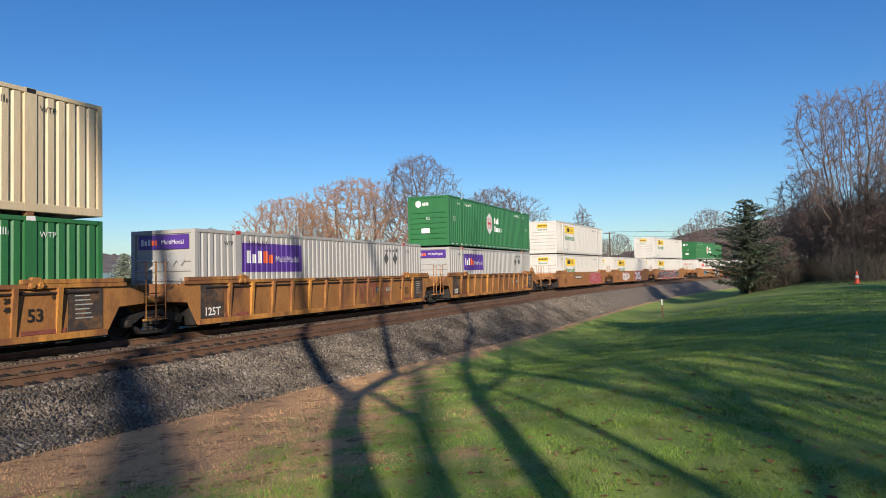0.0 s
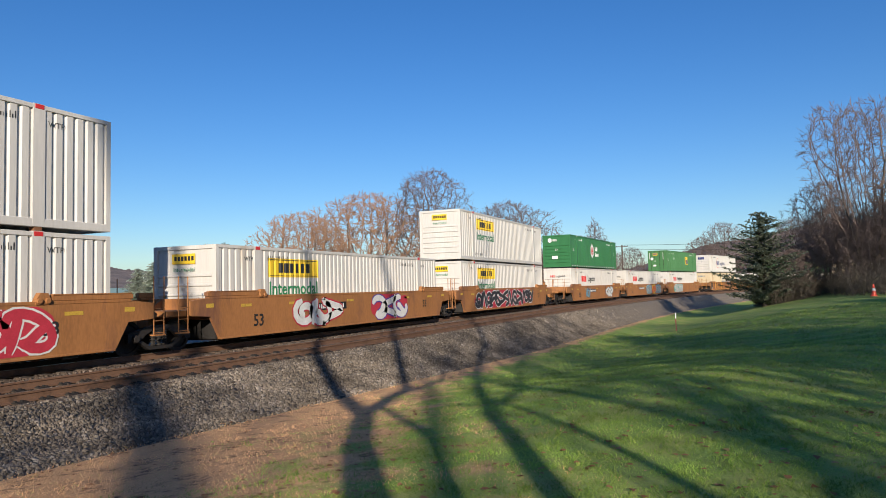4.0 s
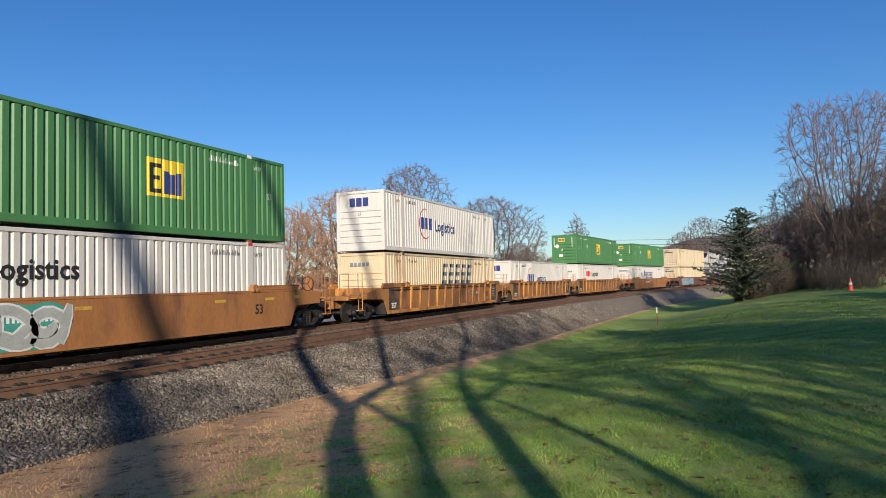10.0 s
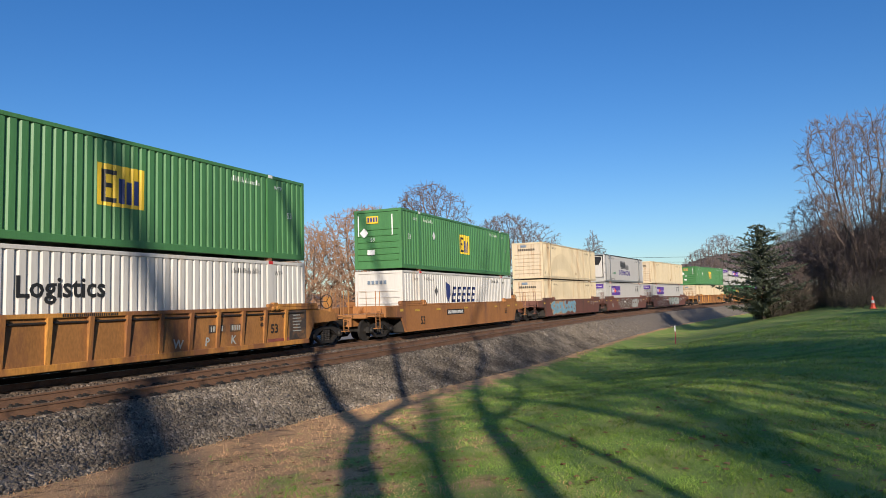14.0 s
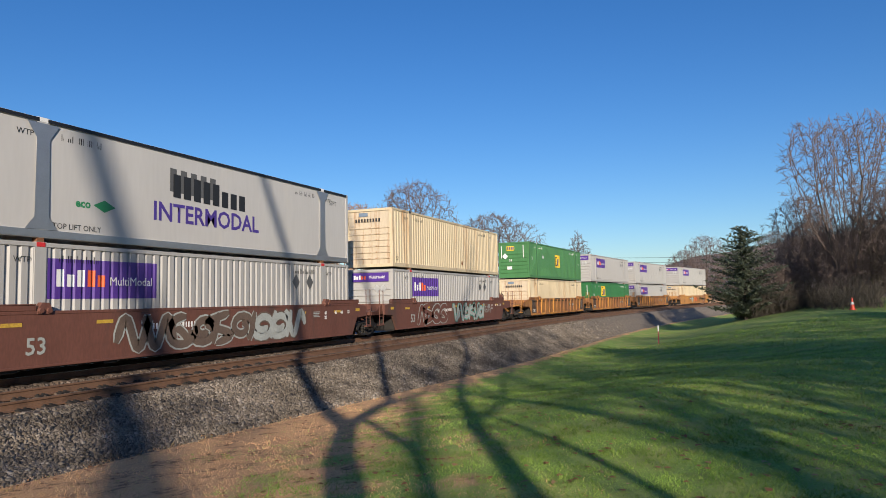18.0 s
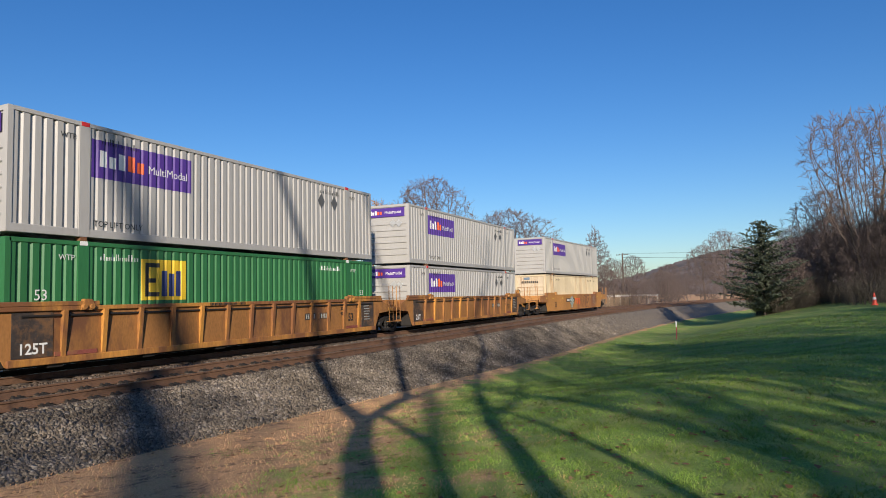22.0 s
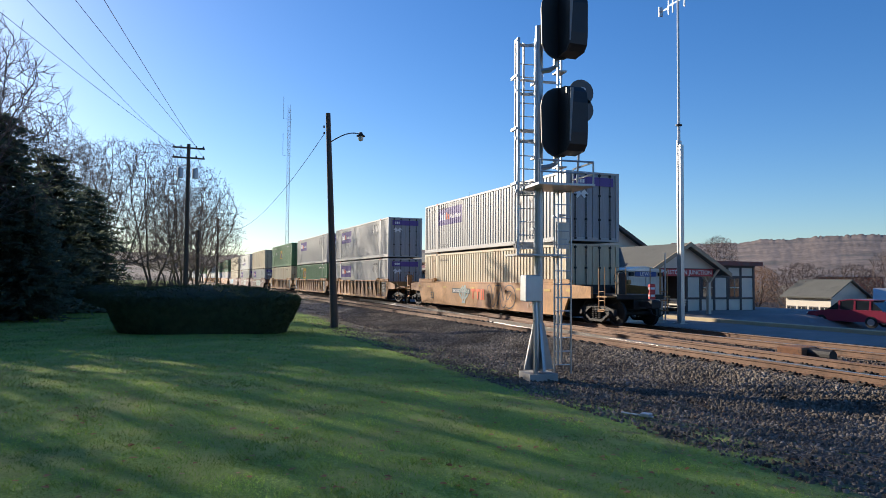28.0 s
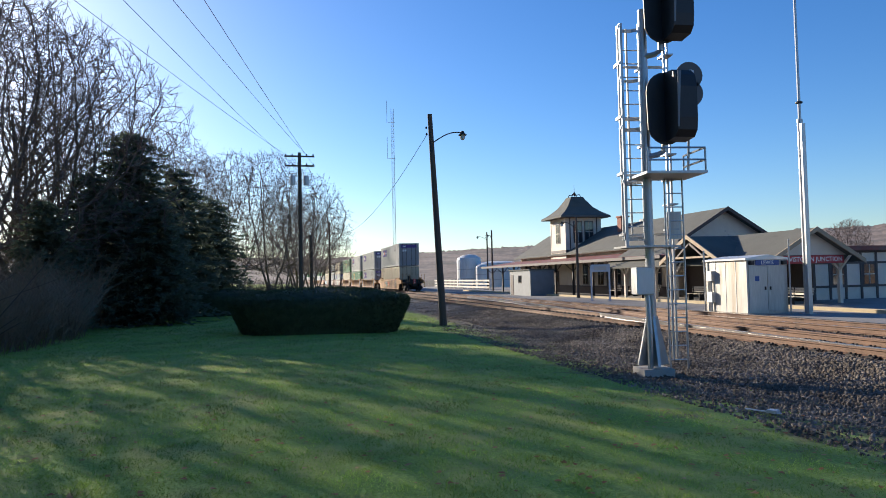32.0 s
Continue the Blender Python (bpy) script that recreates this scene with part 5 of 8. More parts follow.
class Tree:
    """A bare tree: a limb grows in short bends and throws off thinner ones. Wood is thick, crown is twigs."""

    def __init__(self, seed, thin=0.013):
        self.r, self.thin = random.Random(seed), thin
        self.wood, self.crown = ([], []), ([], [])

    def limb(self, p, d, length, rad, level, levels, kids, upward=0.25, spread=0.75):
        r = self.r
        n = 5 if level == 0 else (4 if level < levels else 2)
        step = length / n
        p, d = Vector(p), Vector(d).normalized()
        spots = []
        for k in range(n):
            wob = 0.09 if level == 0 else 0.17
            d = (d + Vector((r.gauss(0, wob), r.gauss(0, wob), r.gauss(0, wob * 0.7) + upward * 0.16))).normalized()
            q = p + d * step
            r0 = rad * (1 - 0.8 * k / n)
            r1 = rad * (1 - 0.8 * (k + 1) / n)
            v, f = self.wood if level < levels - 1 else self.crown
            tube3(v, f, p, q, r0, r1, 7 if level == 0 else (5 if level < levels - 1 else 3))
            spots.append((p.copy(), q.copy(), d.copy(), r1, (k + 1) / n))
            p = q
        if level >= levels:
            return
        count = kids[level]
        for k in range(count):
            t = (0.32 if level == 0 else 0.18) + (0.68 if level == 0 else 0.82) * (k + r.random()) / count
            a, b, dd, rr, _ = spots[min(n - 1, int(t * n))]
            o = a.lerp(b, r.random())
            side = Vector((r.gauss(0, 1), r.gauss(0, 1), r.gauss(0, 0.45)))
            side = (side - dd * side.dot(dd)).normalized()
            nd = (dd * (1 - spread * 0.55) + side * spread + Vector((0, 0, upward))).normalized()
            self.limb(o, nd, length * (r.uniform(0.42, 0.62) * (1.12 - 0.5 * t) if level == 0 else r.uniform(0.34, 0.56)), max(self.thin, rr * r.uniform(0.46, 0.66)), level + 1, levels, kids, upward, spread)

    def link(self, label, group="", crown="twig", bark="bark", m=None, name="tree"):
        t = thing(name, label, "tree", group, m=m)
        for pn, (v, f), mt in (("trunk", self.wood, bark), ("crown", self.crown, crown)):
            me = bpy.data.meshes.new(pn)
            me.from_pydata([tuple(p) for p in v], [], f)
            me.polygons.foreach_set("use_smooth", [True] * len(f))
            me.materials.append(M[mt])
            part(pn, me, None, t)
        return t


def bare_tree(seed, h, label, group="", crown="twig", kids=(17, 9, 7, 5), spread=0.8, upward=0.2, rad=None, m=None, fork=0, thin=0.013):
    t = Tree(seed, thin)
    rad = rad or h * 0.017
    t.limb((0, 0, -0.15), (0, 0, 1), h * 0.78, rad, 0, 4, kids, upward, spread)
    for k in range(fork):
        a = 2 * math.pi * k / fork + seed
        t.limb((0, 0, h * 0.12), (math.cos(a) * 0.5, math.sin(a) * 0.5, 1), h * 0.74, rad * 0.75, 0, 4, kids, upward, spread)
    return t.link(label, group, crown, m=m)


def crown_tree(seed, h, width, label, group="", crown="twig", low=0.22, form="dome", stems=1, n=1500, lean=0.0, thin=0.018, fine=2):
    """A bare tree whose limbs grow towards free room inside a rounded, vase-shaped or pointed crown."""
    t = Tree(seed, thin)
    g = np.random.default_rng(seed)
    step = h / 42
    u, a, k = g.random(n), g.random(n) * 2 * math.pi, np.sqrt(g.uniform(0.05, 1, n))
    if form == "dome":
        prof = np.sqrt(np.clip(1 - np.abs(u * 1.55 - 0.62) ** 2.2 / 0.86, 0, 1))
    elif form == "vase":
        prof = np.sqrt(np.clip(1 - np.abs(u * 1.5 - 0.85) ** 2.0 / 0.74, 0, 1)) * (0.45 + 0.55 * u)
    else:
        prof = np.clip(1 - u, 0, 1) ** 0.75 * np.clip(u * 6 + 0.35, 0, 1)
    prof = prof * (1 + 0.16 * np.sin(a * 3 + seed) + 0.1 * np.sin(a * 5 + u * 7))
    z = h * (low + (1 - low) * u)
    goal = np.stack([np.cos(a) * k * prof * width / 2 + lean * u, np.sin(a) * k * prof * width / 2, z], 1)
    node, up = [], []
    for q in range(stems):
        b = 2 * math.pi * q / stems + seed
        tilt = 0.0 if stems == 1 else 0.32
        top = low * h + (h * 0.62 if form == "cone" else step)
        m = max(3, int(top / step))
        for j in range(m):
            if j == 0 and q > 0:
                prev = 0
                continue
            f = j * step
            node.append((math.cos(b) * tilt * f + 0.05 * math.sin(f * 1.3 + q), math.sin(b) * tilt * f + 0.05 * math.cos(f * 1.7 + q), f - 0.15))
            up.append(-1 if not up else prev)
            prev = len(node) - 1
    P = np.array(node)
    best, who = np.full(n, 1e9), np.zeros(n, int)

    def nearest(lo):
        d = np.linalg.norm(goal[:, None] - P[None, lo:], axis=2)
        j = d.argmin(1)
        d = d[np.arange(n), j]
        better = d < best
        best[better], who[better] = d[better], j[better] + lo
    nearest(0)
    for turn in range(90):
        live = best > step * 1.5
        if not live.any() or len(P) > 4600:
            break
        fresh = []
        for q in np.unique(who[live]):
            d = goal[live & (who == q)] - P[q]
            d = (d / np.linalg.norm(d, axis=1)[:, None]).mean(0) + g.normal(0, 0.1, 3) + np.array((0, 0, 0.12))
            fresh.append((q, P[q] + d / np.linalg.norm(d) * step))
        lo = len(P)
        P = np.concatenate([P, [f[1] for f in fresh]])
        up += [int(f[0]) for f in fresh]
        nearest(lo)
    load = np.zeros(len(P))
    tips = np.ones(len(P), bool)
    for q in range(len(P) - 1, 0, -1):
        load[q] = max(load[q], thin ** 2.35)
        load[up[q]] += load[q]
        tips[up[q]] = False
    rad = load ** (1 / 2.35)
    rad = np.minimum(rad, h * 0.02)
    V = [Vector(p) for p in P]
    for q in range(1, len(P)):
        r0, r1 = rad[up[q]], rad[q]
        big = r1 > thin * 3.2
        v, f = t.wood if big else t.crown
        tube3(v, f, V[up[q]], V[q], min(r0, r1 * 1.25), r1, 7 if r1 > 0.08 else 5 if big else 3)
        if r1 < thin * 2.8:
            d = (V[q] - V[up[q]]).normalized()
            for w in range(fine + 2 if tips[q] else fine):
                e = (d + Vector(g.normal(0, 0.5, 3)) + Vector((0, 0, 0.2))).normalized() * step * g.uniform(1.0, 2.3)
                tube3(t.crown[0], t.crown[1], V[q], V[q] + e, thin, thin * 0.6, 3)
                o = V[q] + e * g.uniform(0.35, 0.7)
                tube3(t.crown[0], t.crown[1], o, o + (e.normalized() + Vector(g.normal(0, 0.5, 3))) * step * g.uniform(0.5, 1.0), thin * 0.8, thin * 0.5, 3)
    return t.link(label, group, crown)


def polar(az, d, x0=0.0, y0=0.0, z=None, turn=0.0, scale=1.0):
    x, y = x0 + d * math.cos(radians(az)), y0 + d * math.sin(radians(az))
    return Matrix.Translation((x, y, height(x, y) if z is None else z)) @ Matrix.Rotation(radians(turn), 4, "Z") @ Matrix.Scale(scale, 4)


def conifer(seed, h, base_r, label, needle="needle", group="", m=None, tiers=26, start=0.06, shaggy=0.5, power=0.8, fine=1.0, droop=1.0):
    """A spruce or cedar: a trunk, whorls of drooping boughs, each a fan of needle sprays."""
    r = random.Random(seed)
    t = thing("conifer", label, "tree", group, m=m)
    part("trunk", Geo().tube((0, 0, -0.2), (0, 0, h * 0.96), h * 0.017, 0.015, 7), "bark", t)
    v, f = [], []

    def spray(c, d, w, ln):
        side = Vector((-d.y, d.x, r.gauss(0, 0.5))).normalized()
        i = len(v)
        tip = c + d * ln
        mid = c + d * ln * 0.45
        v.extend([tuple(c), tuple(mid + side * w), tuple(tip), tuple(mid - side * w)])
        f.append((i, i + 1, i + 2, i + 3))
    for k in range(tiers):
        z = h * (start + (0.99 - start) * (k / tiers) ** 0.92)
        reach = base_r * (1 - z / h) ** power * r.uniform(0.8, 1.15) + 0.15
        n = max(5, int(13 * (1 - 0.5 * z / h)))
        a0 = r.random() * 6.28
        for j in range(n):
            a = a0 + 2 * math.pi * j / n + r.gauss(0, 0.15)
            ln = reach * r.uniform(1 - shaggy, 1.08)
            d = Vector((math.cos(a), math.sin(a), r.uniform(-0.28, 0.12) + 0.55 * (1 - droop)))
            p0 = Vector((0, 0, z + r.gauss(0, h * 0.01)))
            m_ = max(3, int(ln / (0.2 * fine)))
            for q in range(m_):
                u = (q + 0.6) / m_
                c = p0 + d * (ln * u) + Vector((0, 0, -0.14 * ln * u * u + (0.1 * ln * u ** 3)))
                for s in range(4):
                    dd = Vector((d.x + r.gauss(0, 0.75), d.y + r.gauss(0, 0.75), r.gauss(-0.05, 0.4))).normalized()
                    spray(c, dd, r.uniform(0.08, 0.15) * fine, r.uniform(0.28, 0.55) * fine)
    me = bpy.data.meshes.new("foliage")
    me.from_pydata(v, [], f)
    me.materials.append(M[needle])
    part("foliage", me, None, t)
    return t


def brush(seed, cx, cy, rx, ry, h, n, material, label, name="brush", stems=True):
    """A thicket: many thin upright stems with side shoots, one mass that nobody could count."""
    r = random.Random(seed)
    v, f = [], []
    for k in range(n):
        a, d = r.random() * 6.28, math.sqrt(r.random())
        x, y = cx + rx * d * math.cos(a), cy + ry * d * math.sin(a)
        z = height(x, y) - 0.05
        hh = h * r.uniform(0.45, 1.0)
        p = Vector((x, y, z))
        q = p + Vector((r.gauss(0, 0.2) * hh, r.gauss(0, 0.2) * hh, hh * 0.6))
        e = q + Vector((r.gauss(0, 0.25) * hh, r.gauss(0, 0.25) * hh, hh * 0.4))
        tube3(v, f, p, q, 0.014, 0.01)
        tube3(v, f, q, e, 0.01, 0.004)
        for s in range(5):
            o = p.lerp(q, r.uniform(0.25, 1.0))
            e2 = o + Vector((r.gauss(0, 0.3), r.gauss(0, 0.3), r.uniform(0.1, 0.5))) * hh * 0.55
            tube3(v, f, o, e2, 0.008, 0.003)
    me = bpy.data.meshes.new(name)
    me.from_pydata([tuple(p) for p in v], [], f)
    me.materials.append(M[material])
    return tagged(new(name, me), label, "brush", kind="stuff")


# the tree behind the camera, whose limbs shade the lawn and the train
SA = radians(SUN_AZ - 180)
ALONG, ACROSS = Vector((math.cos(SA), math.sin(SA), 0)), Vector((-math.sin(SA), math.cos(SA), 0))


def shade_tree(seed, a0, stems, label, twigs):
    """stems: lists of (height, sideways) with a first and last radius; boughs go on from their tips."""
    t = Tree(seed)
    base = ALONG * a0
    g0 = height(base.x, base.y)
    for pts, r0, r1, tip in stems:
        ps = [base + ACROSS * w + Vector((0, 0, z)) + ALONG * t.r.gauss(0, 0.05) for z, w in pts]
        for k in range(len(ps) - 1):
            n = 3
            for j in range(n):
                u0, u1 = (k + j / n) / (len(ps) - 1), (k + (j + 1) / n) / (len(ps) - 1)
                tube3(t.wood[0], t.wood[1], ps[k].lerp(ps[k + 1], j / n), ps[k].lerp(ps[k + 1], (j + 1) / n), r0 + (r1 - r0) * u0, r0 + (r1 - r0) * u1, 9)
        if tip:
            t.limb(ps[-1], ps[-1] - ps[-2], tip, r1, 1, 4, (0, *twigs), 0.25, 0.7)
    return t.link(label, "trees round the lawn")


shade_tree(3, -6.0, [
    ([(-0.2, 0.15), (1.72, 0.12), (3.56, 0.27), (4.48, 0.6), (5.63, 0.76)], 0.27, 0.2, 0),
    ([(5.52, 0.76), (6.55, 1.6), (8.28, 2.5), (10.23, 3.1), (13.34, 3.5), (16.79, 4.5)], 0.19, 0.1, 3.6),
    ([(5.52, 0.72), (6.21, 0.3), (6.67, -0.1), (8.16, 0.1), (9.89, 0.3), (13.57, 0.5), (17.71, 1.5)], 0.18, 0.09, 3.6),
    ([(6.55, -0.1), (7.13, -1.0), (8.51, -1.4)], 0.09, 0.06, 3.0),
    ([(0.69, 0.1), (2.07, -0.7), (3.51, -1.22), (5.06, -1.28), (6.67, -1.83), (8.51, -2.55), (10.12, -3.2), (13.57, -3.6), (17.25, -4.9)], 0.16, 0.09, 3.8),
    ([(1.38, -0.3), (2.53, -1.6), (3.51, -2.37), (4.02, -2.2), (4.66, -1.95), (5.63, -1.6)], 0.09, 0.06, 3.0),
    ([(1.15, 0.1), (2.3, -0.3), (3.56, -0.45), (4.6, -0.32), (5.69, 0.4)], 0.1, 0.08, 0),
    ([(2.53, -1.6), (3.68, -3.4), (4.94, -4.6), (6.44, -5.4)], 0.08, 0.05, 3.4),
    ([(5.06, -1.28), (5.98, -2.3), (7.13, -3.2), (8.51, -4.0)], 0.075, 0.05, 3.2),
], "large bare multi-stemmed tree on the lawn", (5, 3, 2))
shade_tree(4, -30.0, [
    ([(-0.3, -1.2), (5.17, -0.6), (8.74, 0.4), (11.33, 2.23), (12.54, 3.9), (14.6, 5.8), (18.63, 6.9), (23, 7.8)], 0.5, 0.2, 0),
    ([(7.59, 0.1), (11.04, -0.3), (14.37, -0.6)], 0.24, 0.14, 2.5),
    ([(5.98, -0.5), (9.2, -2.6), (12.65, -4.2)], 0.2, 0.1, 2.5),
], "large bare tree with a leaning limb", (3, 2, 1))

big = bare_tree(11, 15.5, "large bare deciduous tree in late autumn", "trees round the lawn", fork=2)
big.matrix_basis = polar(-16.5, 63, turn=40, scale=0.8)
fan = crown_tree(19, 14.8, 10.0, "large bare tree with many rising limbs", "trees round the lawn", low=0.16, form="vase", stems=3, n=2600, thin=0.017)
fan.matrix_basis = polar(-7.6, 61, turn=200, scale=0.95)
slim = crown_tree(12, 13.0, 8.6, "bare deciduous tree with fine reddish twigs", "trees behind the tracks", low=0.3, n=1300, thin=0.017)
slim.matrix_basis = polar(25.0, 84, turn=10, scale=1.3)
warm = crown_tree(13, 10.0, 10.5, "low spreading tree with rusty twigs and last leaves", "trees behind the tracks", "twigwarm", low=0.16, stems=3, n=1900)
warm.matrix_basis = polar(35.6, 80, turn=0, scale=1.14)
dense = crown_tree(14, 12.0, 12.4, "bare multi-stemmed tree with a broad rounded crown", "trees behind the tracks", low=0.12, stems=3, n=1900)
dense.matrix_basis = polar(18.6, 92, turn=60, scale=1.14)
pyramid = crown_tree(17, 12.0, 7.6, "slender bare tree with a pointed crown", "trees behind the tracks", low=0.2, form="cone", n=1400, thin=0.02)
pyramid.matrix_basis = polar(11.7, 120, turn=70, scale=1.16)
for src, az, d, turn, s in ((warm, 30.2, 84, 130, 1.24), (dense, 16.4, 104, 200, 0.6), (slim, 8.8, 150, 170, 0.6), (dense, 6.0, 160, 20, 0.62), (slim, 3.5, 165, 250, 0.75),
                            (slim, 2.0, 170, 90, 0.95), (dense, 0.3, 172, 140, 0.7), (dense, 13.6, 130, 300, 0.5), (warm, 22.6, 100, 210, 0.8)):
    copy_thing(src, polar(az, d, turn=turn, scale=s))
# the thicket at the bend
for src, az, d, turn, s in ((slim, -4.8, 72, 15, 0.6), (dense, -11.5, 62, 90, 0.72), (slim, -5.6, 64, 240, 0.45), (dense, -14.5, 66, 180, 0.75), (dense, -5.6, 80, 33, 0.6), (slim, -3.0, 84, 333, 0.5), (slim, -14.0, 54, 120, 0.6), (slim, -11.2, 70, 190, 0.6), (dense, -9.0, 66, 300, 0.5)):
    copy_thing(src, polar(az, d, turn=turn, scale=s))
# saplings in the thicket
rt = random.Random(77)
for k in range(9):
    copy_thing(rt.choice((slim, dense, slim)), polar(-2.6 - k * 1.25 + rt.uniform(-0.3, 0.3), rt.uniform(59, 78), turn=rt.uniform(0, 360), scale=rt.uniform(0.28, 0.46)))
cedar = conifer(21, 7.2, 3.7, "dark shaggy cedar beside the tracks", "needle", "conifers", shaggy=0.85, tiers=30, start=0.05, power=0.5, fine=0.62, droop=0.3)
cedar.matrix_basis = polar(-0.7, 61, turn=0, scale=1.05)
brush(31, 63, -7.4, 13, 2.4, 2.4, 1200, "thicket", "tangle of dark leafless brush under the trees")
brush(32, 66, -2.5, 7, 2.5, 2.8, 1000, "thicket", "dark leafless undergrowth round a cedar")
# pines and brush beyond the tracks
pine = conifer(22, 8.5, 3.9, "pale blue green spruce behind the tracks", "needle2", "conifers", tiers=30, shaggy=0.3, power=0.62)
pine.matrix_basis = polar(40.2, 112, turn=0, scale=1.1)
for az, d, s, turn in ((41.6, 116, 1.15, 50), (43.0, 112, 1.1, 90), (44.4, 115, 1.0, 160), (45.4, 112, 0.95, 220), (46.6, 118, 0.85, 300), (38.8, 118, 1.0, 20), (42.3, 120, 1.05, 140), (40.9, 122, 1.0, 250), (43.8, 121, 0.95, 10), (47.8, 122, 0.75, 77), (58.5, 120, 0.6, 0)):
    copy_thing(pine, polar(az, d, turn=turn, scale=s))
# saplings beyond the bend, behind the far track
BEND = [along(s, 3.0) for s in range(20, 220, 2)]


def beyond(az):
    """How far off the far track crosses this bearing."""
    x, y, _ = min(BEND, key=lambda p: abs(math.degrees(math.atan2(p[1], p[0])) - az))
    return math.hypot(x, y)


for k in range(22):
    az = 0.5 + k * 0.8 + rt.uniform(-0.3, 0.3)
    copy_thing(rt.choice((slim, dense, slim)), polar(az, min(185, max(105, beyond(az) + rt.uniform(6, 30))), turn=rt.uniform(0, 360), scale=rt.uniform(0.26, 0.46)))
brush(33, 60, 30, 40, 5, 2.2, 2600, "brush", "belt of dry brush and weeds beyond the tracks")
brush(34, 110, 26, 42, 8, 3.2, 3000, "brush", "far belt of dry brush beyond the bend")
round_pine = conifer(24, 7.4, 3.6, "broad olive pine beside a brick house", "needle3", "conifers", tiers=26, shaggy=0.6, power=0.32)
round_pine.matrix_basis = polar(25.0, 90)
brush(41, 81, 31.0, 2.2, 2.0, 2.6, 380, "twigwarm", "rusty brown shrub before a brick house")
brush(35, 20, 34, 22, 3, 1.4, 900, "brush", "dry weeds behind the far track")

# the row of tall trees behind the lawn, whose long shadows cross it
tall = bare_tree(15, 19.0, "tall bare tree behind the lawn", "trees round the lawn", kids=(11, 5, 3, 1), spread=0.72, upward=0.22, fork=1, rad=0.42)
tall.matrix_basis = polar(241.0, 25)
for src, back, side, turn, s in ((tall, 17, -11.2, 60, 0.95), (tall, 26, -14.5, 130, 1.1), (tall, 24, -19, 200, 1.0), (tall, 33, -24, 20, 1.1), (tall, 31, -9.2, 250, 1.05), (tall, 21, -6.6, 310, 0.9),
                                 (tall, -2, -18, 15, 0.75), (tall, -8, -22.5, 95, 0.8), (tall, 4, -25.5, 170, 0.85), (tall, -15, -28, 240, 0.8), (tall, -20, -34, 300, 0.8),
                                 (tall, 40, -7.4, 45, 0.95), (tall, 46, -12.0, 190, 1.05)):
    q = ACROSS * side - ALONG * back
    copy_thing(src, Matrix.Translation((q.x, q.y, height(q.x, q.y))) @ Matrix.Rotation(radians(turn), 4, "Z") @ Matrix.Scale(s, 4))

# the wood at the other end of the lawn
P2 = (-1.73, -0.1)


def west(az, d, turn=0.0, s=1.0):
    return polar(az, d, P2[0], P2[1], None, turn, s)


airy = crown_tree(27, 13.0, 11.5, "open bare tree with rising grey limbs", "trees round the lawn", low=0.2, stems=3, n=1350, thin=0.0115, fine=1)
airy.matrix_basis = west(183.4, 72, 0, 1.14)
spruce = conifer(23, 12.0, 5.3, "tall dark spruce at the edge of the lawn", "needle", "conifers", tiers=46, shaggy=0.5, power=0.52)
spruce.matrix_basis = west(190.8, 40, 0, 0.84)
for az, d, s, turn in ((187.6, 46, 0.92, 80), (193.6, 37, 0.74, 140), (184.9, 52, 0.8, 30), (196.6, 33, 0.55, 10), (189.0, 36, 0.6, 200)):
    copy_thing(spruce, west(az, d, turn, s))
# the slim one at 205.5 and the last three are unseen, added for shade
for src, az, d, turn, s in ((tall, 198.0, 44, 10, 0.8), (airy, 192.2, 55, 200, 1.0), (airy, 188.6, 62, 40, 0.98), (airy, 199.5, 52, 60, 1.3), (airy, 202.0, 36, 20, 1.1), (slim, 205.5, 27, 140, 0.55), (airy, 195.6, 42, 150, 1.06), (airy, 197.6, 37, 99, 1.0),
                            (airy, 180.6, 76, 120, 1.06), (airy, 178.4, 84, 240, 1.0), (airy, 186.2, 80, 60, 1.05), (airy, 177.4, 110, 15, 1.05), (airy, 178.8, 122, 100, 1.0), (airy, 176.9, 136, 200, 1.05), (airy, 179.4, 100, 300, 0.95),
                            (dense, 130.6, 84, 10, 0.5), (dense, 127.2, 92, 100, 0.5), (warm, 133.4, 98, 200, 0.5), (slim, 136.2, 104, 30, 0.5), (dense, 138.6, 110, 280, 0.5), (warm, 142.0, 120, 66, 0.55), (slim, 124.6, 88, 66, 0.5), (dense, 146.0, 112, 160, 0.62),
                            (airy, 229, 42, 10, 1.1), (airy, 240, 44, 77, 1.0), (airy, 254, 44, 33, 0.9)):
    copy_thing(src, west(az, d, turn, s))
# unseen spruces and bare trees added behind the lawn to lay shade across it
for src, back, side, turn, k in ((spruce, -5, -26, 40, 1.1), (airy, 4, -19, 130, 1.1), (spruce, 2, -13.2, 220, 1.2), (airy, 9, -9.2, 300, 1.05), (airy, 13, -6.0, 70, 0.95)):
    q = ACROSS * side - ALONG * back
    copy_thing(src, Matrix.Translation((q.x, q.y, height(q.x, q.y))) @ Matrix.Rotation(radians(turn), 4, "Z") @ Matrix.Scale(k, 4))
brush(36, -40, -10.5, 10, 3.0, 3.8, 1700, "brush", "tangled undergrowth under the spruces")
brush(37, -28, -9.6, 6, 2.6, 3.2, 1300, "brush", "grey brown undergrowth at the wood's edge")

brush(38, -70, -1.5, 14, 4, 2.6, 1000, "thicket", "leafless undergrowth below the bare trees")
# out of view towards the sun, added to shade the near grass
brush(40, -12.6, -6.9, 1.9, 1.9, 3.0, 800, "thicket", "unseen leafless shrub that shades the lawn")
brush(39, -75, 62, 30, 6, 2.6, 1600, "brush", "brown weeds and saplings behind the street")


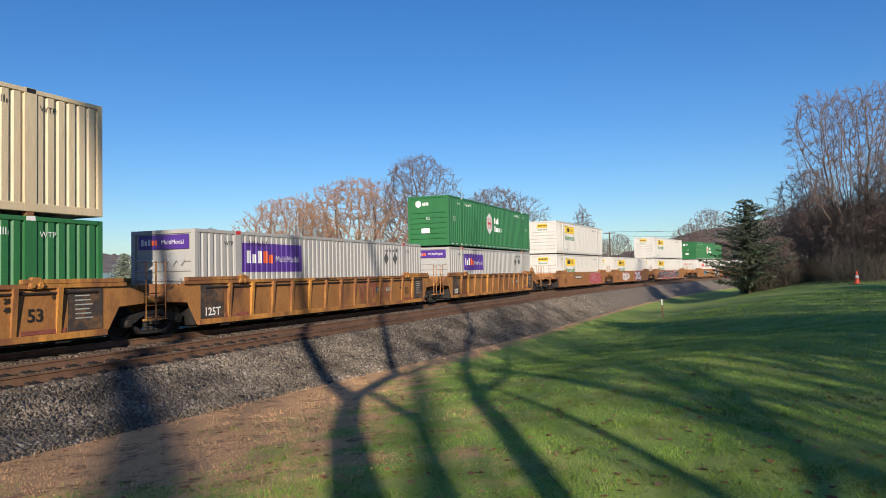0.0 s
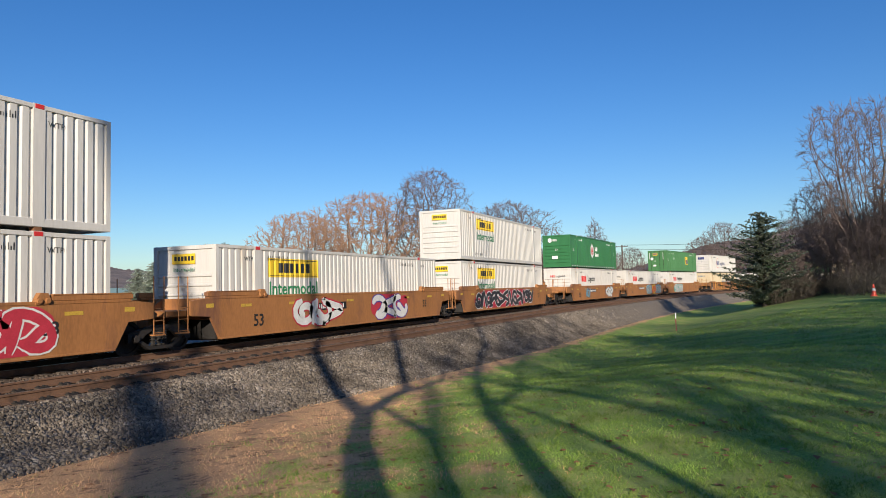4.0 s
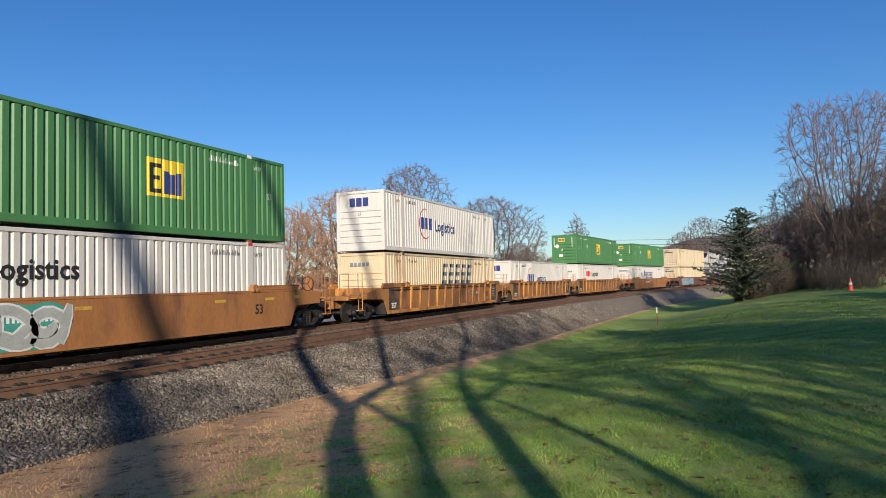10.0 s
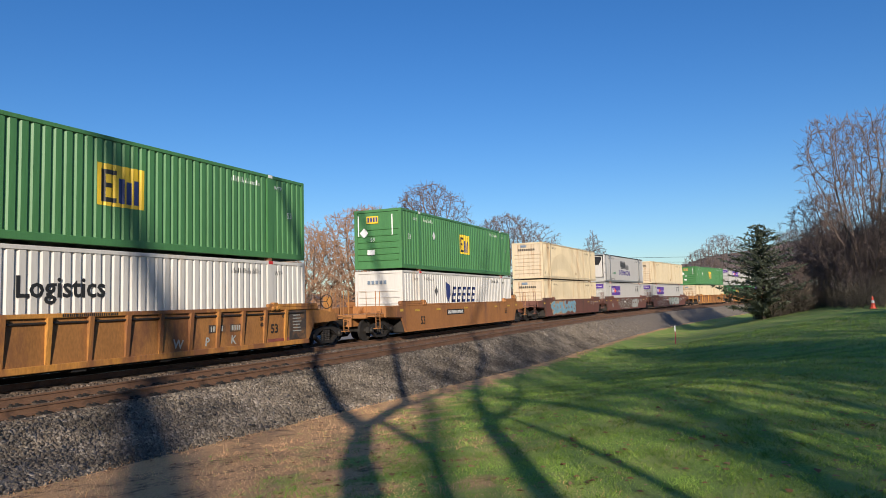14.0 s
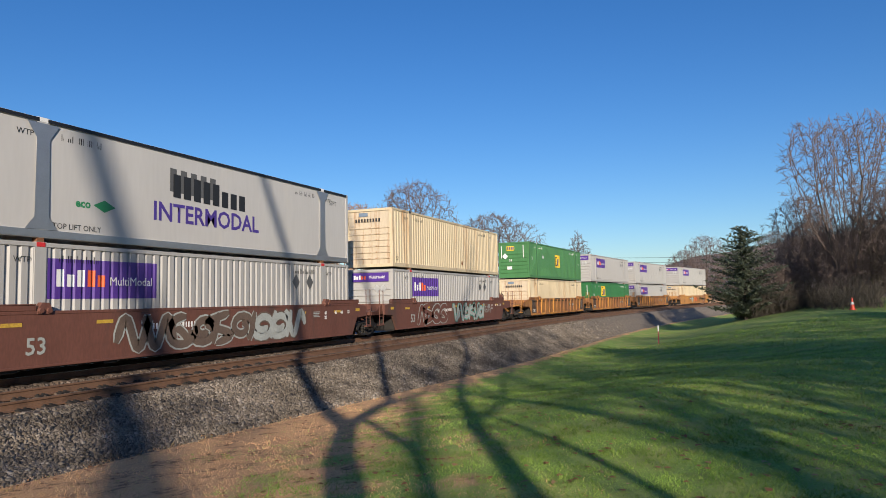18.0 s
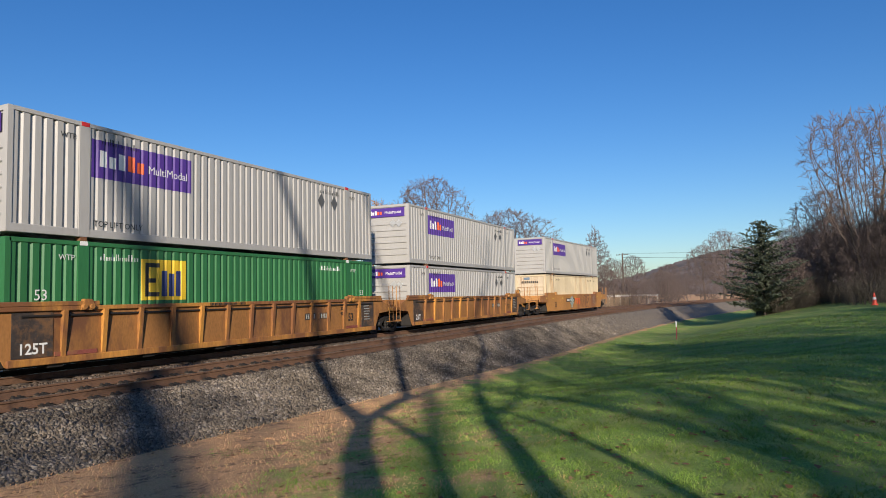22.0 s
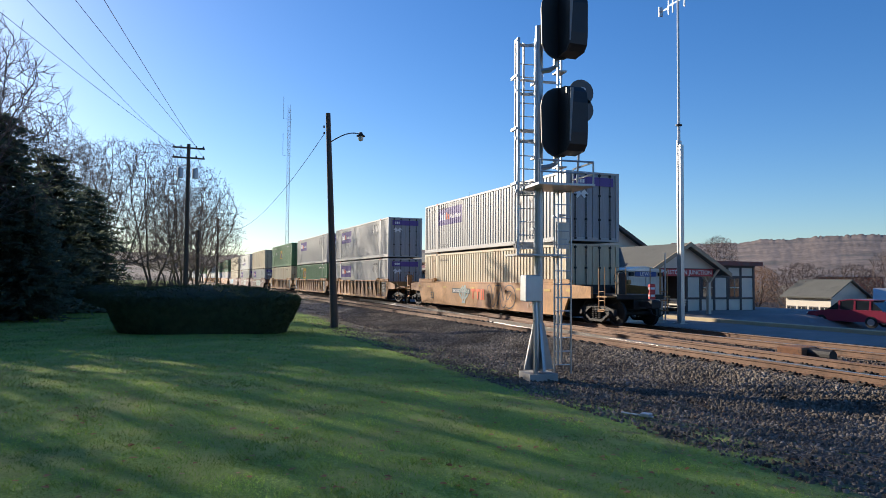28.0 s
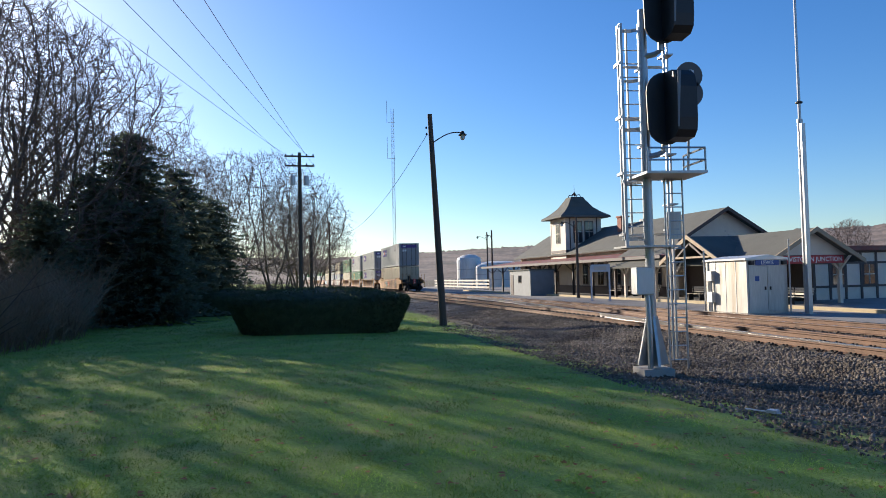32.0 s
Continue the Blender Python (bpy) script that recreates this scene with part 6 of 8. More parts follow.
def hedge(cx, cy, lx, ly, h, seed, label):
    """A clipped hedge: a rounded block covered with small leaf sprays."""
    r = random.Random(seed)
    z0 = height(cx, cy) - 0.05
    t = thing("hedge", label, "hedge", "hedges", m=pose(cx, cy, z0))
    g = Geo()
    n, prof = 40, ((0.84, 0.0), (0.91, 0.25), (0.98, 0.55), (1.0, 0.7), (0.96, 0.78), (0.6, 0.92), (0.02, 1.0))
    for u, w in prof:
        for k in range(n):
            a = 2 * math.pi * k / n
            e = 2 / 3.2
            c, s = math.cos(a), math.sin(a)
            g.v.append((lx * u * abs(c) ** e * (1 if c > 0 else -1), ly * u * abs(s) ** e * (1 if s > 0 else -1), h * w))
    for j in range(len(prof) - 1):
        for k in range(n):
            m = (k + 1) % n
            g.f.append((j * n + k, j * n + m, (j + 1) * n + m, (j + 1) * n + k))
    g.smooth = True
    part("body", g, "hedge", t)
    v, f = [], []
    for k in range(9000):
        j = r.randrange(len(prof) - 1)
        a, u = 2 * math.pi * r.random(), r.random()
        pu, pw = prof[j][0] + (prof[j + 1][0] - prof[j][0]) * u, prof[j][1] + (prof[j + 1][1] - prof[j][1]) * u
        if pu < r.random() * 0.6:
            continue
        e = 2 / 3.2
        c, s = math.cos(a), math.sin(a)
        p = Vector((lx * pu * abs(c) ** e * (1 if c > 0 else -1), ly * pu * abs(s) ** e * (1 if s > 0 else -1), h * pw))
        d = Vector((p.x / lx, p.y / ly, 0.4 + r.gauss(0, 0.5))).normalized()
        d = (d + Vector((r.gauss(0, 0.5), r.gauss(0, 0.5), r.gauss(0, 0.5)))).normalized()
        w = d.orthogonal().normalized() * 0.03
        i = len(v)
        v += [tuple(p - w), tuple(p + w), tuple(p + d * r.uniform(0.06, 0.13))]
        f.append((i, i + 1, i + 2))
    me = bpy.data.meshes.new("leaves")
    me.from_pydata(v, [], f)
    me.materials.append(M["hedge"])
    tagged(part("leaves", me, None, t), kind="stuff")
    return t


hedge(-29.3, 1.5, 2.6, 3.4, 1.75, 1, "dark clipped yew hedge on the lawn")
hedge(-46, -3.2, 2.2, 3.2, 1.6, 2, "dark clipped yew hedge at the end of the lawn")


# ---- hills and far things ----
def ridge():
    az = (-20, -8, -3.4, 1, 5, 8, 12, 20, 40, 50, 56, 62, 70, 100, 115, 125, 134, 141, 150, 160, 170, 176, 182, 190, 200, 240, 300, 340)
    el = (5, 4.5, 4.1, 3.3, 2.4, 1.6, 1.0, 0.8, 0.8, 2.3, 2.5, 3.1, 3.1, 3.6, 3.7, 3.5, 3.4, 2.9, 2.7, 2.6, 2.2, 1.9, 2.0, 3, 3, 3, 4, 5)
    g = Geo()
    r = random.Random(9)
    n, rows = 2700, 22
    for k in range(n):
        a = -20 + 360 * k / n
        top = 1000 * math.tan(radians(fit_interp(a, az, el) + 0.22 * noise.noise((a * 0.13, 1, 4)) + 0.1 * noise.noise((a * 0.5, 4, 1))))
        for j in range(rows):
            u = j / (rows - 1)
            d = 480 + 520 * u
            px, py = d * math.cos(radians(a)), d * math.sin(radians(a))
            z = -2 + top * (u ** 1.1) + (noise.noise((px * 0.012, py * 0.012, 2)) * 3.5 + noise.noise((px * 0.06, py * 0.06, 5)) * 1.3) * u * (1.2 - u) + noise.noise((px * 0.3, py * 0.3, 1)) * 1.1 * u
            if j == rows - 1:
                z += r.uniform(0, 3.6) * (0.55 + 0.6 * noise.noise((a * 1.5, 0.3, 8)))
            g.v.append((d * math.cos(radians(a)), d * math.sin(radians(a)), z))
    for k in range(n):
        m = (k + 1) % n
        for j in range(rows - 1):
            g.f.append((k * rows + j, m * rows + j, m * rows + j + 1, k * rows + j + 1))
    g.smooth = True
    solid("backdrop", g, "hill", "long wooded ridge, brown in late autumn", "hill", kind="structure")


ridge()


# ---- signals, poles and wires ----
def oval(w, h, n=20):
    """An upright outline with round ends."""
    r = w / 2
    pts = []
    for k in range(n):
        a = 2 * math.pi * k / n
        y, z = r * math.cos(a), r * math.sin(a)
        pts.append((y, z + (h / 2 - r) * (1 if z > 0 else -1)))
    return pts


def signal_head(mast_ob, z):
    """A black oval background with deep hoods over three lamps, on a bent pipe bracket. It looks along +x."""
    parent = new("signal_head")
    parent.parent, parent.empty_display_size = mast_ob, 0.2
    parent.matrix_basis = pose(0.0, 0.3, 0.0, 0, 0, 6)
    g = Geo().prism(oval(0.88, 1.55), 0.3, 0.33, "x")
    g.v = [(x, y, zz + z) for x, y, zz in g.v]
    b = part("background", g, "black", parent, "black oval background plate")
    part("case", Geo().box(0.08, -0.2, z - 0.55, 0.3, 0.2, z + 0.55, ch=0.04), "black", b)
    outline = [(0.33, -0.72), (0.7, -0.68), (0.82, -0.55), (0.85, -0.3), (0.85, 0.35), (0.8, 0.6), (0.65, 0.74), (0.33, 0.76)]
    part("side_hood", Geo().prism([(x, zz + z) for x, zz in outline], -0.02, 0.42), "black", b)
    # paler strip: sunlight along the hood's edge, put in as colour
    part("sunlit_hood_edge", Geo().prism([(-0.04, z - 0.5), (-0.015, z - 0.5), (0.06, z + 0.66), (-0.02, z + 0.66)], 0.855, 0.87, "x"), "dullgrey", b, "pale strip for the sunlit hood edge")
    part("bracket", Geo().pipe([(0.0, -0.3, z - 0.98), (0.1, -0.1, z - 0.95), (0.18, 0, z - 0.88), (0.2, 0, z - 0.5)], 0.06, 8), "galv", parent)


def signal_mast(label):
    t = thing("signal_mast", label, "railway signal", "signals")
    part("footing", Geo().prism([(-0.33, -0.33), (0.33, -0.33), (0.33, 0.33), (-0.33, 0.33)], -0.25, 0.16, "z"), "concrete", t)
    g = Geo().prism([(-0.34, 0.22), (0.34, 0.22), (0.12, 1.25), (-0.12, 1.25)], -0.03, 0.03)
    g.prism([(-0.34, 0.22), (0.34, 0.22), (0.12, 1.25), (-0.12, 1.25)], -0.03, 0.03, "x")
    part("base_flare", g, "galv", t)
    part("pole", Geo().tube((0, 0, 0.2), (0, 0, 7.9), 0.1, 0.09, 14), "galv", t)
    part("conduit", Geo().pipe([(0.2, -0.14, 0.0), (0.19, -0.13, 0.9), (0.1, -0.13, 1.8)], 0.06, 8), "galv", t)
    part("junction_box", Geo().box(-0.02, -0.42, 1.72, 0.3, -0.05, 2.3, ch=0.02), "alu", t)
    for z in (5.66, 7.84):
        signal_head(t, z)
    # climbing ladder on the track side, offset above
    l = part("ladder", joined(Geo().tube((-0.1, 0.42, 0.1), (-0.1, 0.42, 4.3), 0.022, n=6), Geo().tube((-0.1, 0.82, 0.1), (-0.1, 0.82, 4.3), 0.022, n=6)), "galv", t)
    for k in range(14):
        part("rung", Geo().tube((-0.1, 0.42, 0.3 + k * 0.3), (-0.1, 0.82, 0.3 + k * 0.3), 0.014, n=5), "galv", l)
    part("climb_guard", Geo().box(-0.13, 0.46, 2.9, -0.115, 0.78, 3.5), "cabin", l)
    u = part("upper_ladder", joined(Geo().box(-0.3, -0.42, 2.75, -0.24, -0.36, 7.7), Geo().box(-0.3, 0.0, 2.75, -0.24, 0.06, 7.7)), "galv", t)
    for k in range(15):
        part("rung", Geo().tube((-0.27, -0.39, 2.9 + k * 0.3), (-0.27, 0.03, 2.9 + k * 0.3), 0.014, n=5), "galv", u)
    for z in (2.95, 4.2, 5.4, 6.5, 7.65):
        hoop = []
        for k in range(9):
            a = math.pi / 2 + math.pi * k / 8
            hoop.append((-0.27 + 0.34 * math.cos(a), -0.14 + 0.3 * math.sin(a), z))
        g = Geo()
        for p, q in zip(hoop, hoop[1:]):
            d = Vector(q) - Vector(p)
            g.quad((*p[:2], z - 0.04), (*q[:2], z - 0.04), (*q[:2], z + 0.04), (*p[:2], z + 0.04))
        part("cage_hoop", g, "galv", u)
    for k in range(3):
        a = math.pi / 2 + math.pi * (k + 0.5) / 3
        x, y = -0.27 + 0.34 * math.cos(a), -0.14 + 0.3 * math.sin(a)
        part("cage_bar", Geo().box(x - 0.02, y - 0.02, 2.9, x + 0.02, y + 0.02, 7.7), "galv", u)
    for z in (3.3, 4.9, 6.6):
        part("stay", Geo().box(-0.26, -0.1, z, 0.0, -0.04, z + 0.05), "galv", u)
    w = part("guide_rail", joined(*[Geo().box(x - 0.025, y - 0.02, 0.3, x + 0.025, y + 0.02, 7.7) for x, y in ((-0.1, 0.5), (-0.42, 0.72))]), "galv", t)
    for k in range(9):
        part("tie", Geo().box(-0.43, 0.5, 3.1 + k * 0.55, -0.09, 0.72, 3.13 + k * 0.55), "galv", w)
    for z in (3.0, 4.35, 5.6, 6.8):
        part("cage_band", joined(Geo().box(-0.62, -0.45, z, -0.6, 0.72, z + 0.06), Geo().box(-0.62, -0.45, z, -0.27, -0.43, z + 0.06)), "galv", w)
    p = part("platform", Geo().box(-0.4, -0.3, 4.22, 0.75, 1.0, 4.27), "galv", t)
    for pts in (((0.72, -0.27), (0.72, 0.97)), ((0.72, 0.97), (-0.3, 0.97))):
        for z in (4.5, 4.75):
            part("rail", Geo().tube((*pts[0], z), (*pts[1], z), 0.022, n=6), "galv", p)
    for x, y in ((0.72, -0.27), (0.72, 0.97), (-0.3, 0.97)):
        part("post", Geo().tube((x, y, 4.25), (x, y, 4.75), 0.022, n=6), "galv", p)
    part("lower_step", Geo().box(-0.55, -0.6, 2.72, 0.25, 0.6, 2.76), "galv", t)
    d = part("marker_plate", joined(*[Geo().lathe([(0.3, 0), (0.3, 0.03)], 20, Matrix.Translation((0.1, 0.97, z)) @ Matrix.Rotation(math.pi / 2, 4, "Y")) for z in (6.43, 6.04)]), "dgrey", t, "grey round marker plate")
    part("lettering", text_mesh("C", 0.3, "dwhite", 0.01), None, d, "", pose(0.14, 0.97, 6.43, 90, 0, 90))
    part("strut", Geo().tube((0.05, 0.9, 4.3), (0.08, 0.97, 5.8), 0.03, n=6), "galv", t)
    return t


mast = signal_mast("galvanised signal mast with two black oval heads and a caged ladder")
mast.matrix_basis = pose(-15.18, 7.67, height(-15.18, 7.67), 0, 0, -8)
m2 = copy_thing(mast, pose(-14.37, 25.75, -0.32, 0, 0, 18))


def relay_house():
    t = thing("relay_house", "pale aluminium relay house with a blue name board", "equipment cabin", m=pose(-31.6, 20.15, -0.32))
    part("slab", Geo().box(-0.15, -0.15, -0.1, 3.15, 2.25, 0.06), "concrete", t)
    b = part("body", Geo().box(0, 0, 0.06, 3.0, 2.1, 2.45, ch=0.02), "cabin", t)
    part("roof", Geo().prism([(-0.1, 2.45), (2.2, 2.45), (2.2, 2.52), (1.05, 2.68), (-0.1, 2.52)], -0.08, 3.08, "x"), "alu", t)
    for k in range(3):
        part("seam", Geo().box(0.72 + k * 0.75, -0.012, 0.1, 0.76 + k * 0.75, 0.0, 2.42), "alu", b)
    for y in (0.1, 1.06):
        d = part("door", Geo().box(3.0, y, 0.16, 3.03, y + 0.92, 2.15, ch=0.008), "cabin", t)
        part("handle", Geo().box(3.03, y + (0.78 if y < 1 else 0.08), 1.1, 3.07, y + (0.84 if y < 1 else 0.14), 1.25), "black", d)
    part("notice", Geo().box(3.03, 0.4, 1.5, 3.036, 0.62, 1.72), "signblue", t, "small blue notice")
    n = part("name_board", Geo().box(3.02, 0.45, 2.2, 3.05, 1.65, 2.43), "signblue", t, "blue name board")
    part("lettering", text_mesh("LEWIS", 0.24, "dwhite", 0.004), None, n, "", pose(3.054, 1.05, 2.315, 90, 0, 90))
    for x, z in ((0.5, 1.75), (0.5, 0.75)):
        part("meter_box", Geo().box(x - 0.2, -0.2, z - 0.25, x + 0.2, 0.0, z + 0.25, ch=0.015), "alu", t)
    part("conduit", Geo().tube((0.5, -0.08, 0.0), (0.5, -0.08, 1.5), 0.05, n=8), "galv", t)
    part("conduit", Geo().tube((0.02, -0.1, 0.0), (0.02, -0.1, 3.0), 0.04, n=8), "galv", t)
    part("conduit", Geo().tube((3.1, 2.15, 0.0), (3.1, 2.15, 3.35), 0.035, n=8), "galv", t)
    for y in (0.2, 1.9):
        part("flood_lamp", Geo().box(3.0, y - 0.1, 2.22, 3.16, y + 0.1, 2.4, ch=0.02), "black", t)
    return t


relay_house()


def antenna_pole():
    t = thing("antenna_pole", "tall galvanised radio pole with dipole antennas", "antenna pole", m=pose(-27.6, 22.4, -0.32))
    part("pole", Geo().tube((0, 0, 0), (0, 0, 8.6), 0.13, 0.12, 14), "galv", t)
    part("cable_tray", Geo().box(0.1, -0.1, 0.0, 0.2, 0.1, 8.4), "galv", t)
    part("mast", Geo().tube((0, 0, 8.6), (0, 0, 15.6), 0.07, 0.055, 10), "galv", t)
    part("base_plate", Geo().box(-0.25, -0.25, 0, 0.25, 0.25, 0.05), "galv", t)
    part("clamp", Geo().lathe([(0.1, 9.3), (0.15, 9.32), (0.15, 9.38), (0.1, 9.4)], 12), "black", t)
    for z in (15.3, 16.2):
        part("arm", Geo().box(-0.7, -0.02, z, 0.5, 0.02, z + 0.04), "galv", t)
    for x in (-0.65, -0.35, 0.45):
        part("dipole", Geo().tube((x, 0, 14.9), (x, 0, 16.6), 0.035, n=6), "galv", t)
    part("dipole", Geo().tube((0, 0, 15.4), (0, 0, 16.9), 0.05, n=6), "galv", t)
    for z in (15.0, 16.3):
        part("reflector", Geo().box(-1.25, -0.12, z, -1.2, 0.12, z + 0.45), "galv", t)
        part("arm", Geo().box(-1.25, -0.02, z + 0.2, -0.6, 0.02, z + 0.24), "galv", t)


antenna_pole()


def lamp_post(x, y, h, lean, arm, label, sgn=1.0, r=0.17):
    """A leaning wooden pole with a curved arm and a small open lamp."""
    z = height(x, y)
    t = thing("lamp_post", label, "street lamp", "lamp posts", m=pose(x, y, z))
    top = Vector((lean[0], lean[1], h))
    part("pole", Geo().tube((0, 0, -0.2), top, r, r * 0.62, 12), "pole", t)
    s = top * 0.86
    a = []
    for k in range(9):
        u = k / 8
        a.append(s + Vector((0, sgn * arm * u, 0.55 * math.sin(u * 1.9))))
    part("arm", Geo().pipe(a, 0.028, 6), "darksteel", t)
    e = a[-1]
    l = part("lamp_head", Geo().lathe([(0.02, 0.1), (0.07, 0.08), (0.1, 0.0), (0.2, -0.08), (0.19, -0.1)], 14, Matrix.Translation(e)), "darksteel", t)
    part("globe", Geo().lathe([(0.1, -0.09), (0.13, -0.18), (0.1, -0.28), (0.03, -0.32)], 12, Matrix.Translation(e)), "lampglass", l)
    for k in (0, 1):
        part("insulator", Geo().lathe([(0.03, 0), (0.05, 0.04), (0.03, 0.1)], 8, Matrix.Translation(top * (0.9 + 0.03 * k) + Vector((0.0, -0.2, 0)))), "glass", t)
    return t


lamp_post(-31.9, 7.05, 9.5, (-0.05, -0.42, 0), 1.45, "leaning dark wooden pole with a curved lamp arm")
lamp_post(-91, 6.3, 9.6, (0, 0.05, 0), 1.2, "wooden lamp pole beside the far end of the track", r=0.16)
lamp_post(-55.4, 24.2, 6.9, (0.0, 0.0, 0), 1.3, "dark wooden lamp pole on the platform", -1.0, 0.14)
lamp_post(-103, 31.0, 8.9, (0, 0, 0), 1.5, "wooden lamp pole near the tanks", -1.0, 0.15)
lamp_post(-99, 30.5, 8.9, (0, 0, 0), 0.6, "dark pole near the tanks", -1.0, 0.16)


def utility_pole(x, y, h, label, cans=True, arms=2):
    z = height(x, y)
    t = thing("utility_pole", label, "utility pole", "utility poles", m=pose(x, y, z))
    part("pole", Geo().tube((0, 0, -0.2), (0, 0, h), 0.19, 0.13, 12), "pole", t)
    for k in range(arms):
        c = part("crossarm", Geo().box(-0.06, -1.15, h - 0.35 - k * 0.75, 0.06, 1.15, h - 0.23 - k * 0.75), "pole", t)
        for yy in (-1.05, -0.55, 0.55, 1.05):
            part("insulator", Geo().lathe([(0.03, 0), (0.06, 0.05), (0.03, 0.14)], 8, Matrix.Translation((0, yy, h - 0.23 - k * 0.75))), "glass", c)
    if cans:
        for yy in (-0.55, 0.5):
            part("transformer", Geo().lathe([(0.05, 0.0), (0.23, 0.03), (0.23, 0.72), (0.2, 0.78), (0.05, 0.8)], 14, Matrix.Translation((0, yy, h - 2.6))), "galv", t)
    return t


utility_pole(-57, 1.65, 12.1, "weathered wooden utility pole with two crossarms and transformers")
utility_pole(16, -13.2, 12.1, "weathered wooden utility pole on the lawn", False)
utility_pole(68, 55.0, 10.0, "far wooden utility pole", False, 1).matrix_basis = pose(68 * 1.0, 99.5, -0.8, 0, 0, 30)
utility_pole(138, 23.2, 10.2, "far wooden utility pole by the road", False, 1)
solid("pole_stub", Geo().tube((-78, 3.4, -0.6), (-78, 3.4, 6.6), 0.2, 0.18, 10), "pole", "short bare wooden pole beside the track", "pole")


def wire(p, q, sag, label="thin black overhead wire", r=0.014):
    p, q = Vector(p), Vector(q)
    pts = [p.lerp(q, k / 16) - Vector((0, 0, sag * 4 * (k / 16) * (1 - k / 16))) for k in range(17)]
    d = (q - p).normalized()
    g = Geo().sweep([(v.x, v.y, v.z, math.atan2(d.y, d.x)) for v in pts], ((-r, 0), (0, -r), (r, 0), (0, r)))
    return solid("overhead_wire", g, "black", label, "wire", "overhead wires")


ZT = height(-57, 1.65) + 11.9
for y0, y1, drop in ((-1.05, -16.6, 0.0), (-0.55, -12.4, 0.75), (0.55, -11.0, 0.0), (1.05, -8.6, 0.75)):
    wire((-57, 1.65 + y0, ZT - drop), (16, y1, height(12, -13.2) + 11.9), 0.6)
wire((-31.95, 6.5, 8.1), (-91, 6.3, 8.3), 2.2, "sagging lamp wire between two poles")
wire((138, 23.2, 9.2), (260, -60, 16), 1.0, r=0.03)
wire((138, 23.2, 8.4), (260, -60, 13), 1.0, r=0.03)
wire((68, 99.5, 8.6), (-60, 140, 12), 1.0, r=0.03)


def lattice_tower():
    t = thing("radio_tower", "slender galvanised lattice radio tower", "radio tower", m=pose(-218, 36, -0.3))
    c = [Vector((0.55 * math.cos(a), 0.55 * math.sin(a), 0)) for a in (0.3, 2.4, 4.5)]
    for p in c:
        part("leg", Geo().tube(p, p + Vector((0, 0, 56)), 0.06, 0.05, 5), "galv", t)
    g = Geo()
    for k in range(46):
        for i in range(3):
            g.tube(c[i] + Vector((0, 0, k * 1.2)), c[(i + 1) % 3] + Vector((0, 0, k * 1.2 + 1.2)), 0.03, n=3, caps=False)
            g.tube(c[i] + Vector((0, 0, k * 1.2)), c[(i + 1) % 3] + Vector((0, 0, k * 1.2)), 0.025, n=3, caps=False)
    tagged(part("bracing", g, "galv", t), kind="stuff")
    for z in (40.0, 51.5):
        part("antenna", Geo().pipe([(0, 0.6, z), (0, -1.9, z), (0, -1.9, z + 7)], 0.07, 5), "galv", t)


lattice_tower()


def traffic_cone(x, y):
    t = thing("traffic_cone", "orange red traffic cone with a white band", "traffic cone", m=pose(x, y, height(x, y)))
    part("base", Geo().box(-0.2, -0.2, 0, 0.2, 0.2, 0.035, ch=0.01), "conered", t)
    part("cone", Geo().lathe([(0.15, 0.03), (0.035, 0.74), (0.03, 0.75)], 16), "conered", t)
    part("band", Geo().lathe([(0.105, 0.34), (0.078, 0.5)], 16), "dwhite", t, "white reflective band")


traffic_cone(49.6, -6.7)
st = thing("marker_stake", "thin wooden marker stake with a white top", "stake", m=pose(44.8, 4.45, height(44.8, 4.45)))
part("stick", Geo().box(-0.025, -0.025, -0.1, 0.025, 0.025, 0.75), "carred", st)
part("cap", Geo().box(-0.03, -0.03, 0.75, 0.03, 0.03, 1.1), "dwhite", st)

# loose timber and a fallen sign beside the ballast
solid("plank", Geo().box(-0.55, -0.07, 0, 0.55, 0.07, 0.06, ch=0.01), "dullgrey", "weathered plank lying on the stones", "plank", m=pose(-6.7, 8.3, height(-6.7, 8.3) + 0.06, 0, 0, -24))
tr = thing("fallen_marker", "white metal marker lying on the ground", "debris", m=pose(-10.9, 7.0, height(-10.9, 7.0) + 0.03, 0, 0, 25) @ Matrix.Scale(0.55, 4))
part("blade", Geo().box(-0.5, -0.03, 0, 0.5, 0.03, 0.03), "dwhite", tr)
part("block", Geo().box(0.15, -0.12, 0.0, 0.42, 0.12, 0.09, ch=0.01), "alu", tr)


# the turnout between the two tracks
def turnout():
    line = thing("crossover_track", "diverging rails of a turnout between two tracks", "railway track", "tracks", "structure")
    for side in (-0.754, 0.754):
        pts = []
        for k in range(41):
            u = k / 40
            s = -7 - 52 * u
            pts.append((s, FAR_Y + NEAR_OFF * (1 - smooth(u)) + side, 0.006, math.atan2(-NEAR_OFF * 6 * u * (1 - u), -52)))
        part("rail", Geo().sweep([(x, y, z, a + math.pi) for x, y, z, a in pts], RAIL), "railtop" if side < 0 else "rail", line)
    return line


turnout()
sm = thing("switch_machine", "rusty switch machine bolted beside the track", "switch machine", m=pose(-14.2, 14.35, -0.2))
part("case", Geo().box(-0.35, -0.3, 0.0, 0.35, 0.3, 0.3, ch=0.04), "rust", sm)
part("motor", Geo().tube((0.35, 0, 0.16), (0.95, 0, 0.16), 0.13, n=12), "darksteel", sm)
part("rod", Geo().tube((0, -0.3, 0.08), (0, -2.2, 0.05), 0.025, n=6), "railtop", sm)


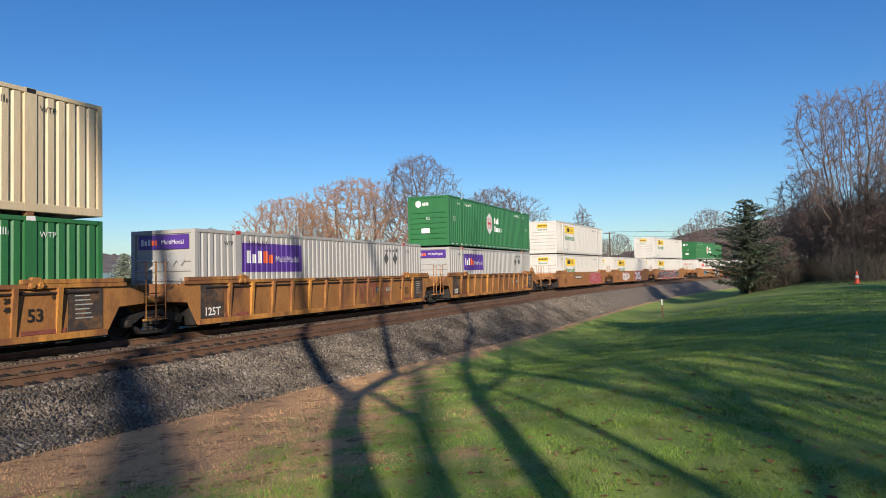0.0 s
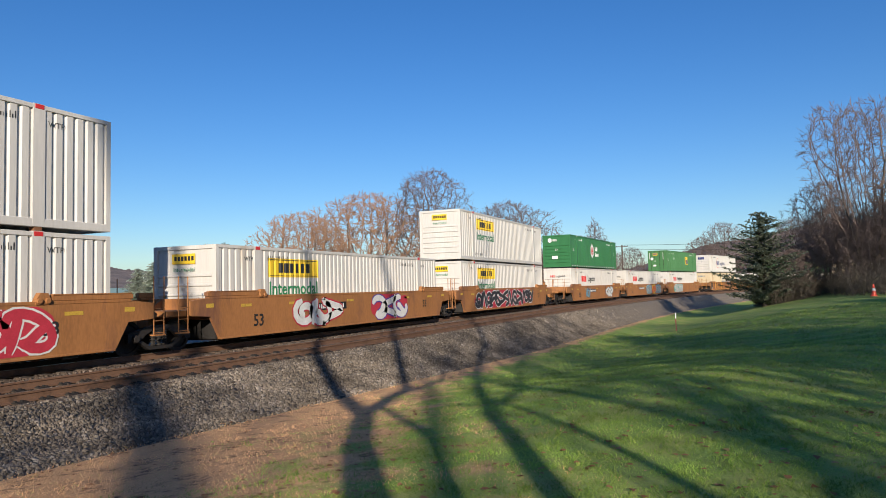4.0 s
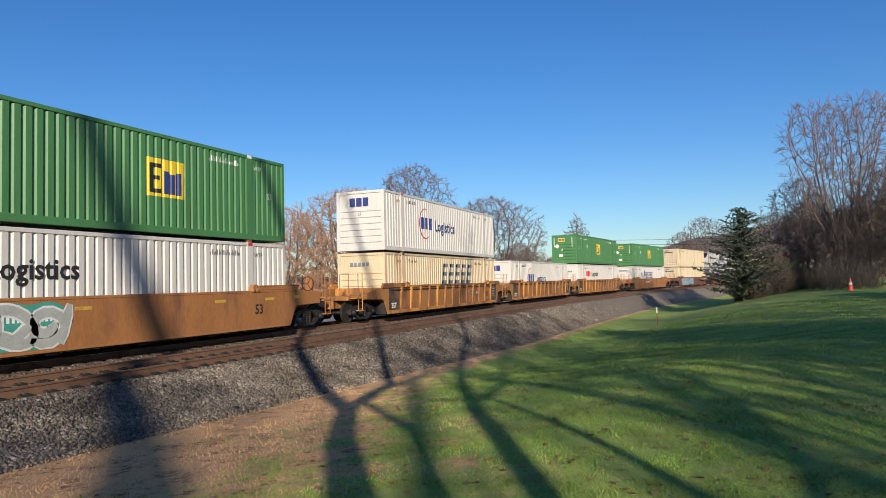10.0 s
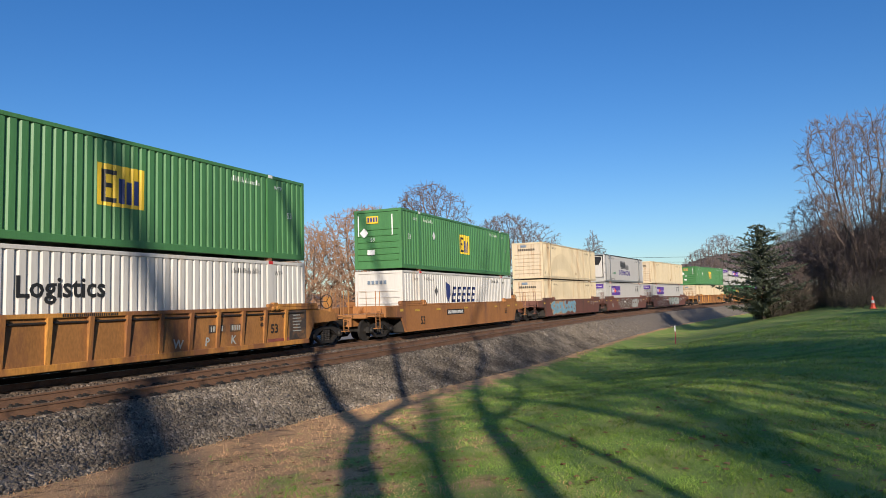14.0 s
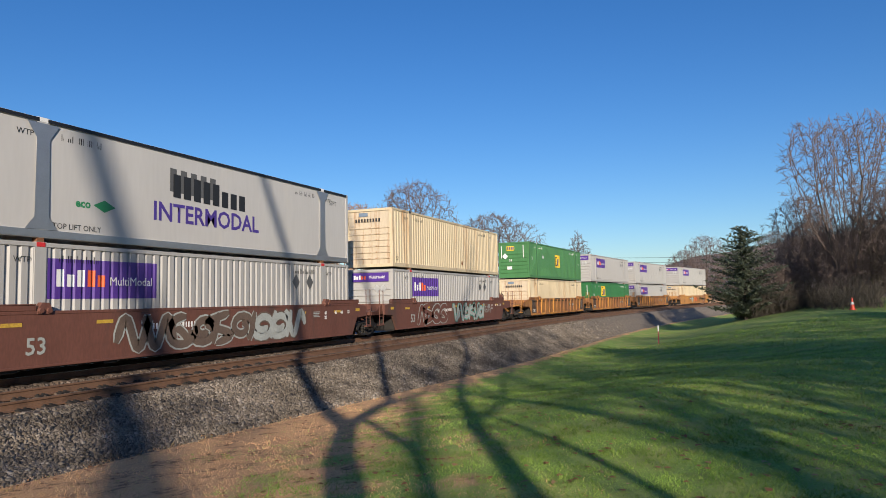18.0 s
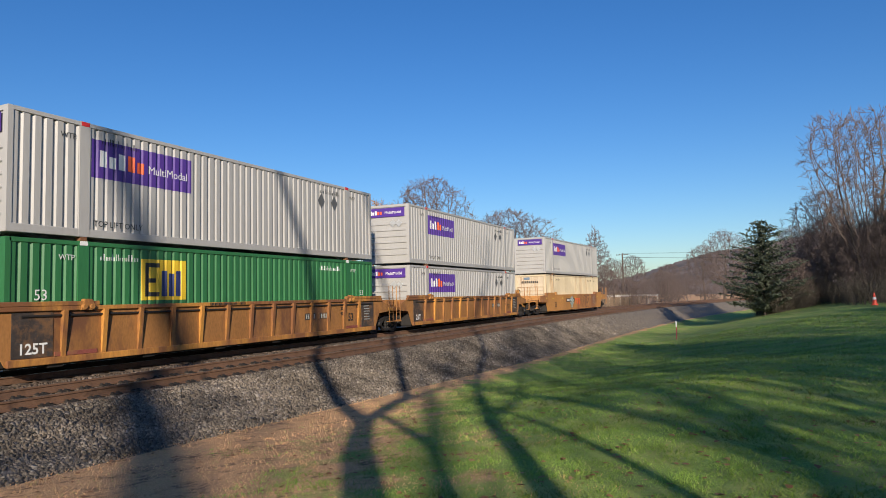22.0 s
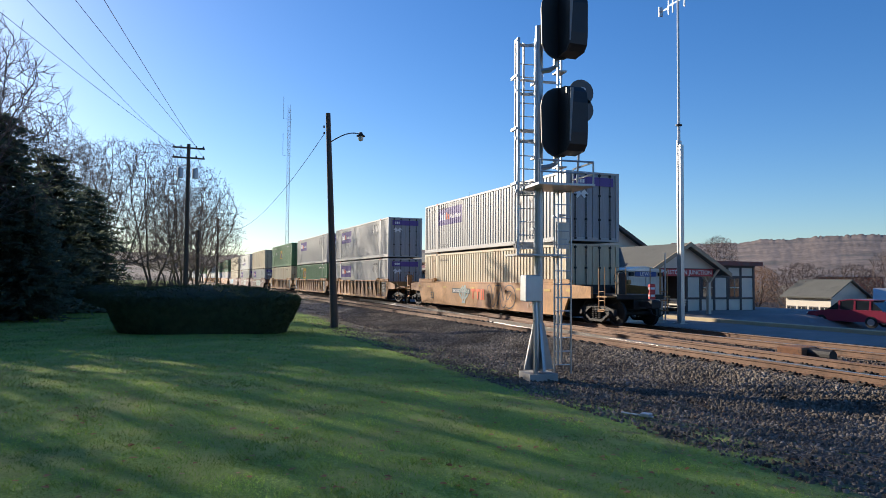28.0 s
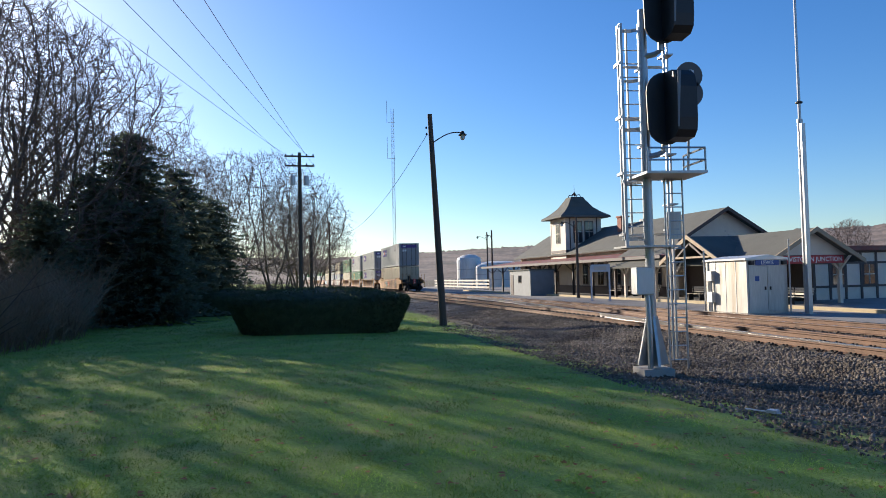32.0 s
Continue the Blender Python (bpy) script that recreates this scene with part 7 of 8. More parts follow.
# ---- the depot beyond the tracks ----
pv = Geo()
PX, PY = [-150.0, -100.0, -60.0, -45.0, *[-33.0 + 0.4 * k for k in range(9)], -28.0, -20.0, 0.0, 20.0, 40.0], [20.5, 24.0, *[25.4 + 0.8 * k for k in range(11)], 40.0, 44.0]
pv.v = [(x, y, paved(x, y)) for y in PY for x in PX]
pv.f = [(j * len(PX) + i, j * len(PX) + i + 1, (j + 1) * len(PX) + i + 1, (j + 1) * len(PX) + i) for j in range(len(PY) - 1) for i in range(len(PX) - 1)]
pv.smooth = True
solid("pavement", pv, "asphalt", "grey asphalt platform and car park", "pavement", kind="structure")
solid("kerb", Geo().box(-95, 24.9, -0.4, -16.5, 25.35, -0.14, ch=0.02), "edging", "pale yellowish platform edge", "kerb", kind="structure")
solid("kerb", Geo().box(-14.0, 24.9, -0.4, 22, 25.35, -0.14, ch=0.02), "edging", "pale yellowish kerb of the car park", "kerb", kind="structure")


def gable_roof(x0, x1, y0, y1, ze, zr, over=0.5, th=0.12, axis="x"):
    """Two pitched slabs. The ridge runs along the axis."""
    ym = (y0 + y1) / 2
    k = (zr - ze) / (ym - y0)
    prof = [(y0 - over, ze - over * k), (ym, zr), (y1 + over, ze - over * k), (y1 + over, ze - over * k - th), (ym, zr - th), (y0 - over, ze - over * k - th)]
    g = Geo().prism(prof, x0 - over, x1 + over, "x")
    if axis == "y":
        g.v = [(y, x, z) for x, y, z in g.v]
    return g


def window_in(parent, x, y, z, w, h, face="y", bars_n=1):
    """A sash window: dark trim, glass set back, glazing bars."""
    if face == "y":
        f = Geo().box(x - w / 2 - 0.1, y - 0.05, z - 0.1, x + w / 2 + 0.1, y + 0.02, z + h + 0.1)
        f = part("window", f, "trim", parent)
        part("pane", Geo().box(x - w / 2, y - 0.06, z, x + w / 2, y - 0.052, z + h), "glass", f)
        part("glazing_bar", Geo().box(x - w / 2, y - 0.075, z + h / 2 - 0.03, x + w / 2, y - 0.062, z + h / 2 + 0.03), "cladding", f)
        for k in range(bars_n):
            xx = x - w / 2 + w * (k + 1) / (bars_n + 1)
            part("glazing_bar", Geo().box(xx - 0.02, y - 0.078, z, xx + 0.02, y - 0.0625, z + h), "cladding", f)
    else:
        f = part("window", Geo().box(x - 0.02, y - w / 2 - 0.1, z - 0.1, x + 0.05, y + w / 2 + 0.1, z + h + 0.1), "trim", parent)
        part("pane", Geo().box(x + 0.052, y - w / 2, z, x + 0.06, y + w / 2, z + h), "glass", f)
        part("glazing_bar", Geo().box(x + 0.062, y - w / 2, z + h / 2 - 0.03, x + 0.075, y + w / 2, z + h / 2 + 0.03), "cladding", f)
        for k in range(bars_n):
            yy = y - w / 2 + w * (k + 1) / (bars_n + 1)
            part("glazing_bar", Geo().box(x + 0.0625, yy - 0.02, z, x + 0.078, yy + 0.02, z + h), "cladding", f)


def depot():
    t = thing("station_depot", "old cream boarded railway depot with turret and deep roofs", "station building", m=pose(-1.6, -0.15, 0))
    zp = -0.3
    # main hall
    part("wall", Geo().box(-86, 31.0, zp, -49.5, 39.5, 4.3), "cladding", t)
    part("gable", Geo().prism([(31.0, 4.3), (39.5, 4.3), (35.25, 6.62)], -49.9, -49.5, "x"), "cladding", t)
    r = part("roof", gable_roof(-86, -49.5, 31.0, 39.5, 4.3, 6.8, 0.7), "roofgrey", t)
    for s in (-1, 1):
        part("bargeboard", Geo().prism([(35.25, 6.86), (35.25, 6.55), (35.25 + s * 5.0, 3.62), (35.25 + s * 5.0, 3.92)], -48.82, -48.74, "x"), "trim", r)
    c = part("chimney", Geo().box(-64.3, 33.6, 5.0, -63.5, 34.4, 7.3), "brick", r)
    part("cap", Geo().box(-64.4, 33.5, 7.3, -63.4, 34.5, 7.45), "brick", c)
    for x in (-83, -79.5, -76, -66.5, -63, -59.5, -56, -52.5):
        window_in(t, x, 31.0, 0.7, 1.0, 1.9)
    for x in (-81.2, -74, -61.2, -54.2):
        d = part("door", Geo().box(x - 0.55, 30.94, zp, x + 0.55, 31.02, 2.1), "trim", t)
        part("panel", Geo().box(x - 0.4, 30.92, 0.9, x + 0.4, 30.945, 1.9), "glass", d)
    part("wainscot", Geo().box(-86, 30.95, zp, -49.5, 31.0, 0.5), "trim", t)
    # red platform roof on brackets
    ca = part("platform_roof", Geo().prism([(26.6, 2.75), (31.05, 3.4), (31.05, 3.52), (26.5, 2.87)], -89, -44.5, "x"), "roofred", t, "red metal platform roof")
    part("fascia", Geo().box(-89, 26.45, 2.68, -44.5, 26.6, 2.92), "trim", ca)
    part("end_roof", Geo().prism([(26.6, 2.75), (39, 3.6), (39, 3.75), (26.5, 2.9)], -89.6, -86, "x"), "roofred", ca)
    for k in range(11):
        x = -88 + k * 4.3
        p = part("post", Geo().box(x - 0.09, 27.6, zp, x + 0.09, 27.78, 3.0), "trim", t)
        part("brace", Geo().prism([(27.6, 2.0), (27.68, 2.0), (26.8, 2.8), (26.7, 2.8)], x - 0.05, x + 0.05, "x"), "trim", p)
        part("brace", Geo().prism([(27.78, 2.0), (27.7, 2.0), (28.6, 3.1), (28.7, 3.1)], x - 0.05, x + 0.05, "x"), "trim", p)
    # turret
    tx, ty, w = -72.3, 32.6, 2.08
    u = part("turret", Geo().box(tx - w, ty - w, 3.4, tx + w, ty + w, 8.0), "cladding", t, "cream boarded turret")
    for sx in (-1, 1):
        for sy in (-1, 1):
            part("corner_board", Geo().box(tx + sx * (w - 0.15), ty + sy * (w - 0.15), 3.4, tx + sx * (w + 0.03), ty + sy * (w + 0.03), 8.0), "cladding", u)
            part("downpipe", Geo().tube((tx + sx * (w + 0.06), ty + sy * (w - 0.5), 3.9), (tx + sx * (w + 0.06), ty + sy * (w - 0.5), 7.9), 0.06, n=6), "trim", u)
    part("band", Geo().box(tx - w - 0.06, ty - w - 0.06, 4.1, tx + w + 0.06, ty + w + 0.06, 4.35), "trim", u)
    window_in(u, tx, ty - w, 5.2, 0.95, 2.0)
    window_in(u, tx + w, ty - 0.65, 5.2, 0.85, 2.2, "x")
    window_in(u, tx + w, ty + 0.65, 5.2, 0.85, 2.2, "x")
    g = Geo()
    rows = [(w + 0.85, 7.85), (w + 0.8, 8.05), (w + 0.1, 8.5), (1.5, 9.1), (0.95, 9.9), (0.7, 10.3)]
    for q, z in rows:
        g.v += [(tx + a * q, ty + b * q, z) for a, b in ((-1, -1), (1, -1), (1, 1), (-1, 1))]
    for j in range(len(rows) - 1):
        for k in range(4):
            m = (k + 1) % 4
            g.f.append((j * 4 + k, j * 4 + m, j * 4 + 4 + m, j * 4 + 4 + k))
    g.f += [(3, 2, 1, 0), (20, 21, 22, 23)]
    rr = part("turret_roof", g, "roofgrey", u, "flared grey turret roof")
    f = Geo()
    for a in range(4):
        d = Vector((math.cos(a * math.pi / 2 + math.pi / 4), math.sin(a * math.pi / 2 + math.pi / 4), 0))
        f.pipe([Vector((tx, ty, 10.3)) + d * 0.75, Vector((tx, ty, 10.6)) + d * 0.6, Vector((tx, ty, 10.55)) + d * 0.25, Vector((tx, ty, 10.9))], 0.05, 5)
    f.tube((tx, ty, 10.3), (tx, ty, 11.8), 0.04, 0.01, 6)
    part("finial", f, "black", rr, "black iron finial")
    # open waiting shelter
    zs0, zs1 = 2.45, 3.95
    s = part("shelter_roof", gable_roof(-52, -33.0, 26.4, 31.6, zs0, zs1, 0.5), "roofgrey", t, "grey shingled shelter roof")
    part("gable_end", Geo().prism([(26.4, zs0), (31.6, zs0), (29.0, zs1 - 0.12)], -33.15, -33.05, "x"), "cladding", s)
    for sg in (-1, 1):
        part("bargeboard", Geo().prism([(29.0, zs1 + 0.06), (29.0, zs1 - 0.2), (29.0 + sg * 3.15, zs1 - 2.02), (29.0 + sg * 3.15, zs1 - 1.76)], -32.52, -32.44, "x"), "timber", s)
    n = part("name_board", Geo().box(-33.0, 26.9, 1.98, -32.94, 31.1, 2.42), "signred", t, "red name board with white letters")
    part("lettering", text_mesh("LEWISTOWN JUNCTION", 0.36, "dwhite", 0.004), None, n, "", pose(-32.93, 29.0, 2.2, 90, 0, 90))
    # cross gable towards the track
    cg = part("cross_gable", gable_roof(25.6, 28.8, -42.0, -36.2, zs0, zs1 - 0.05, 0.35, axis="y"), "roofgrey", t)
    for sg in (-1, 1):
        part("bargeboard", Geo().prism([(-39.1, zs1 + 0.05), (-39.1, zs1 - 0.22), (-39.1 + sg * 3.3, zs0 - 0.36), (-39.1 + sg * 3.3, zs0 - 0.1)], 25.14, 25.22, "y"), "timber", cg)
    part("tie_beam", Geo().box(-41.2, 25.3, 2.5, -37.0, 25.4, 2.62), "timber", cg)
    for sg in (-1, 1):
        part("truss_web", Geo().prism([(-39.1 + sg * 0.1, 3.5), (-39.1 - sg * 0.05, 3.4), (-39.1 + sg * 1.3, 2.62), (-39.1 + sg * 1.5, 2.62)], 25.3, 25.38, "y"), "trim", cg)
    for x, y in ((-33.4, 26.7), (-33.4, 31.2), (-36.6, 25.9), (-41.6, 25.9), (-45.5, 26.7), (-50, 26.7), (-38.5, 31.2), (-44, 31.2)):
        p = part("post", Geo().box(x - 0.1, y - 0.1, zp, x + 0.1, y + 0.1, 2.4), "cladding", t)
        for sg in (-1, 1):
            part("brace", Geo().prism([(x + sg * 0.1, 1.6), (x + sg * 0.1, 1.75), (x + sg * 0.75, 2.4), (x + sg * 0.9, 2.4)], y - 0.06, y + 0.06, "y"), "cladding", p)
        part("brace", Geo().prism([(y - 0.1, 1.6), (y - 0.1, 1.75), (y - 0.75, 2.4), (y - 0.9, 2.4)], x - 0.06, x + 0.06, "x"), "cladding", p)
    part("rear_wall", Geo().box(-52, 31.7, zp, -36, 31.9, 2.6), "trim", t)
    # half-timbered wing
    wx = -37.5
    wg = part("wing", Geo().box(-49, 33.0, zp, wx, 39.2, 2.8), "cladding", t, "pale half-timbered wing")
    part("wing_roof", Geo().box(-49.4, 32.6, 2.8, wx + 0.4, 39.6, 3.1), "roofred", t, "flat red edged roof")
    for y in (33.08, 34.3, 35.5, 36.7, 37.9, 39.1):
        part("stud", Geo().box(wx, y - 0.08, zp, wx + 0.05, y + 0.08, 2.8), "trim", wg)
    for z in (0.45, 1.95, 2.66):
        part("stud", Geo().box(wx, 33.0, z, wx + 0.055, 39.2, z + 0.14), "trim", wg)
    for y in (34.9, 37.3):
        window_in(wg, wx, y, 0.65, 0.8, 1.25, "x")
    return t


depot()


def bench(x, y, turn):
    t = thing("bench", "slatted wooden platform bench", "bench", "platform benches", m=pose(x, y, -0.3, 0, 0, turn))
    for k in range(4):
        part("seat_slat", Geo().box(-0.8, -0.2 + k * 0.12, 0.42, 0.8, -0.1 + k * 0.12, 0.45), "bench", t)
    for k in range(3):
        part("back_slat", Geo().box(-0.8, 0.28 + k * 0.03, 0.55 + k * 0.14, 0.8, 0.3 + k * 0.03, 0.66 + k * 0.14), "bench", t)
    for s in (-0.65, 0.65):
        part("leg", Geo().prism([(-0.2, 0), (-0.14, 0), (-0.14, 0.42), (0.3, 0.42), (0.38, 0.95), (0.32, 0.95), (0.24, 0.42), (0.28, 0.0), (0.34, 0), (0.3, 0.42), (-0.2, 0.42)][:9], s - 0.03, s + 0.03, "x"), "darksteel", t)
    return t


b0 = bench(-34.6, 27.9, 0)
for x, y, a in ((-41.0, 28.4, 0), (-44.5, 28.0, 0), (-53.0, 29.6, 0), (-56.5, 29.6, 0), (-59.5, 29.6, 0), (-36.6, 28.2, 10)):
    copy_thing(b0, pose(x, y, -0.3, 0, 0, a))

sf = thing("platform_sign", "white metal sign frame standing on the platform", "sign", m=pose(-48.6, 22.9, -0.3, 0, 0, 60))
for x in (-0.65, 0.65):
    part("post", Geo().box(x - 0.06, -0.06, 0, x + 0.06, 0.06, 2.6), "carwhite", sf)
    part("foot", Geo().box(x - 0.12, -0.12, 0, x + 0.12, 0.12, 0.05), "carwhite", sf)
part("board", Geo().box(-0.7, -0.05, 2.1, 0.7, 0.05, 2.65, ch=0.01), "carwhite", sf, "white board")
part("panel", Geo().box(-0.45, -0.062, 2.25, 0.45, -0.052, 2.5), "cladding", sf)

sh = thing("platform_shed", "grey windowed platform shed with a flat roof", "shed", m=pose(-70.2, 23.3, -0.3))
part("body", Geo().box(0, 0, 0, 6.0, 2.4, 2.45), "shedgrey", sh)
part("roof", Geo().box(-0.12, -0.12, 2.45, 6.12, 2.52, 2.56), "roofgrey", sh)
part("door", Geo().box(0.25, -0.03, 0, 1.15, 0.0, 2.05), "trim", sh)
w = part("window", Geo().box(2.6, -0.02, 1.2, 3.6, 0.0, 2.0), "trim", sh)
part("pane", Geo().box(2.68, -0.03, 1.28, 3.52, -0.021, 1.92), "glass", w)
cr = thing("crate_stack", "stack of tan crates beside the shed", "crates", m=pose(-76.5, 25.5, -0.3))
for k in range(5):
    part("crate", Geo().box(k * 0.8, 0, 0, k * 0.8 + 0.72, 0.9, 1.5, ch=0.02), "cardboard", cr)


def tank(x, y, r, h, label, dome=0.5):
    t = thing("storage_tank", label, "tank", "storage tanks", m=pose(x, y, -0.4))
    g = Geo().lathe([(r, 0), (r, h), (r * 0.96, h + dome * 0.4), (r * 0.5, h + dome), (0.1, h + dome * 1.1)], 28)
    g.smooth = False
    part("shell", g, "tank", t)
    for z in (h * 0.33, h * 0.66):
        part("hoop", Geo().lathe([(r + 0.01, z), (r + 0.05, z + 0.04), (r + 0.01, z + 0.08)], 28), "galv", t)


tank(-128, 35.0, 2.3, 5.2, "white cylindrical storage tank with a low cone roof", 1.0)
tank(-124, 39.5, 4.0, 4.3, "broad white storage tank")
tank(-116, 34.0, 1.1, 3.6, "small pale storage tank")
fn = thing("board_fence", "grey board fence round the tanks", "fence", m=pose(-135, 30.0, -0.3))
for k in range(13):
    part("post", Geo().box(k * 3.0 - 0.07, -0.07, 0, k * 3.0 + 0.07, 0.07, 1.6), "bench", fn)
for z in (0.35, 0.85, 1.35):
    part("board", Geo().box(-0.2, -0.1, z - 0.13, 36.2, -0.07, z + 0.13), "bench", fn)


def house(name, label, x, y, w, d, h, ridge_h, wall, roof, turn, windows=3, z=-1.5):
    t = thing(name, label, "house", "far houses", m=pose(x, y, z, 0, 0, turn))
    part("wall", Geo().box(0, 0, 0, w, d, h), wall, t)
    part("gable", Geo().prism([(0, h), (d, h), (d / 2, ridge_h - 0.1)], 0.0, w, "x"), wall, t)
    part("roof", gable_roof(0, w, 0, d, h, ridge_h, 0.4), roof, t)
    for k in range(windows):
        window_in(t, w * (k + 0.5) / windows, 0, h * 0.42, 0.8, 1.25)
    for k in range(2):
        window_in(t, w, d * (k + 0.5) / 2, h * 0.42, 0.8, 1.25, "x")
    return t


house("house", "pale clapboard house with a grey roof", -55, 60, 5.2, 5, 4.4, 5.9, "cladding", "roofgrey", 0, 4, -3.9)
house("house", "white house with a grey roof", -12, 52, 8, 7, 2.9, 4.6, "carwhite", "roofgrey", 20, 2, -2.6)
house("house", "low brick commercial building", -40, 118, 20, 10, 3.6, 4.8, "brick", "roofgrey", 0, 7, -3.3)
house("house", "low brick building with a brown roof", -70, 150, 30, 14, 5.4, 6.2, "brick", "trim", 10, 5, -2.5)
house("house", "small brick house with a grey roof among trees", 86, 30.5, 9, 7, 2.2, 3.6, "brick", "roofgrey", -12, 3, -1.2)
house("house", "long pale green roofed warehouse", 30, 150, 44, 18, 4.0, 6.0, "cladding", "alu", 0, 8, -1.2)
house("house", "pale house on the hillside", -170, 330, 16, 10, 5, 8, "carwhite", "trim", 0, 3, 12)

house("house", "flat-roofed red brick building", -84, 100, 9, 8, 5.7, 5.9, "brick", "trim", 35, 4, -3.0)
house("house", "grey gabled house beside the car park", -46.5, 62, 4.6, 5, 3.4, 5.1, "shedgrey", "alu", 35, 2, -3.9)
house("house", "low brick shop with a pale sign", -60, 94, 8, 7, 4.4, 4.6, "brick", "trim", 30, 3, -3.0)
house("house", "tan brick building behind the shops", -70, 104, 12, 8, 5.2, 5.4, "cladding", "trim", 32, 5, -3.0)
house("house", "long brick warehouse with a brown roof", -48, 100, 20, 9, 4.6, 5.4, "brick", "roofgrey", 26, 6, -3.0)
banner = thing("shop_sign", "long white shop sign on two posts", "sign", m=pose(-56.5, 90, -2.9, 0, 0, 30))
part("board", Geo().box(-2.2, -0.06, 2.6, 2.2, 0.06, 3.5, ch=0.02), "dwhite", banner)
for x in (-1.8, 1.8):
    part("post", Geo().box(x - 0.08, -0.05, 0, x + 0.08, 0.05, 2.6), "galv", banner)

guard = thing("road_guardrail", "pale guardrail along the far road", "guardrail", m=pose(90, 35, 0.3, 0, 0, -20))
for k in range(16):
    part("post", Geo().box(k * 3.5 - 0.08, 0, -1.4, k * 3.5 + 0.08, 0.15, 0.8), "bench", guard)
part("beam", Geo().box(-0.5, -0.05, 0.5, 53.0, 0.0, 0.85), "tank", guard)


def car(x, y, turn, paint, label):
    """A parked estate car: shaped body, dark glasshouse, four wheels, lamps."""
    t = thing("parked_car", label, "car", "parked cars", m=pose(x, y, paved(x, y), 0, 0, turn))
    body = [(-2.3, 0.32), (-2.32, 0.62), (-2.2, 0.82), (-1.2, 0.96), (-0.95, 1.0), (1.9, 1.02), (2.25, 0.9), (2.32, 0.6), (2.28, 0.32)]
    part("body", Geo().prism(body, -0.88, 0.88), paint, t)
    glass = [(-1.15, 0.98), (-0.45, 1.5), (0.2, 1.58), (1.4, 1.55), (1.95, 1.02)]
    part("glasshouse", Geo().prism(glass, -0.76, 0.76), "glass", t)
    part("roof", Geo().prism([(-0.5, 1.47), (0.2, 1.57), (1.45, 1.54), (1.5, 1.6), (0.2, 1.64), (-0.45, 1.54)], -0.74, 0.74), paint, t)
    for px in (-0.42, 0.45, 1.3):
        for s in (-1, 1):
            part("pillar", Geo().prism([(px - 0.06, 1.0), (px + 0.06, 1.0), (px + 0.08, 1.54), (px - 0.02, 1.54)], s * 0.765, s * 0.78), paint, t)
    for px in (-1.42, 1.4):
        for s in (-1, 1):
            m = Matrix.Translation((px, s * 0.8, 0.33)) @ Matrix.Rotation(math.pi / 2, 4, "X")
            wl = part("wheel", Geo().lathe([(0.2, -0.11), (0.33, -0.1), (0.34, 0.0), (0.33, 0.1), (0.2, 0.11)], 18, m), "rubber", t)
            part("rim", Geo().lathe([(0.03, -0.115), (0.2, -0.112), (0.2, 0.112), (0.03, 0.115)], 14, m), "galv", wl)
    for s in (-1, 1):
        part("headlight", Geo().box(-2.3, s * 0.5, 0.66, -2.18, s * 0.84, 0.8, ch=0.02), "lampglass", t)
        part("tail_light", Geo().box(2.2, s * 0.55, 0.68, 2.31, s * 0.86, 0.86, ch=0.02), "dred", t)
    part("grille", Geo().box(-2.34, -0.42, 0.5, -2.26, 0.42, 0.72), "black", t)
    return t


car(-30.9, 38.2, 12, "carred", "dark red estate car parked by the kerb")
car(-24.0, 37.8, 8, "carwhite", "silver saloon car parked behind the kerb")
car(-28.4, 41.8, 95, "carblue", "pale blue car in the car park row")
car(-26.2, 42.2, 95, "rubber", "black estate car in the car park row")
lp = thing("lamp_post", "brown wooden pole with a street lamp and red sign", "street lamp", "lamp posts", m=pose(-25.4, 38.9, -1.2))
part("pole", Geo().tube((0, 0, -0.2), (0.05, -0.3, 7.5), 0.15, 0.11, 10), "pole", lp)
part("transformer", Geo().lathe([(0.05, 0.0), (0.24, 0.03), (0.24, 0.8), (0.05, 0.85)], 12, Matrix.Translation((-0.35, -0.2, 5.2))), "galv", lp)
part("arm", Geo().pipe([(0.03, -0.15, 3.6), (-0.3, -0.1, 3.75), (-0.6, -0.05, 3.7)], 0.03, 6), "galv", lp)
part("lamp_head", Geo().lathe([(0.05, 0.14), (0.2, 0.0), (0.18, -0.05)], 12, Matrix.Translation((-0.7, -0.05, 3.6))), "galv", lp)
board = part("sign_board", Geo().box(-0.55, -0.32, 2.75, 0.55, -0.26, 3.0, ch=0.01), "signred", lp, "red sign board")
part("sign_bar", Geo().box(-0.4, -0.326, 2.85, 0.4, -0.321, 2.91), "dwhite", board)
car(-16.5, 30.5, 8, "carblue", "blue grey car in the car park")
car(-11.2, 32.0, 10, "carwhite", "silver car in the car park")
car(-5.5, 31.5, 172, "carblue", "blue car in the car park")
car(1.5, 33.5, 5, "carwhite", "pale car in the car park")


# a tall roadside sign and a green-roofed hall far behind the tracks
st = thing("sign_tower", "tall roadside sign with red boards and a white cap", "sign tower", m=pose(65.5, 134.5, -1.0, 0, 0, -26))
for x in (-1.1, 1.1):
    for y in (-1.1, 1.1):
        part("leg", Geo().tube((x, y, 0), (x * 0.8, y * 0.8, 9.4), 0.09, 0.07, 6), "black", st)
part("board", Geo().box(-2.9, -1.35, 5.4, 1.5, -1.2, 6.6, ch=0.03), "signred", st, "red sign board")
part("board", Geo().box(-1.6, -1.45, 6.6, 2.0, -1.3, 7.4, ch=0.03), "signred", st, "red sign board")
part("band", Geo().box(-2.5, -1.5, 5.85, 1.2, -1.46, 6.15), "dwhite", st, "white band")
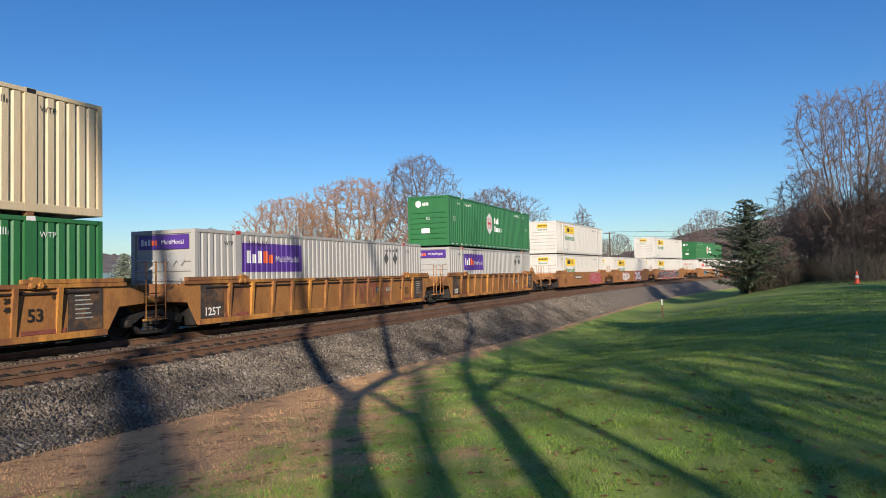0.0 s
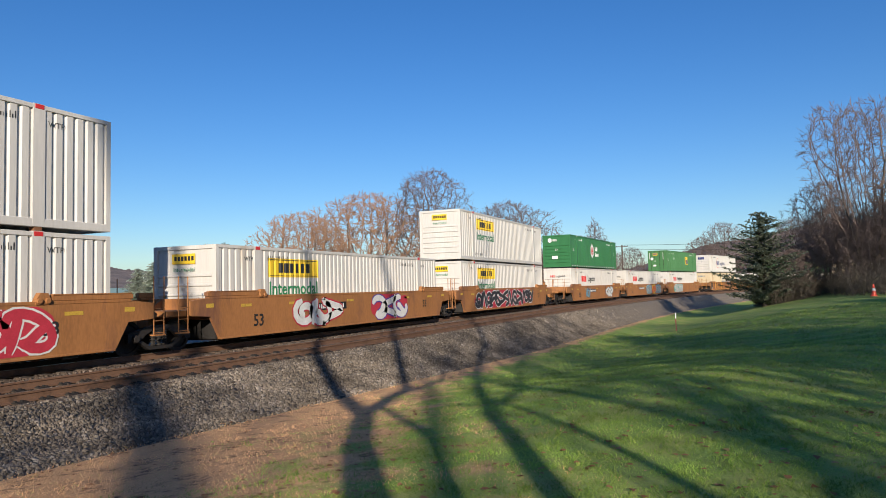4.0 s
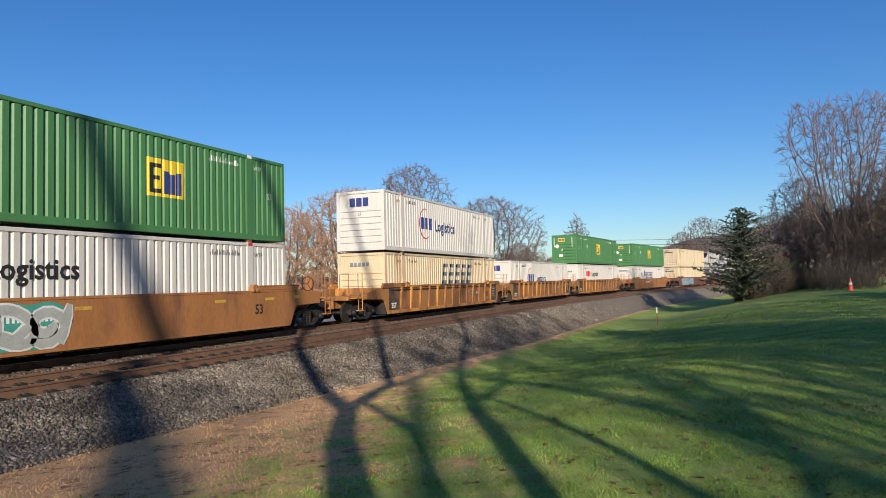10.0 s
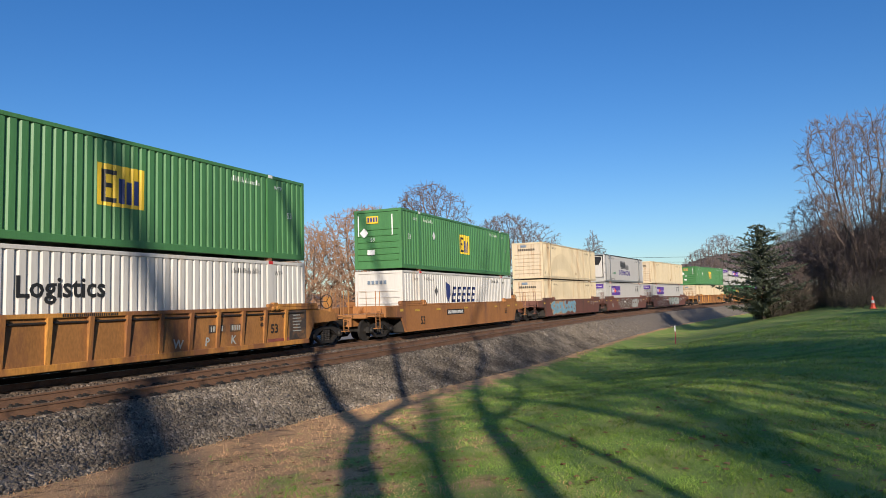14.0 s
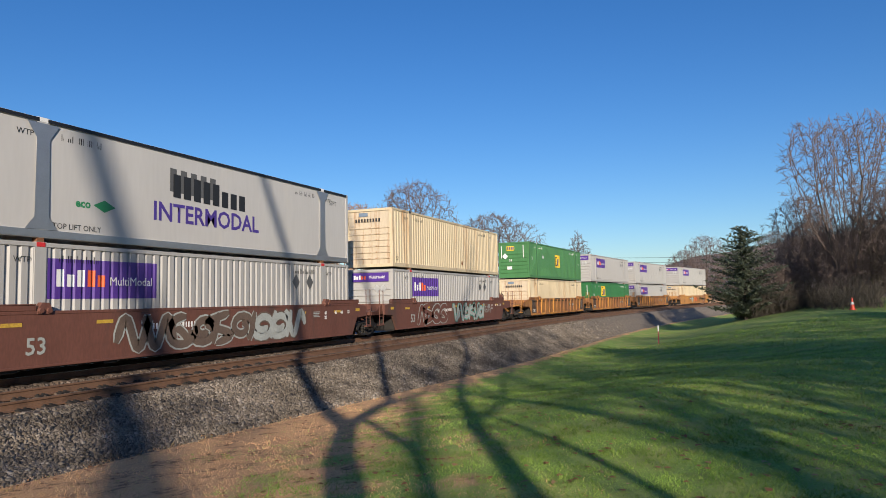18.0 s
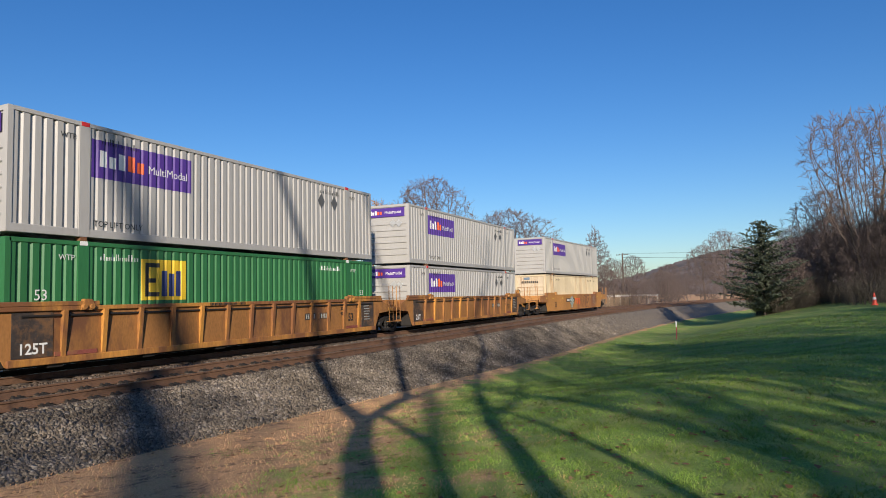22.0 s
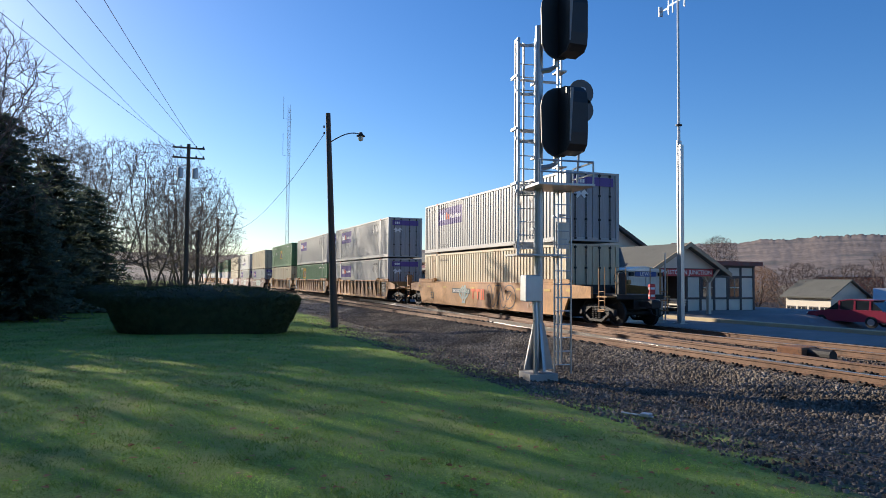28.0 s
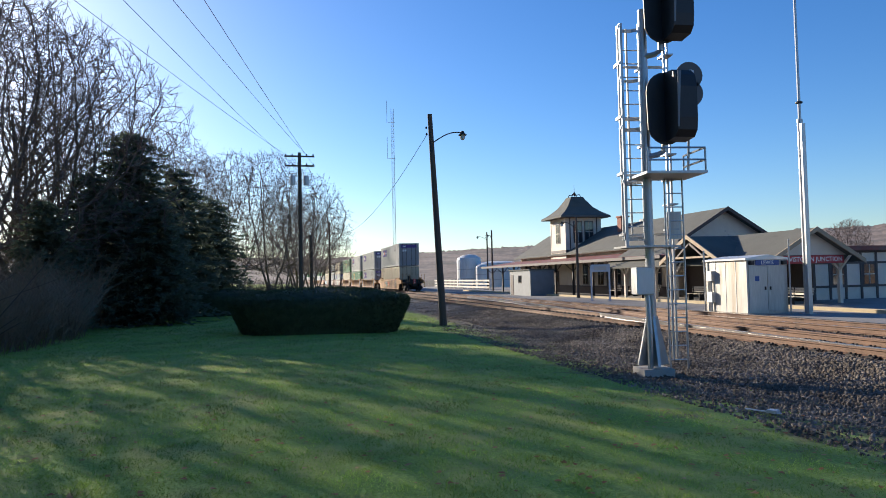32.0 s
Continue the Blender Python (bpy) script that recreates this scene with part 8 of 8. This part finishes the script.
part("cap", Geo().lathe([(1.9, 9.2), (1.7, 9.5), (0.7, 10.0), (0.25, 11.0), (0.02, 11.2)], 12), "tank", st, "white flared cap")
house("house", "long low hall with a pale green roof", 62, 112, 34, 12, 2.6, 4.2, "cladding", "hallgreen", -22, 6, -1.2)


# ---- ties, stones, grass and leaves ----
def many(name, verts, faces, material, label, category, parent=None):
    """One mesh of very many small pieces."""
    me = bpy.data.meshes.new(name)
    n, k = len(verts), faces.shape[1]
    me.vertices.add(n)
    me.vertices.foreach_set("co", np.asarray(verts, dtype=np.float32).ravel())
    me.loops.add(faces.size)
    me.loops.foreach_set("vertex_index", faces.astype(np.int32).ravel())
    me.polygons.add(len(faces))
    me.polygons.foreach_set("loop_start", np.arange(0, faces.size, k, dtype=np.int32))
    me.update(calc_edges=True)
    me.materials.append(material)
    ob = new(name, me)
    if parent is not None:
        ob.parent = parent
        return tagged(ob, label, kind="stuff")
    return tagged(ob, label, category, kind="stuff")


def island_mat(name, colors, rough=0.9, translucent=0.0, bump=0.0):
    """Each small piece takes its own tone between the colours given."""
    m = bpy.data.materials.new(name)
    m.use_nodes = True
    n, l = m.node_tree.nodes, m.node_tree.links
    b = n["Principled BSDF"]
    g = n.new("ShaderNodeNewGeometry")
    ramp = n.new("ShaderNodeValToRGB")
    e = ramp.color_ramp.elements
    e[0].color, e[1].color = (*colors[0], 1), (*colors[-1], 1)
    for k, c in enumerate(colors[1:-1]):
        x = e.new((k + 1) / (len(colors) - 1))
        x.color = (*c, 1)
    l.new(g.outputs["Random Per Island"], ramp.inputs["Fac"])
    tc = n.new("ShaderNodeTexCoord")
    t = n.new("ShaderNodeTexNoise")
    t.inputs["Scale"].default_value = 0.8
    t.inputs["Detail"].default_value = 5
    l.new(tc.outputs["Object"], t.inputs["Vector"])
    mr = n.new("ShaderNodeMapRange")
    mr.inputs["From Min"].default_value, mr.inputs["From Max"].default_value = 0.3, 0.7
    mr.inputs["To Min"].default_value, mr.inputs["To Max"].default_value = 0.5, 1.5
    l.new(t.outputs["Fac"], mr.inputs["Value"])
    mul = n.new("ShaderNodeMix")
    mul.data_type, mul.blend_type = "RGBA", "MULTIPLY"
    mul.inputs["Factor"].default_value = 1.0
    l.new(ramp.outputs["Color"], mul.inputs[6])
    l.new(mr.outputs["Result"], mul.inputs[7])
    l.new(mul.outputs[2], b.inputs["Base Color"])
    b.inputs["Roughness"].default_value = rough
    b.inputs["Specular IOR Level"].default_value = 0.25
    if translucent:
        tr = n.new("ShaderNodeBsdfTranslucent")
        l.new(mul.outputs[2], tr.inputs["Color"])
        mx = n.new("ShaderNodeMixShader")
        mx.inputs["Fac"].default_value = translucent
        l.new(b.outputs["BSDF"], mx.inputs[1])
        l.new(tr.outputs["BSDF"], mx.inputs[2])
        l.new(mx.outputs["Shader"], n["Material Output"].inputs["Surface"])
    return m


STONE = island_mat("broken limestone", ((0.0726, 0.0594, 0.0456), (0.149, 0.123, 0.0965), (0.209, 0.175, 0.138), (0.116, 0.094, 0.0721), (0.176, 0.146, 0.113), (0.292, 0.254, 0.21)), 0.95)
GRASS = island_mat("grass blades", ((0.162, 0.273, 0.0459), (0.26, 0.393, 0.0734), (0.405, 0.517, 0.12), (0.21, 0.34, 0.0597), (0.323, 0.446, 0.0918), (0.275, 0.402, 0.0781), (0.178, 0.297, 0.0504), (0.502, 0.488, 0.192)), 0.85, 0.5)
STRAW = island_mat("dry grass blades", ((0.695, 0.421, 0.216), (0.8, 0.502, 0.266), (0.59, 0.341, 0.167), (0.727, 0.441, 0.227), (0.4, 0.371, 0.118)), 0.9, 0.3)
RUSTY = island_mat("rust-stained ballast", ((0.0656, 0.0465, 0.0348), (0.115, 0.083, 0.0629), (0.16, 0.121, 0.0952), (0.0943, 0.0664, 0.0493), (0.135, 0.0979, 0.0723), (0.197, 0.166, 0.141)), 0.95)
rng = np.random.default_rng(5)


def bed_z(s, off):
    """The top of the ballast, or the ground beside it."""
    if off < TOE - 0.35:
        return height(*along(s, off)[:2])
    xt, yt, _ = along(s, TOE - 0.35)
    zt = height(xt, yt) - 0.06
    return fit_interp(off, (TOE - 0.35, TOE + 0.1, -6.4, -5.6, -5.2, -2.6, -1.95, -1.3, 1.3, 1.9, 3.2), (zt, zt + 0.1, zt * 0.5 - 0.14, -0.25, -0.2, -0.2, -0.28, -0.2, -0.2, -0.26, -0.6))


def stones(name, n, s_lo, s_hi, off_lo, off_hi, size, label, middle=0.0, spread=14.0, material=STONE):
    s = np.clip(rng.normal(middle, spread, n), s_lo, s_hi)
    s = np.where((s == s_lo) | (s == s_hi), rng.uniform(s_lo, s_hi, n), s)
    off = rng.uniform(off_lo, off_hi, n)
    base = np.array([(-1, -1, -1), (1, -1, -1), (1, 1, -1), (-1, 1, -1), (-1, -1, 1), (1, -1, 1), (1, 1, 1), (-1, 1, 1)], dtype=float)
    quads = np.array([(4, 5, 6, 7), (0, 1, 5, 4), (1, 2, 6, 5), (2, 3, 7, 6), (3, 0, 4, 7)])
    c = np.array([(*along(float(a), float(o))[:2], bed_z(float(a), float(o))) for a, o in zip(s, off)])
    r = rng.uniform(size[0], size[1], n)
    v = base[None] * (1 + rng.normal(0, 0.28, (n, 8, 3)))
    v[:, 4:, :2] *= rng.uniform(0.45, 0.9, (n, 1, 1))
    v *= (r[:, None] * rng.uniform(0.6, 1.2, (n, 3)))[:, None, :]
    a = rng.uniform(0, 6.28, n)
    b = rng.normal(0, 0.5, n)
    ca, sa_, cb, sb = np.cos(a), np.sin(a), np.cos(b), np.sin(b)
    x, y, z = v[..., 0], v[..., 1], v[..., 2]
    y, z = y * cb[:, None] - z * sb[:, None], y * sb[:, None] + z * cb[:, None]
    x, y = x * ca[:, None] - y * sa_[:, None], x * sa_[:, None] + y * ca[:, None]
    v = np.stack([x, y, z], -1) + c[:, None, :] + np.array((0, 0, 0.008))
    f = (quads[None] + (np.arange(n) * 8)[:, None, None]).reshape(-1, 4)
    many(name, v.reshape(-1, 3), f, material, label, "ballast stones")


stones("ballast_stones", 55000, -45, 60, TOE - 0.25, -4.95, (0.014, 0.033), "loose crushed stones on the ballast shoulder")
stones("ballast_stones", 20000, -45, 60, -4.95, -1.0, (0.015, 0.032), "rust-stained stones between the ties and tracks", material=RUSTY)
stones("ballast_stones", 24000, 10, 64, TOE - 0.25, -4.95, (0.022, 0.045), "loose crushed stones on the bank of the curve", 28.0, 11.0)
stones("ballast_stones", 26000, -70, -8, TOE - 0.25, -4.95, (0.018, 0.036), "loose crushed stones below the signal mast", -22.0, 10.0)
stones("ballast_stones", 7000, -40, -3, TOE - 2.6, TOE - 0.2, (0.01, 0.03), "stray stones on the bare soil below the ballast", -14.0, 8.0)
stones("ballast_stones", 22000, -80, -8, -4.95, 1.6, (0.02, 0.042), "rust-stained stones among the ties by the depot", -30.0, 14.0, RUSTY)


def blades(name, n, material, label, dry_side, r_lo, r_hi, tall, seed):
    g = np.random.default_rng(seed)
    r = r_lo * np.exp(g.random(n) * math.log(r_hi / r_lo))
    k = g.random(n)
    az = np.where(k < 0.52, g.uniform(-16, 62, n), np.where(k < 0.9, g.uniform(128, 206, n), g.uniform(60, 130, n)))
    x = np.where(az > 100, -1.73, 0.0) + r * np.cos(np.radians(az))
    y = r * np.sin(np.radians(az))
    keep, z, clump = np.zeros(n, bool), np.zeros(n), np.ones(n)
    for i in range(n):
        s, off = beside(float(x[i]), float(y[i]))
        d = TOE - off
        if d < -0.1:
            continue
        wide = fit_interp(s, (-40, -12, -4, 2, 8, 13, 18, 26, 60), (0.9, 2.3, 2.5, 4.6, 4.4, 2.6, 1.2, 0.8, 0.5))
        dry = 1.0 - d / (wide * 2) + 0.45 * noise.noise((x[i] * 0.9, y[i] * 0.9, 7.0)) + 0.3 * noise.noise((x[i] * 4.0, y[i] * 4.0, 3.0)) + g.normal(0, 0.10)
        if dry_side and x[i] < -3 and g.random() < min(0.8, (-3 - x[i]) / 5):
            continue
        if (dry > 0.45) == dry_side:
            keep[i] = True
            z[i] = height(float(x[i]), float(y[i]))
            clump[i] = max(0.35, 0.95 + 1.1 * noise.noise((x[i] * 2.7, y[i] * 2.7, 1.0)) + 0.5 * noise.noise((x[i] * 9.0, y[i] * 9.0, 2.0)))
    x, y, z, r, clump = x[keep], y[keep], z[keep], r[keep], clump[keep]
    m = len(x)
    h = tall * clump * g.uniform(0.45, 1.15, m) * (0.75 + r / 30)
    w = (0.0022 if dry_side else 0.0026) * (0.7 + r / 6) * g.uniform(0.7, 1.4, m)
    a = g.uniform(0, 6.28, m)
    lean = g.normal(0, 0.9, (m, 2)) * h[:, None]
    p0 = np.stack([x - w * np.cos(a), y - w * np.sin(a), z - 0.005], -1)
    p1 = np.stack([x + w * np.cos(a), y + w * np.sin(a), z - 0.005], -1)
    p2 = np.stack([x + lean[:, 0], y + lean[:, 1], z + h], -1)
    v = np.stack([p0, p1, p2], 1).reshape(-1, 3)
    many(name, v, np.arange(3 * m).reshape(-1, 3), material, label, "grass")


blades("grass", 820000, GRASS, "short green lawn grass", False, 1.3, 44, 0.03, 1)
blades("dry_grass", 230000, STRAW, "short dry straw-coloured grass beside the stones", True, 3.0, 40, 0.03, 2)


def fallen_leaves(n):
    g = np.random.default_rng(8)
    vs = []
    shape = np.array([(-0.5, 0, 0), (-0.25, -0.3, 0.12), (0.2, -0.34, 0.16), (0.55, 0, 0.02), (0.2, 0.34, 0.2), (-0.25, 0.3, 0.1)])
    while len(vs) < n:
        if g.random() < 0.58:
            r, az = 3.2 + 15 * g.random() ** 1.4, g.uniform(-14, 58)
            if az > 32 and g.random() < 0.3:
                continue
            x, y = r * math.cos(radians(az)), r * math.sin(radians(az))
        else:
            r, az = 3.0 + 14 * g.random(), 124 + 76 * g.random() ** 1.5
            x, y = -1.73 + r * math.cos(radians(az)), r * math.sin(radians(az))
        s, off = beside(x, y)
        if off > TOE + 1.2:
            continue
        size = g.uniform(0.03, 0.085)
        a = g.uniform(0, 6.28)
        q = shape * size
        q = q + g.normal(0, size * 0.08, q.shape)
        q[:, 2] *= g.uniform(0.2, 1.1)
        c, s_ = math.cos(a), math.sin(a)
        q = np.stack([q[:, 0] * c - q[:, 1] * s_, q[:, 0] * s_ + q[:, 1] * c, q[:, 2]], -1)
        vs.append(q + np.array((x, y, height(x, y) + 0.016)))
    v = np.concatenate(vs)
    leafm = island_mat("fallen leaves", ((0.26, 0.12, 0.06), (0.40, 0.21, 0.11), (0.32, 0.15, 0.075), (0.50, 0.33, 0.19)), 0.85, 0.4)
    many("fallen_leaves", v, np.arange(len(v)).reshape(-1, 6), leafm, "scattered fallen brown leaves on the lawn", "leaves")


fallen_leaves(2500)

# ties: the near ones as pieces, the far ones joined
TIE = Geo().box(-0.115, -1.3, -0.34, 0.115, 1.3, -0.168, ch=0.012).mesh("tie", M["tie"])
PLATE = Geo().box(-0.1, -0.2, -0.168, 0.1, 0.2, -0.146)
for sx, sy in ((-0.06, -0.1), (0.06, -0.1), (-0.06, 0.1), (0.06, 0.1)):
    PLATE.box(sx - 0.018, sy - 0.03, -0.147, sx + 0.018, sy + 0.03, -0.118)
PLATE.box(0.12, -0.1, -0.185, 0.16, 0.1, -0.14)
FAR_PLATES = [tuple(p) for p in PLATE.v], list(PLATE.f)
PLATE = PLATE.mesh("tie_plate", M["darksteel"])
for k in range(230):
    s = -57 + k * 0.5
    x, y, a = along(s, NEAR_OFF)
    ob = part("tie", TIE, None, TRACKS[0], "", pose(x + random.uniform(-0.03, 0.03), y + random.uniform(-0.05, 0.05), random.uniform(-0.008, 0.004), 0, 0, math.degrees(a) + random.uniform(-1.2, 1.2)))
for k in range(70):
    for side in (-0.754, 0.754):
        x, y, a = along(-17 + k * 0.5, NEAR_OFF + side)
        part("tie_plate", PLATE, None, TRACKS[0], "", pose(x, y, 0.002, 0, 0, math.degrees(a)))
g = Geo()
for k in range(500):
    s = -150 + k * 0.52
    x, y, a = along(s, 0.0)
    g.box(-0.115, -1.3, -0.34, 0.115, 1.3, -0.17, pose(x, y, 0, 0, 0, math.degrees(a)))
tagged(part("ties", g, "tie", TRACKS[1]), kind="stuff")
g = Geo()
for k in range(560):
    s = -57.3 - k * 0.55 if k < 260 else 58.3 + (k - 260) * 0.55
    x, y, a = along(s, NEAR_OFF)
    g.box(-0.115, -1.3, -0.34, 0.115, 1.3, -0.17, pose(x, y, 0, 0, 0, math.degrees(a)))
tagged(part("ties", g, "tie", TRACKS[0]), kind="stuff")
far_plates = Geo()
for k in range(96):
    for side in (-0.754, 0.754):
        x, y, a = along(-66 + k * 0.5, NEAR_OFF + side)
        i, c, s_ = len(far_plates.v), math.cos(a), math.sin(a)
        far_plates.v += [(x + px * c - py * s_, y + px * s_ + py * c, pz) for px, py, pz in FAR_PLATES[0]]
        far_plates.f += [tuple(q + i for q in f) for f in FAR_PLATES[1]]
tagged(part("tie_plates", far_plates, "darksteel", TRACKS[0]), kind="stuff")


# ---- what moves ----
def motions():
    """The train runs by at a steady speed, along the straight and round the far bend."""
    times = [*[float(t) for t in range(0, 27)], 26.5, *[float(t) for t in range(27, 33)]]
    gone = [SPEED * t + fit_interp(t, (0, 24, 26.5, 27, 28, 29, 32), (0, 0, 0.4, 0.4, -0.15, 0, 0)) for t in times]
    for ob, front in UNITS:
        walk(ob, [(t, at_front(front - d)) for t, d in zip(times, gone)])
    for ob, front, z in LOADS:
        walk(ob, [(t, at_front(front - d, z)) for t, d in zip(times, gone)])


motions()
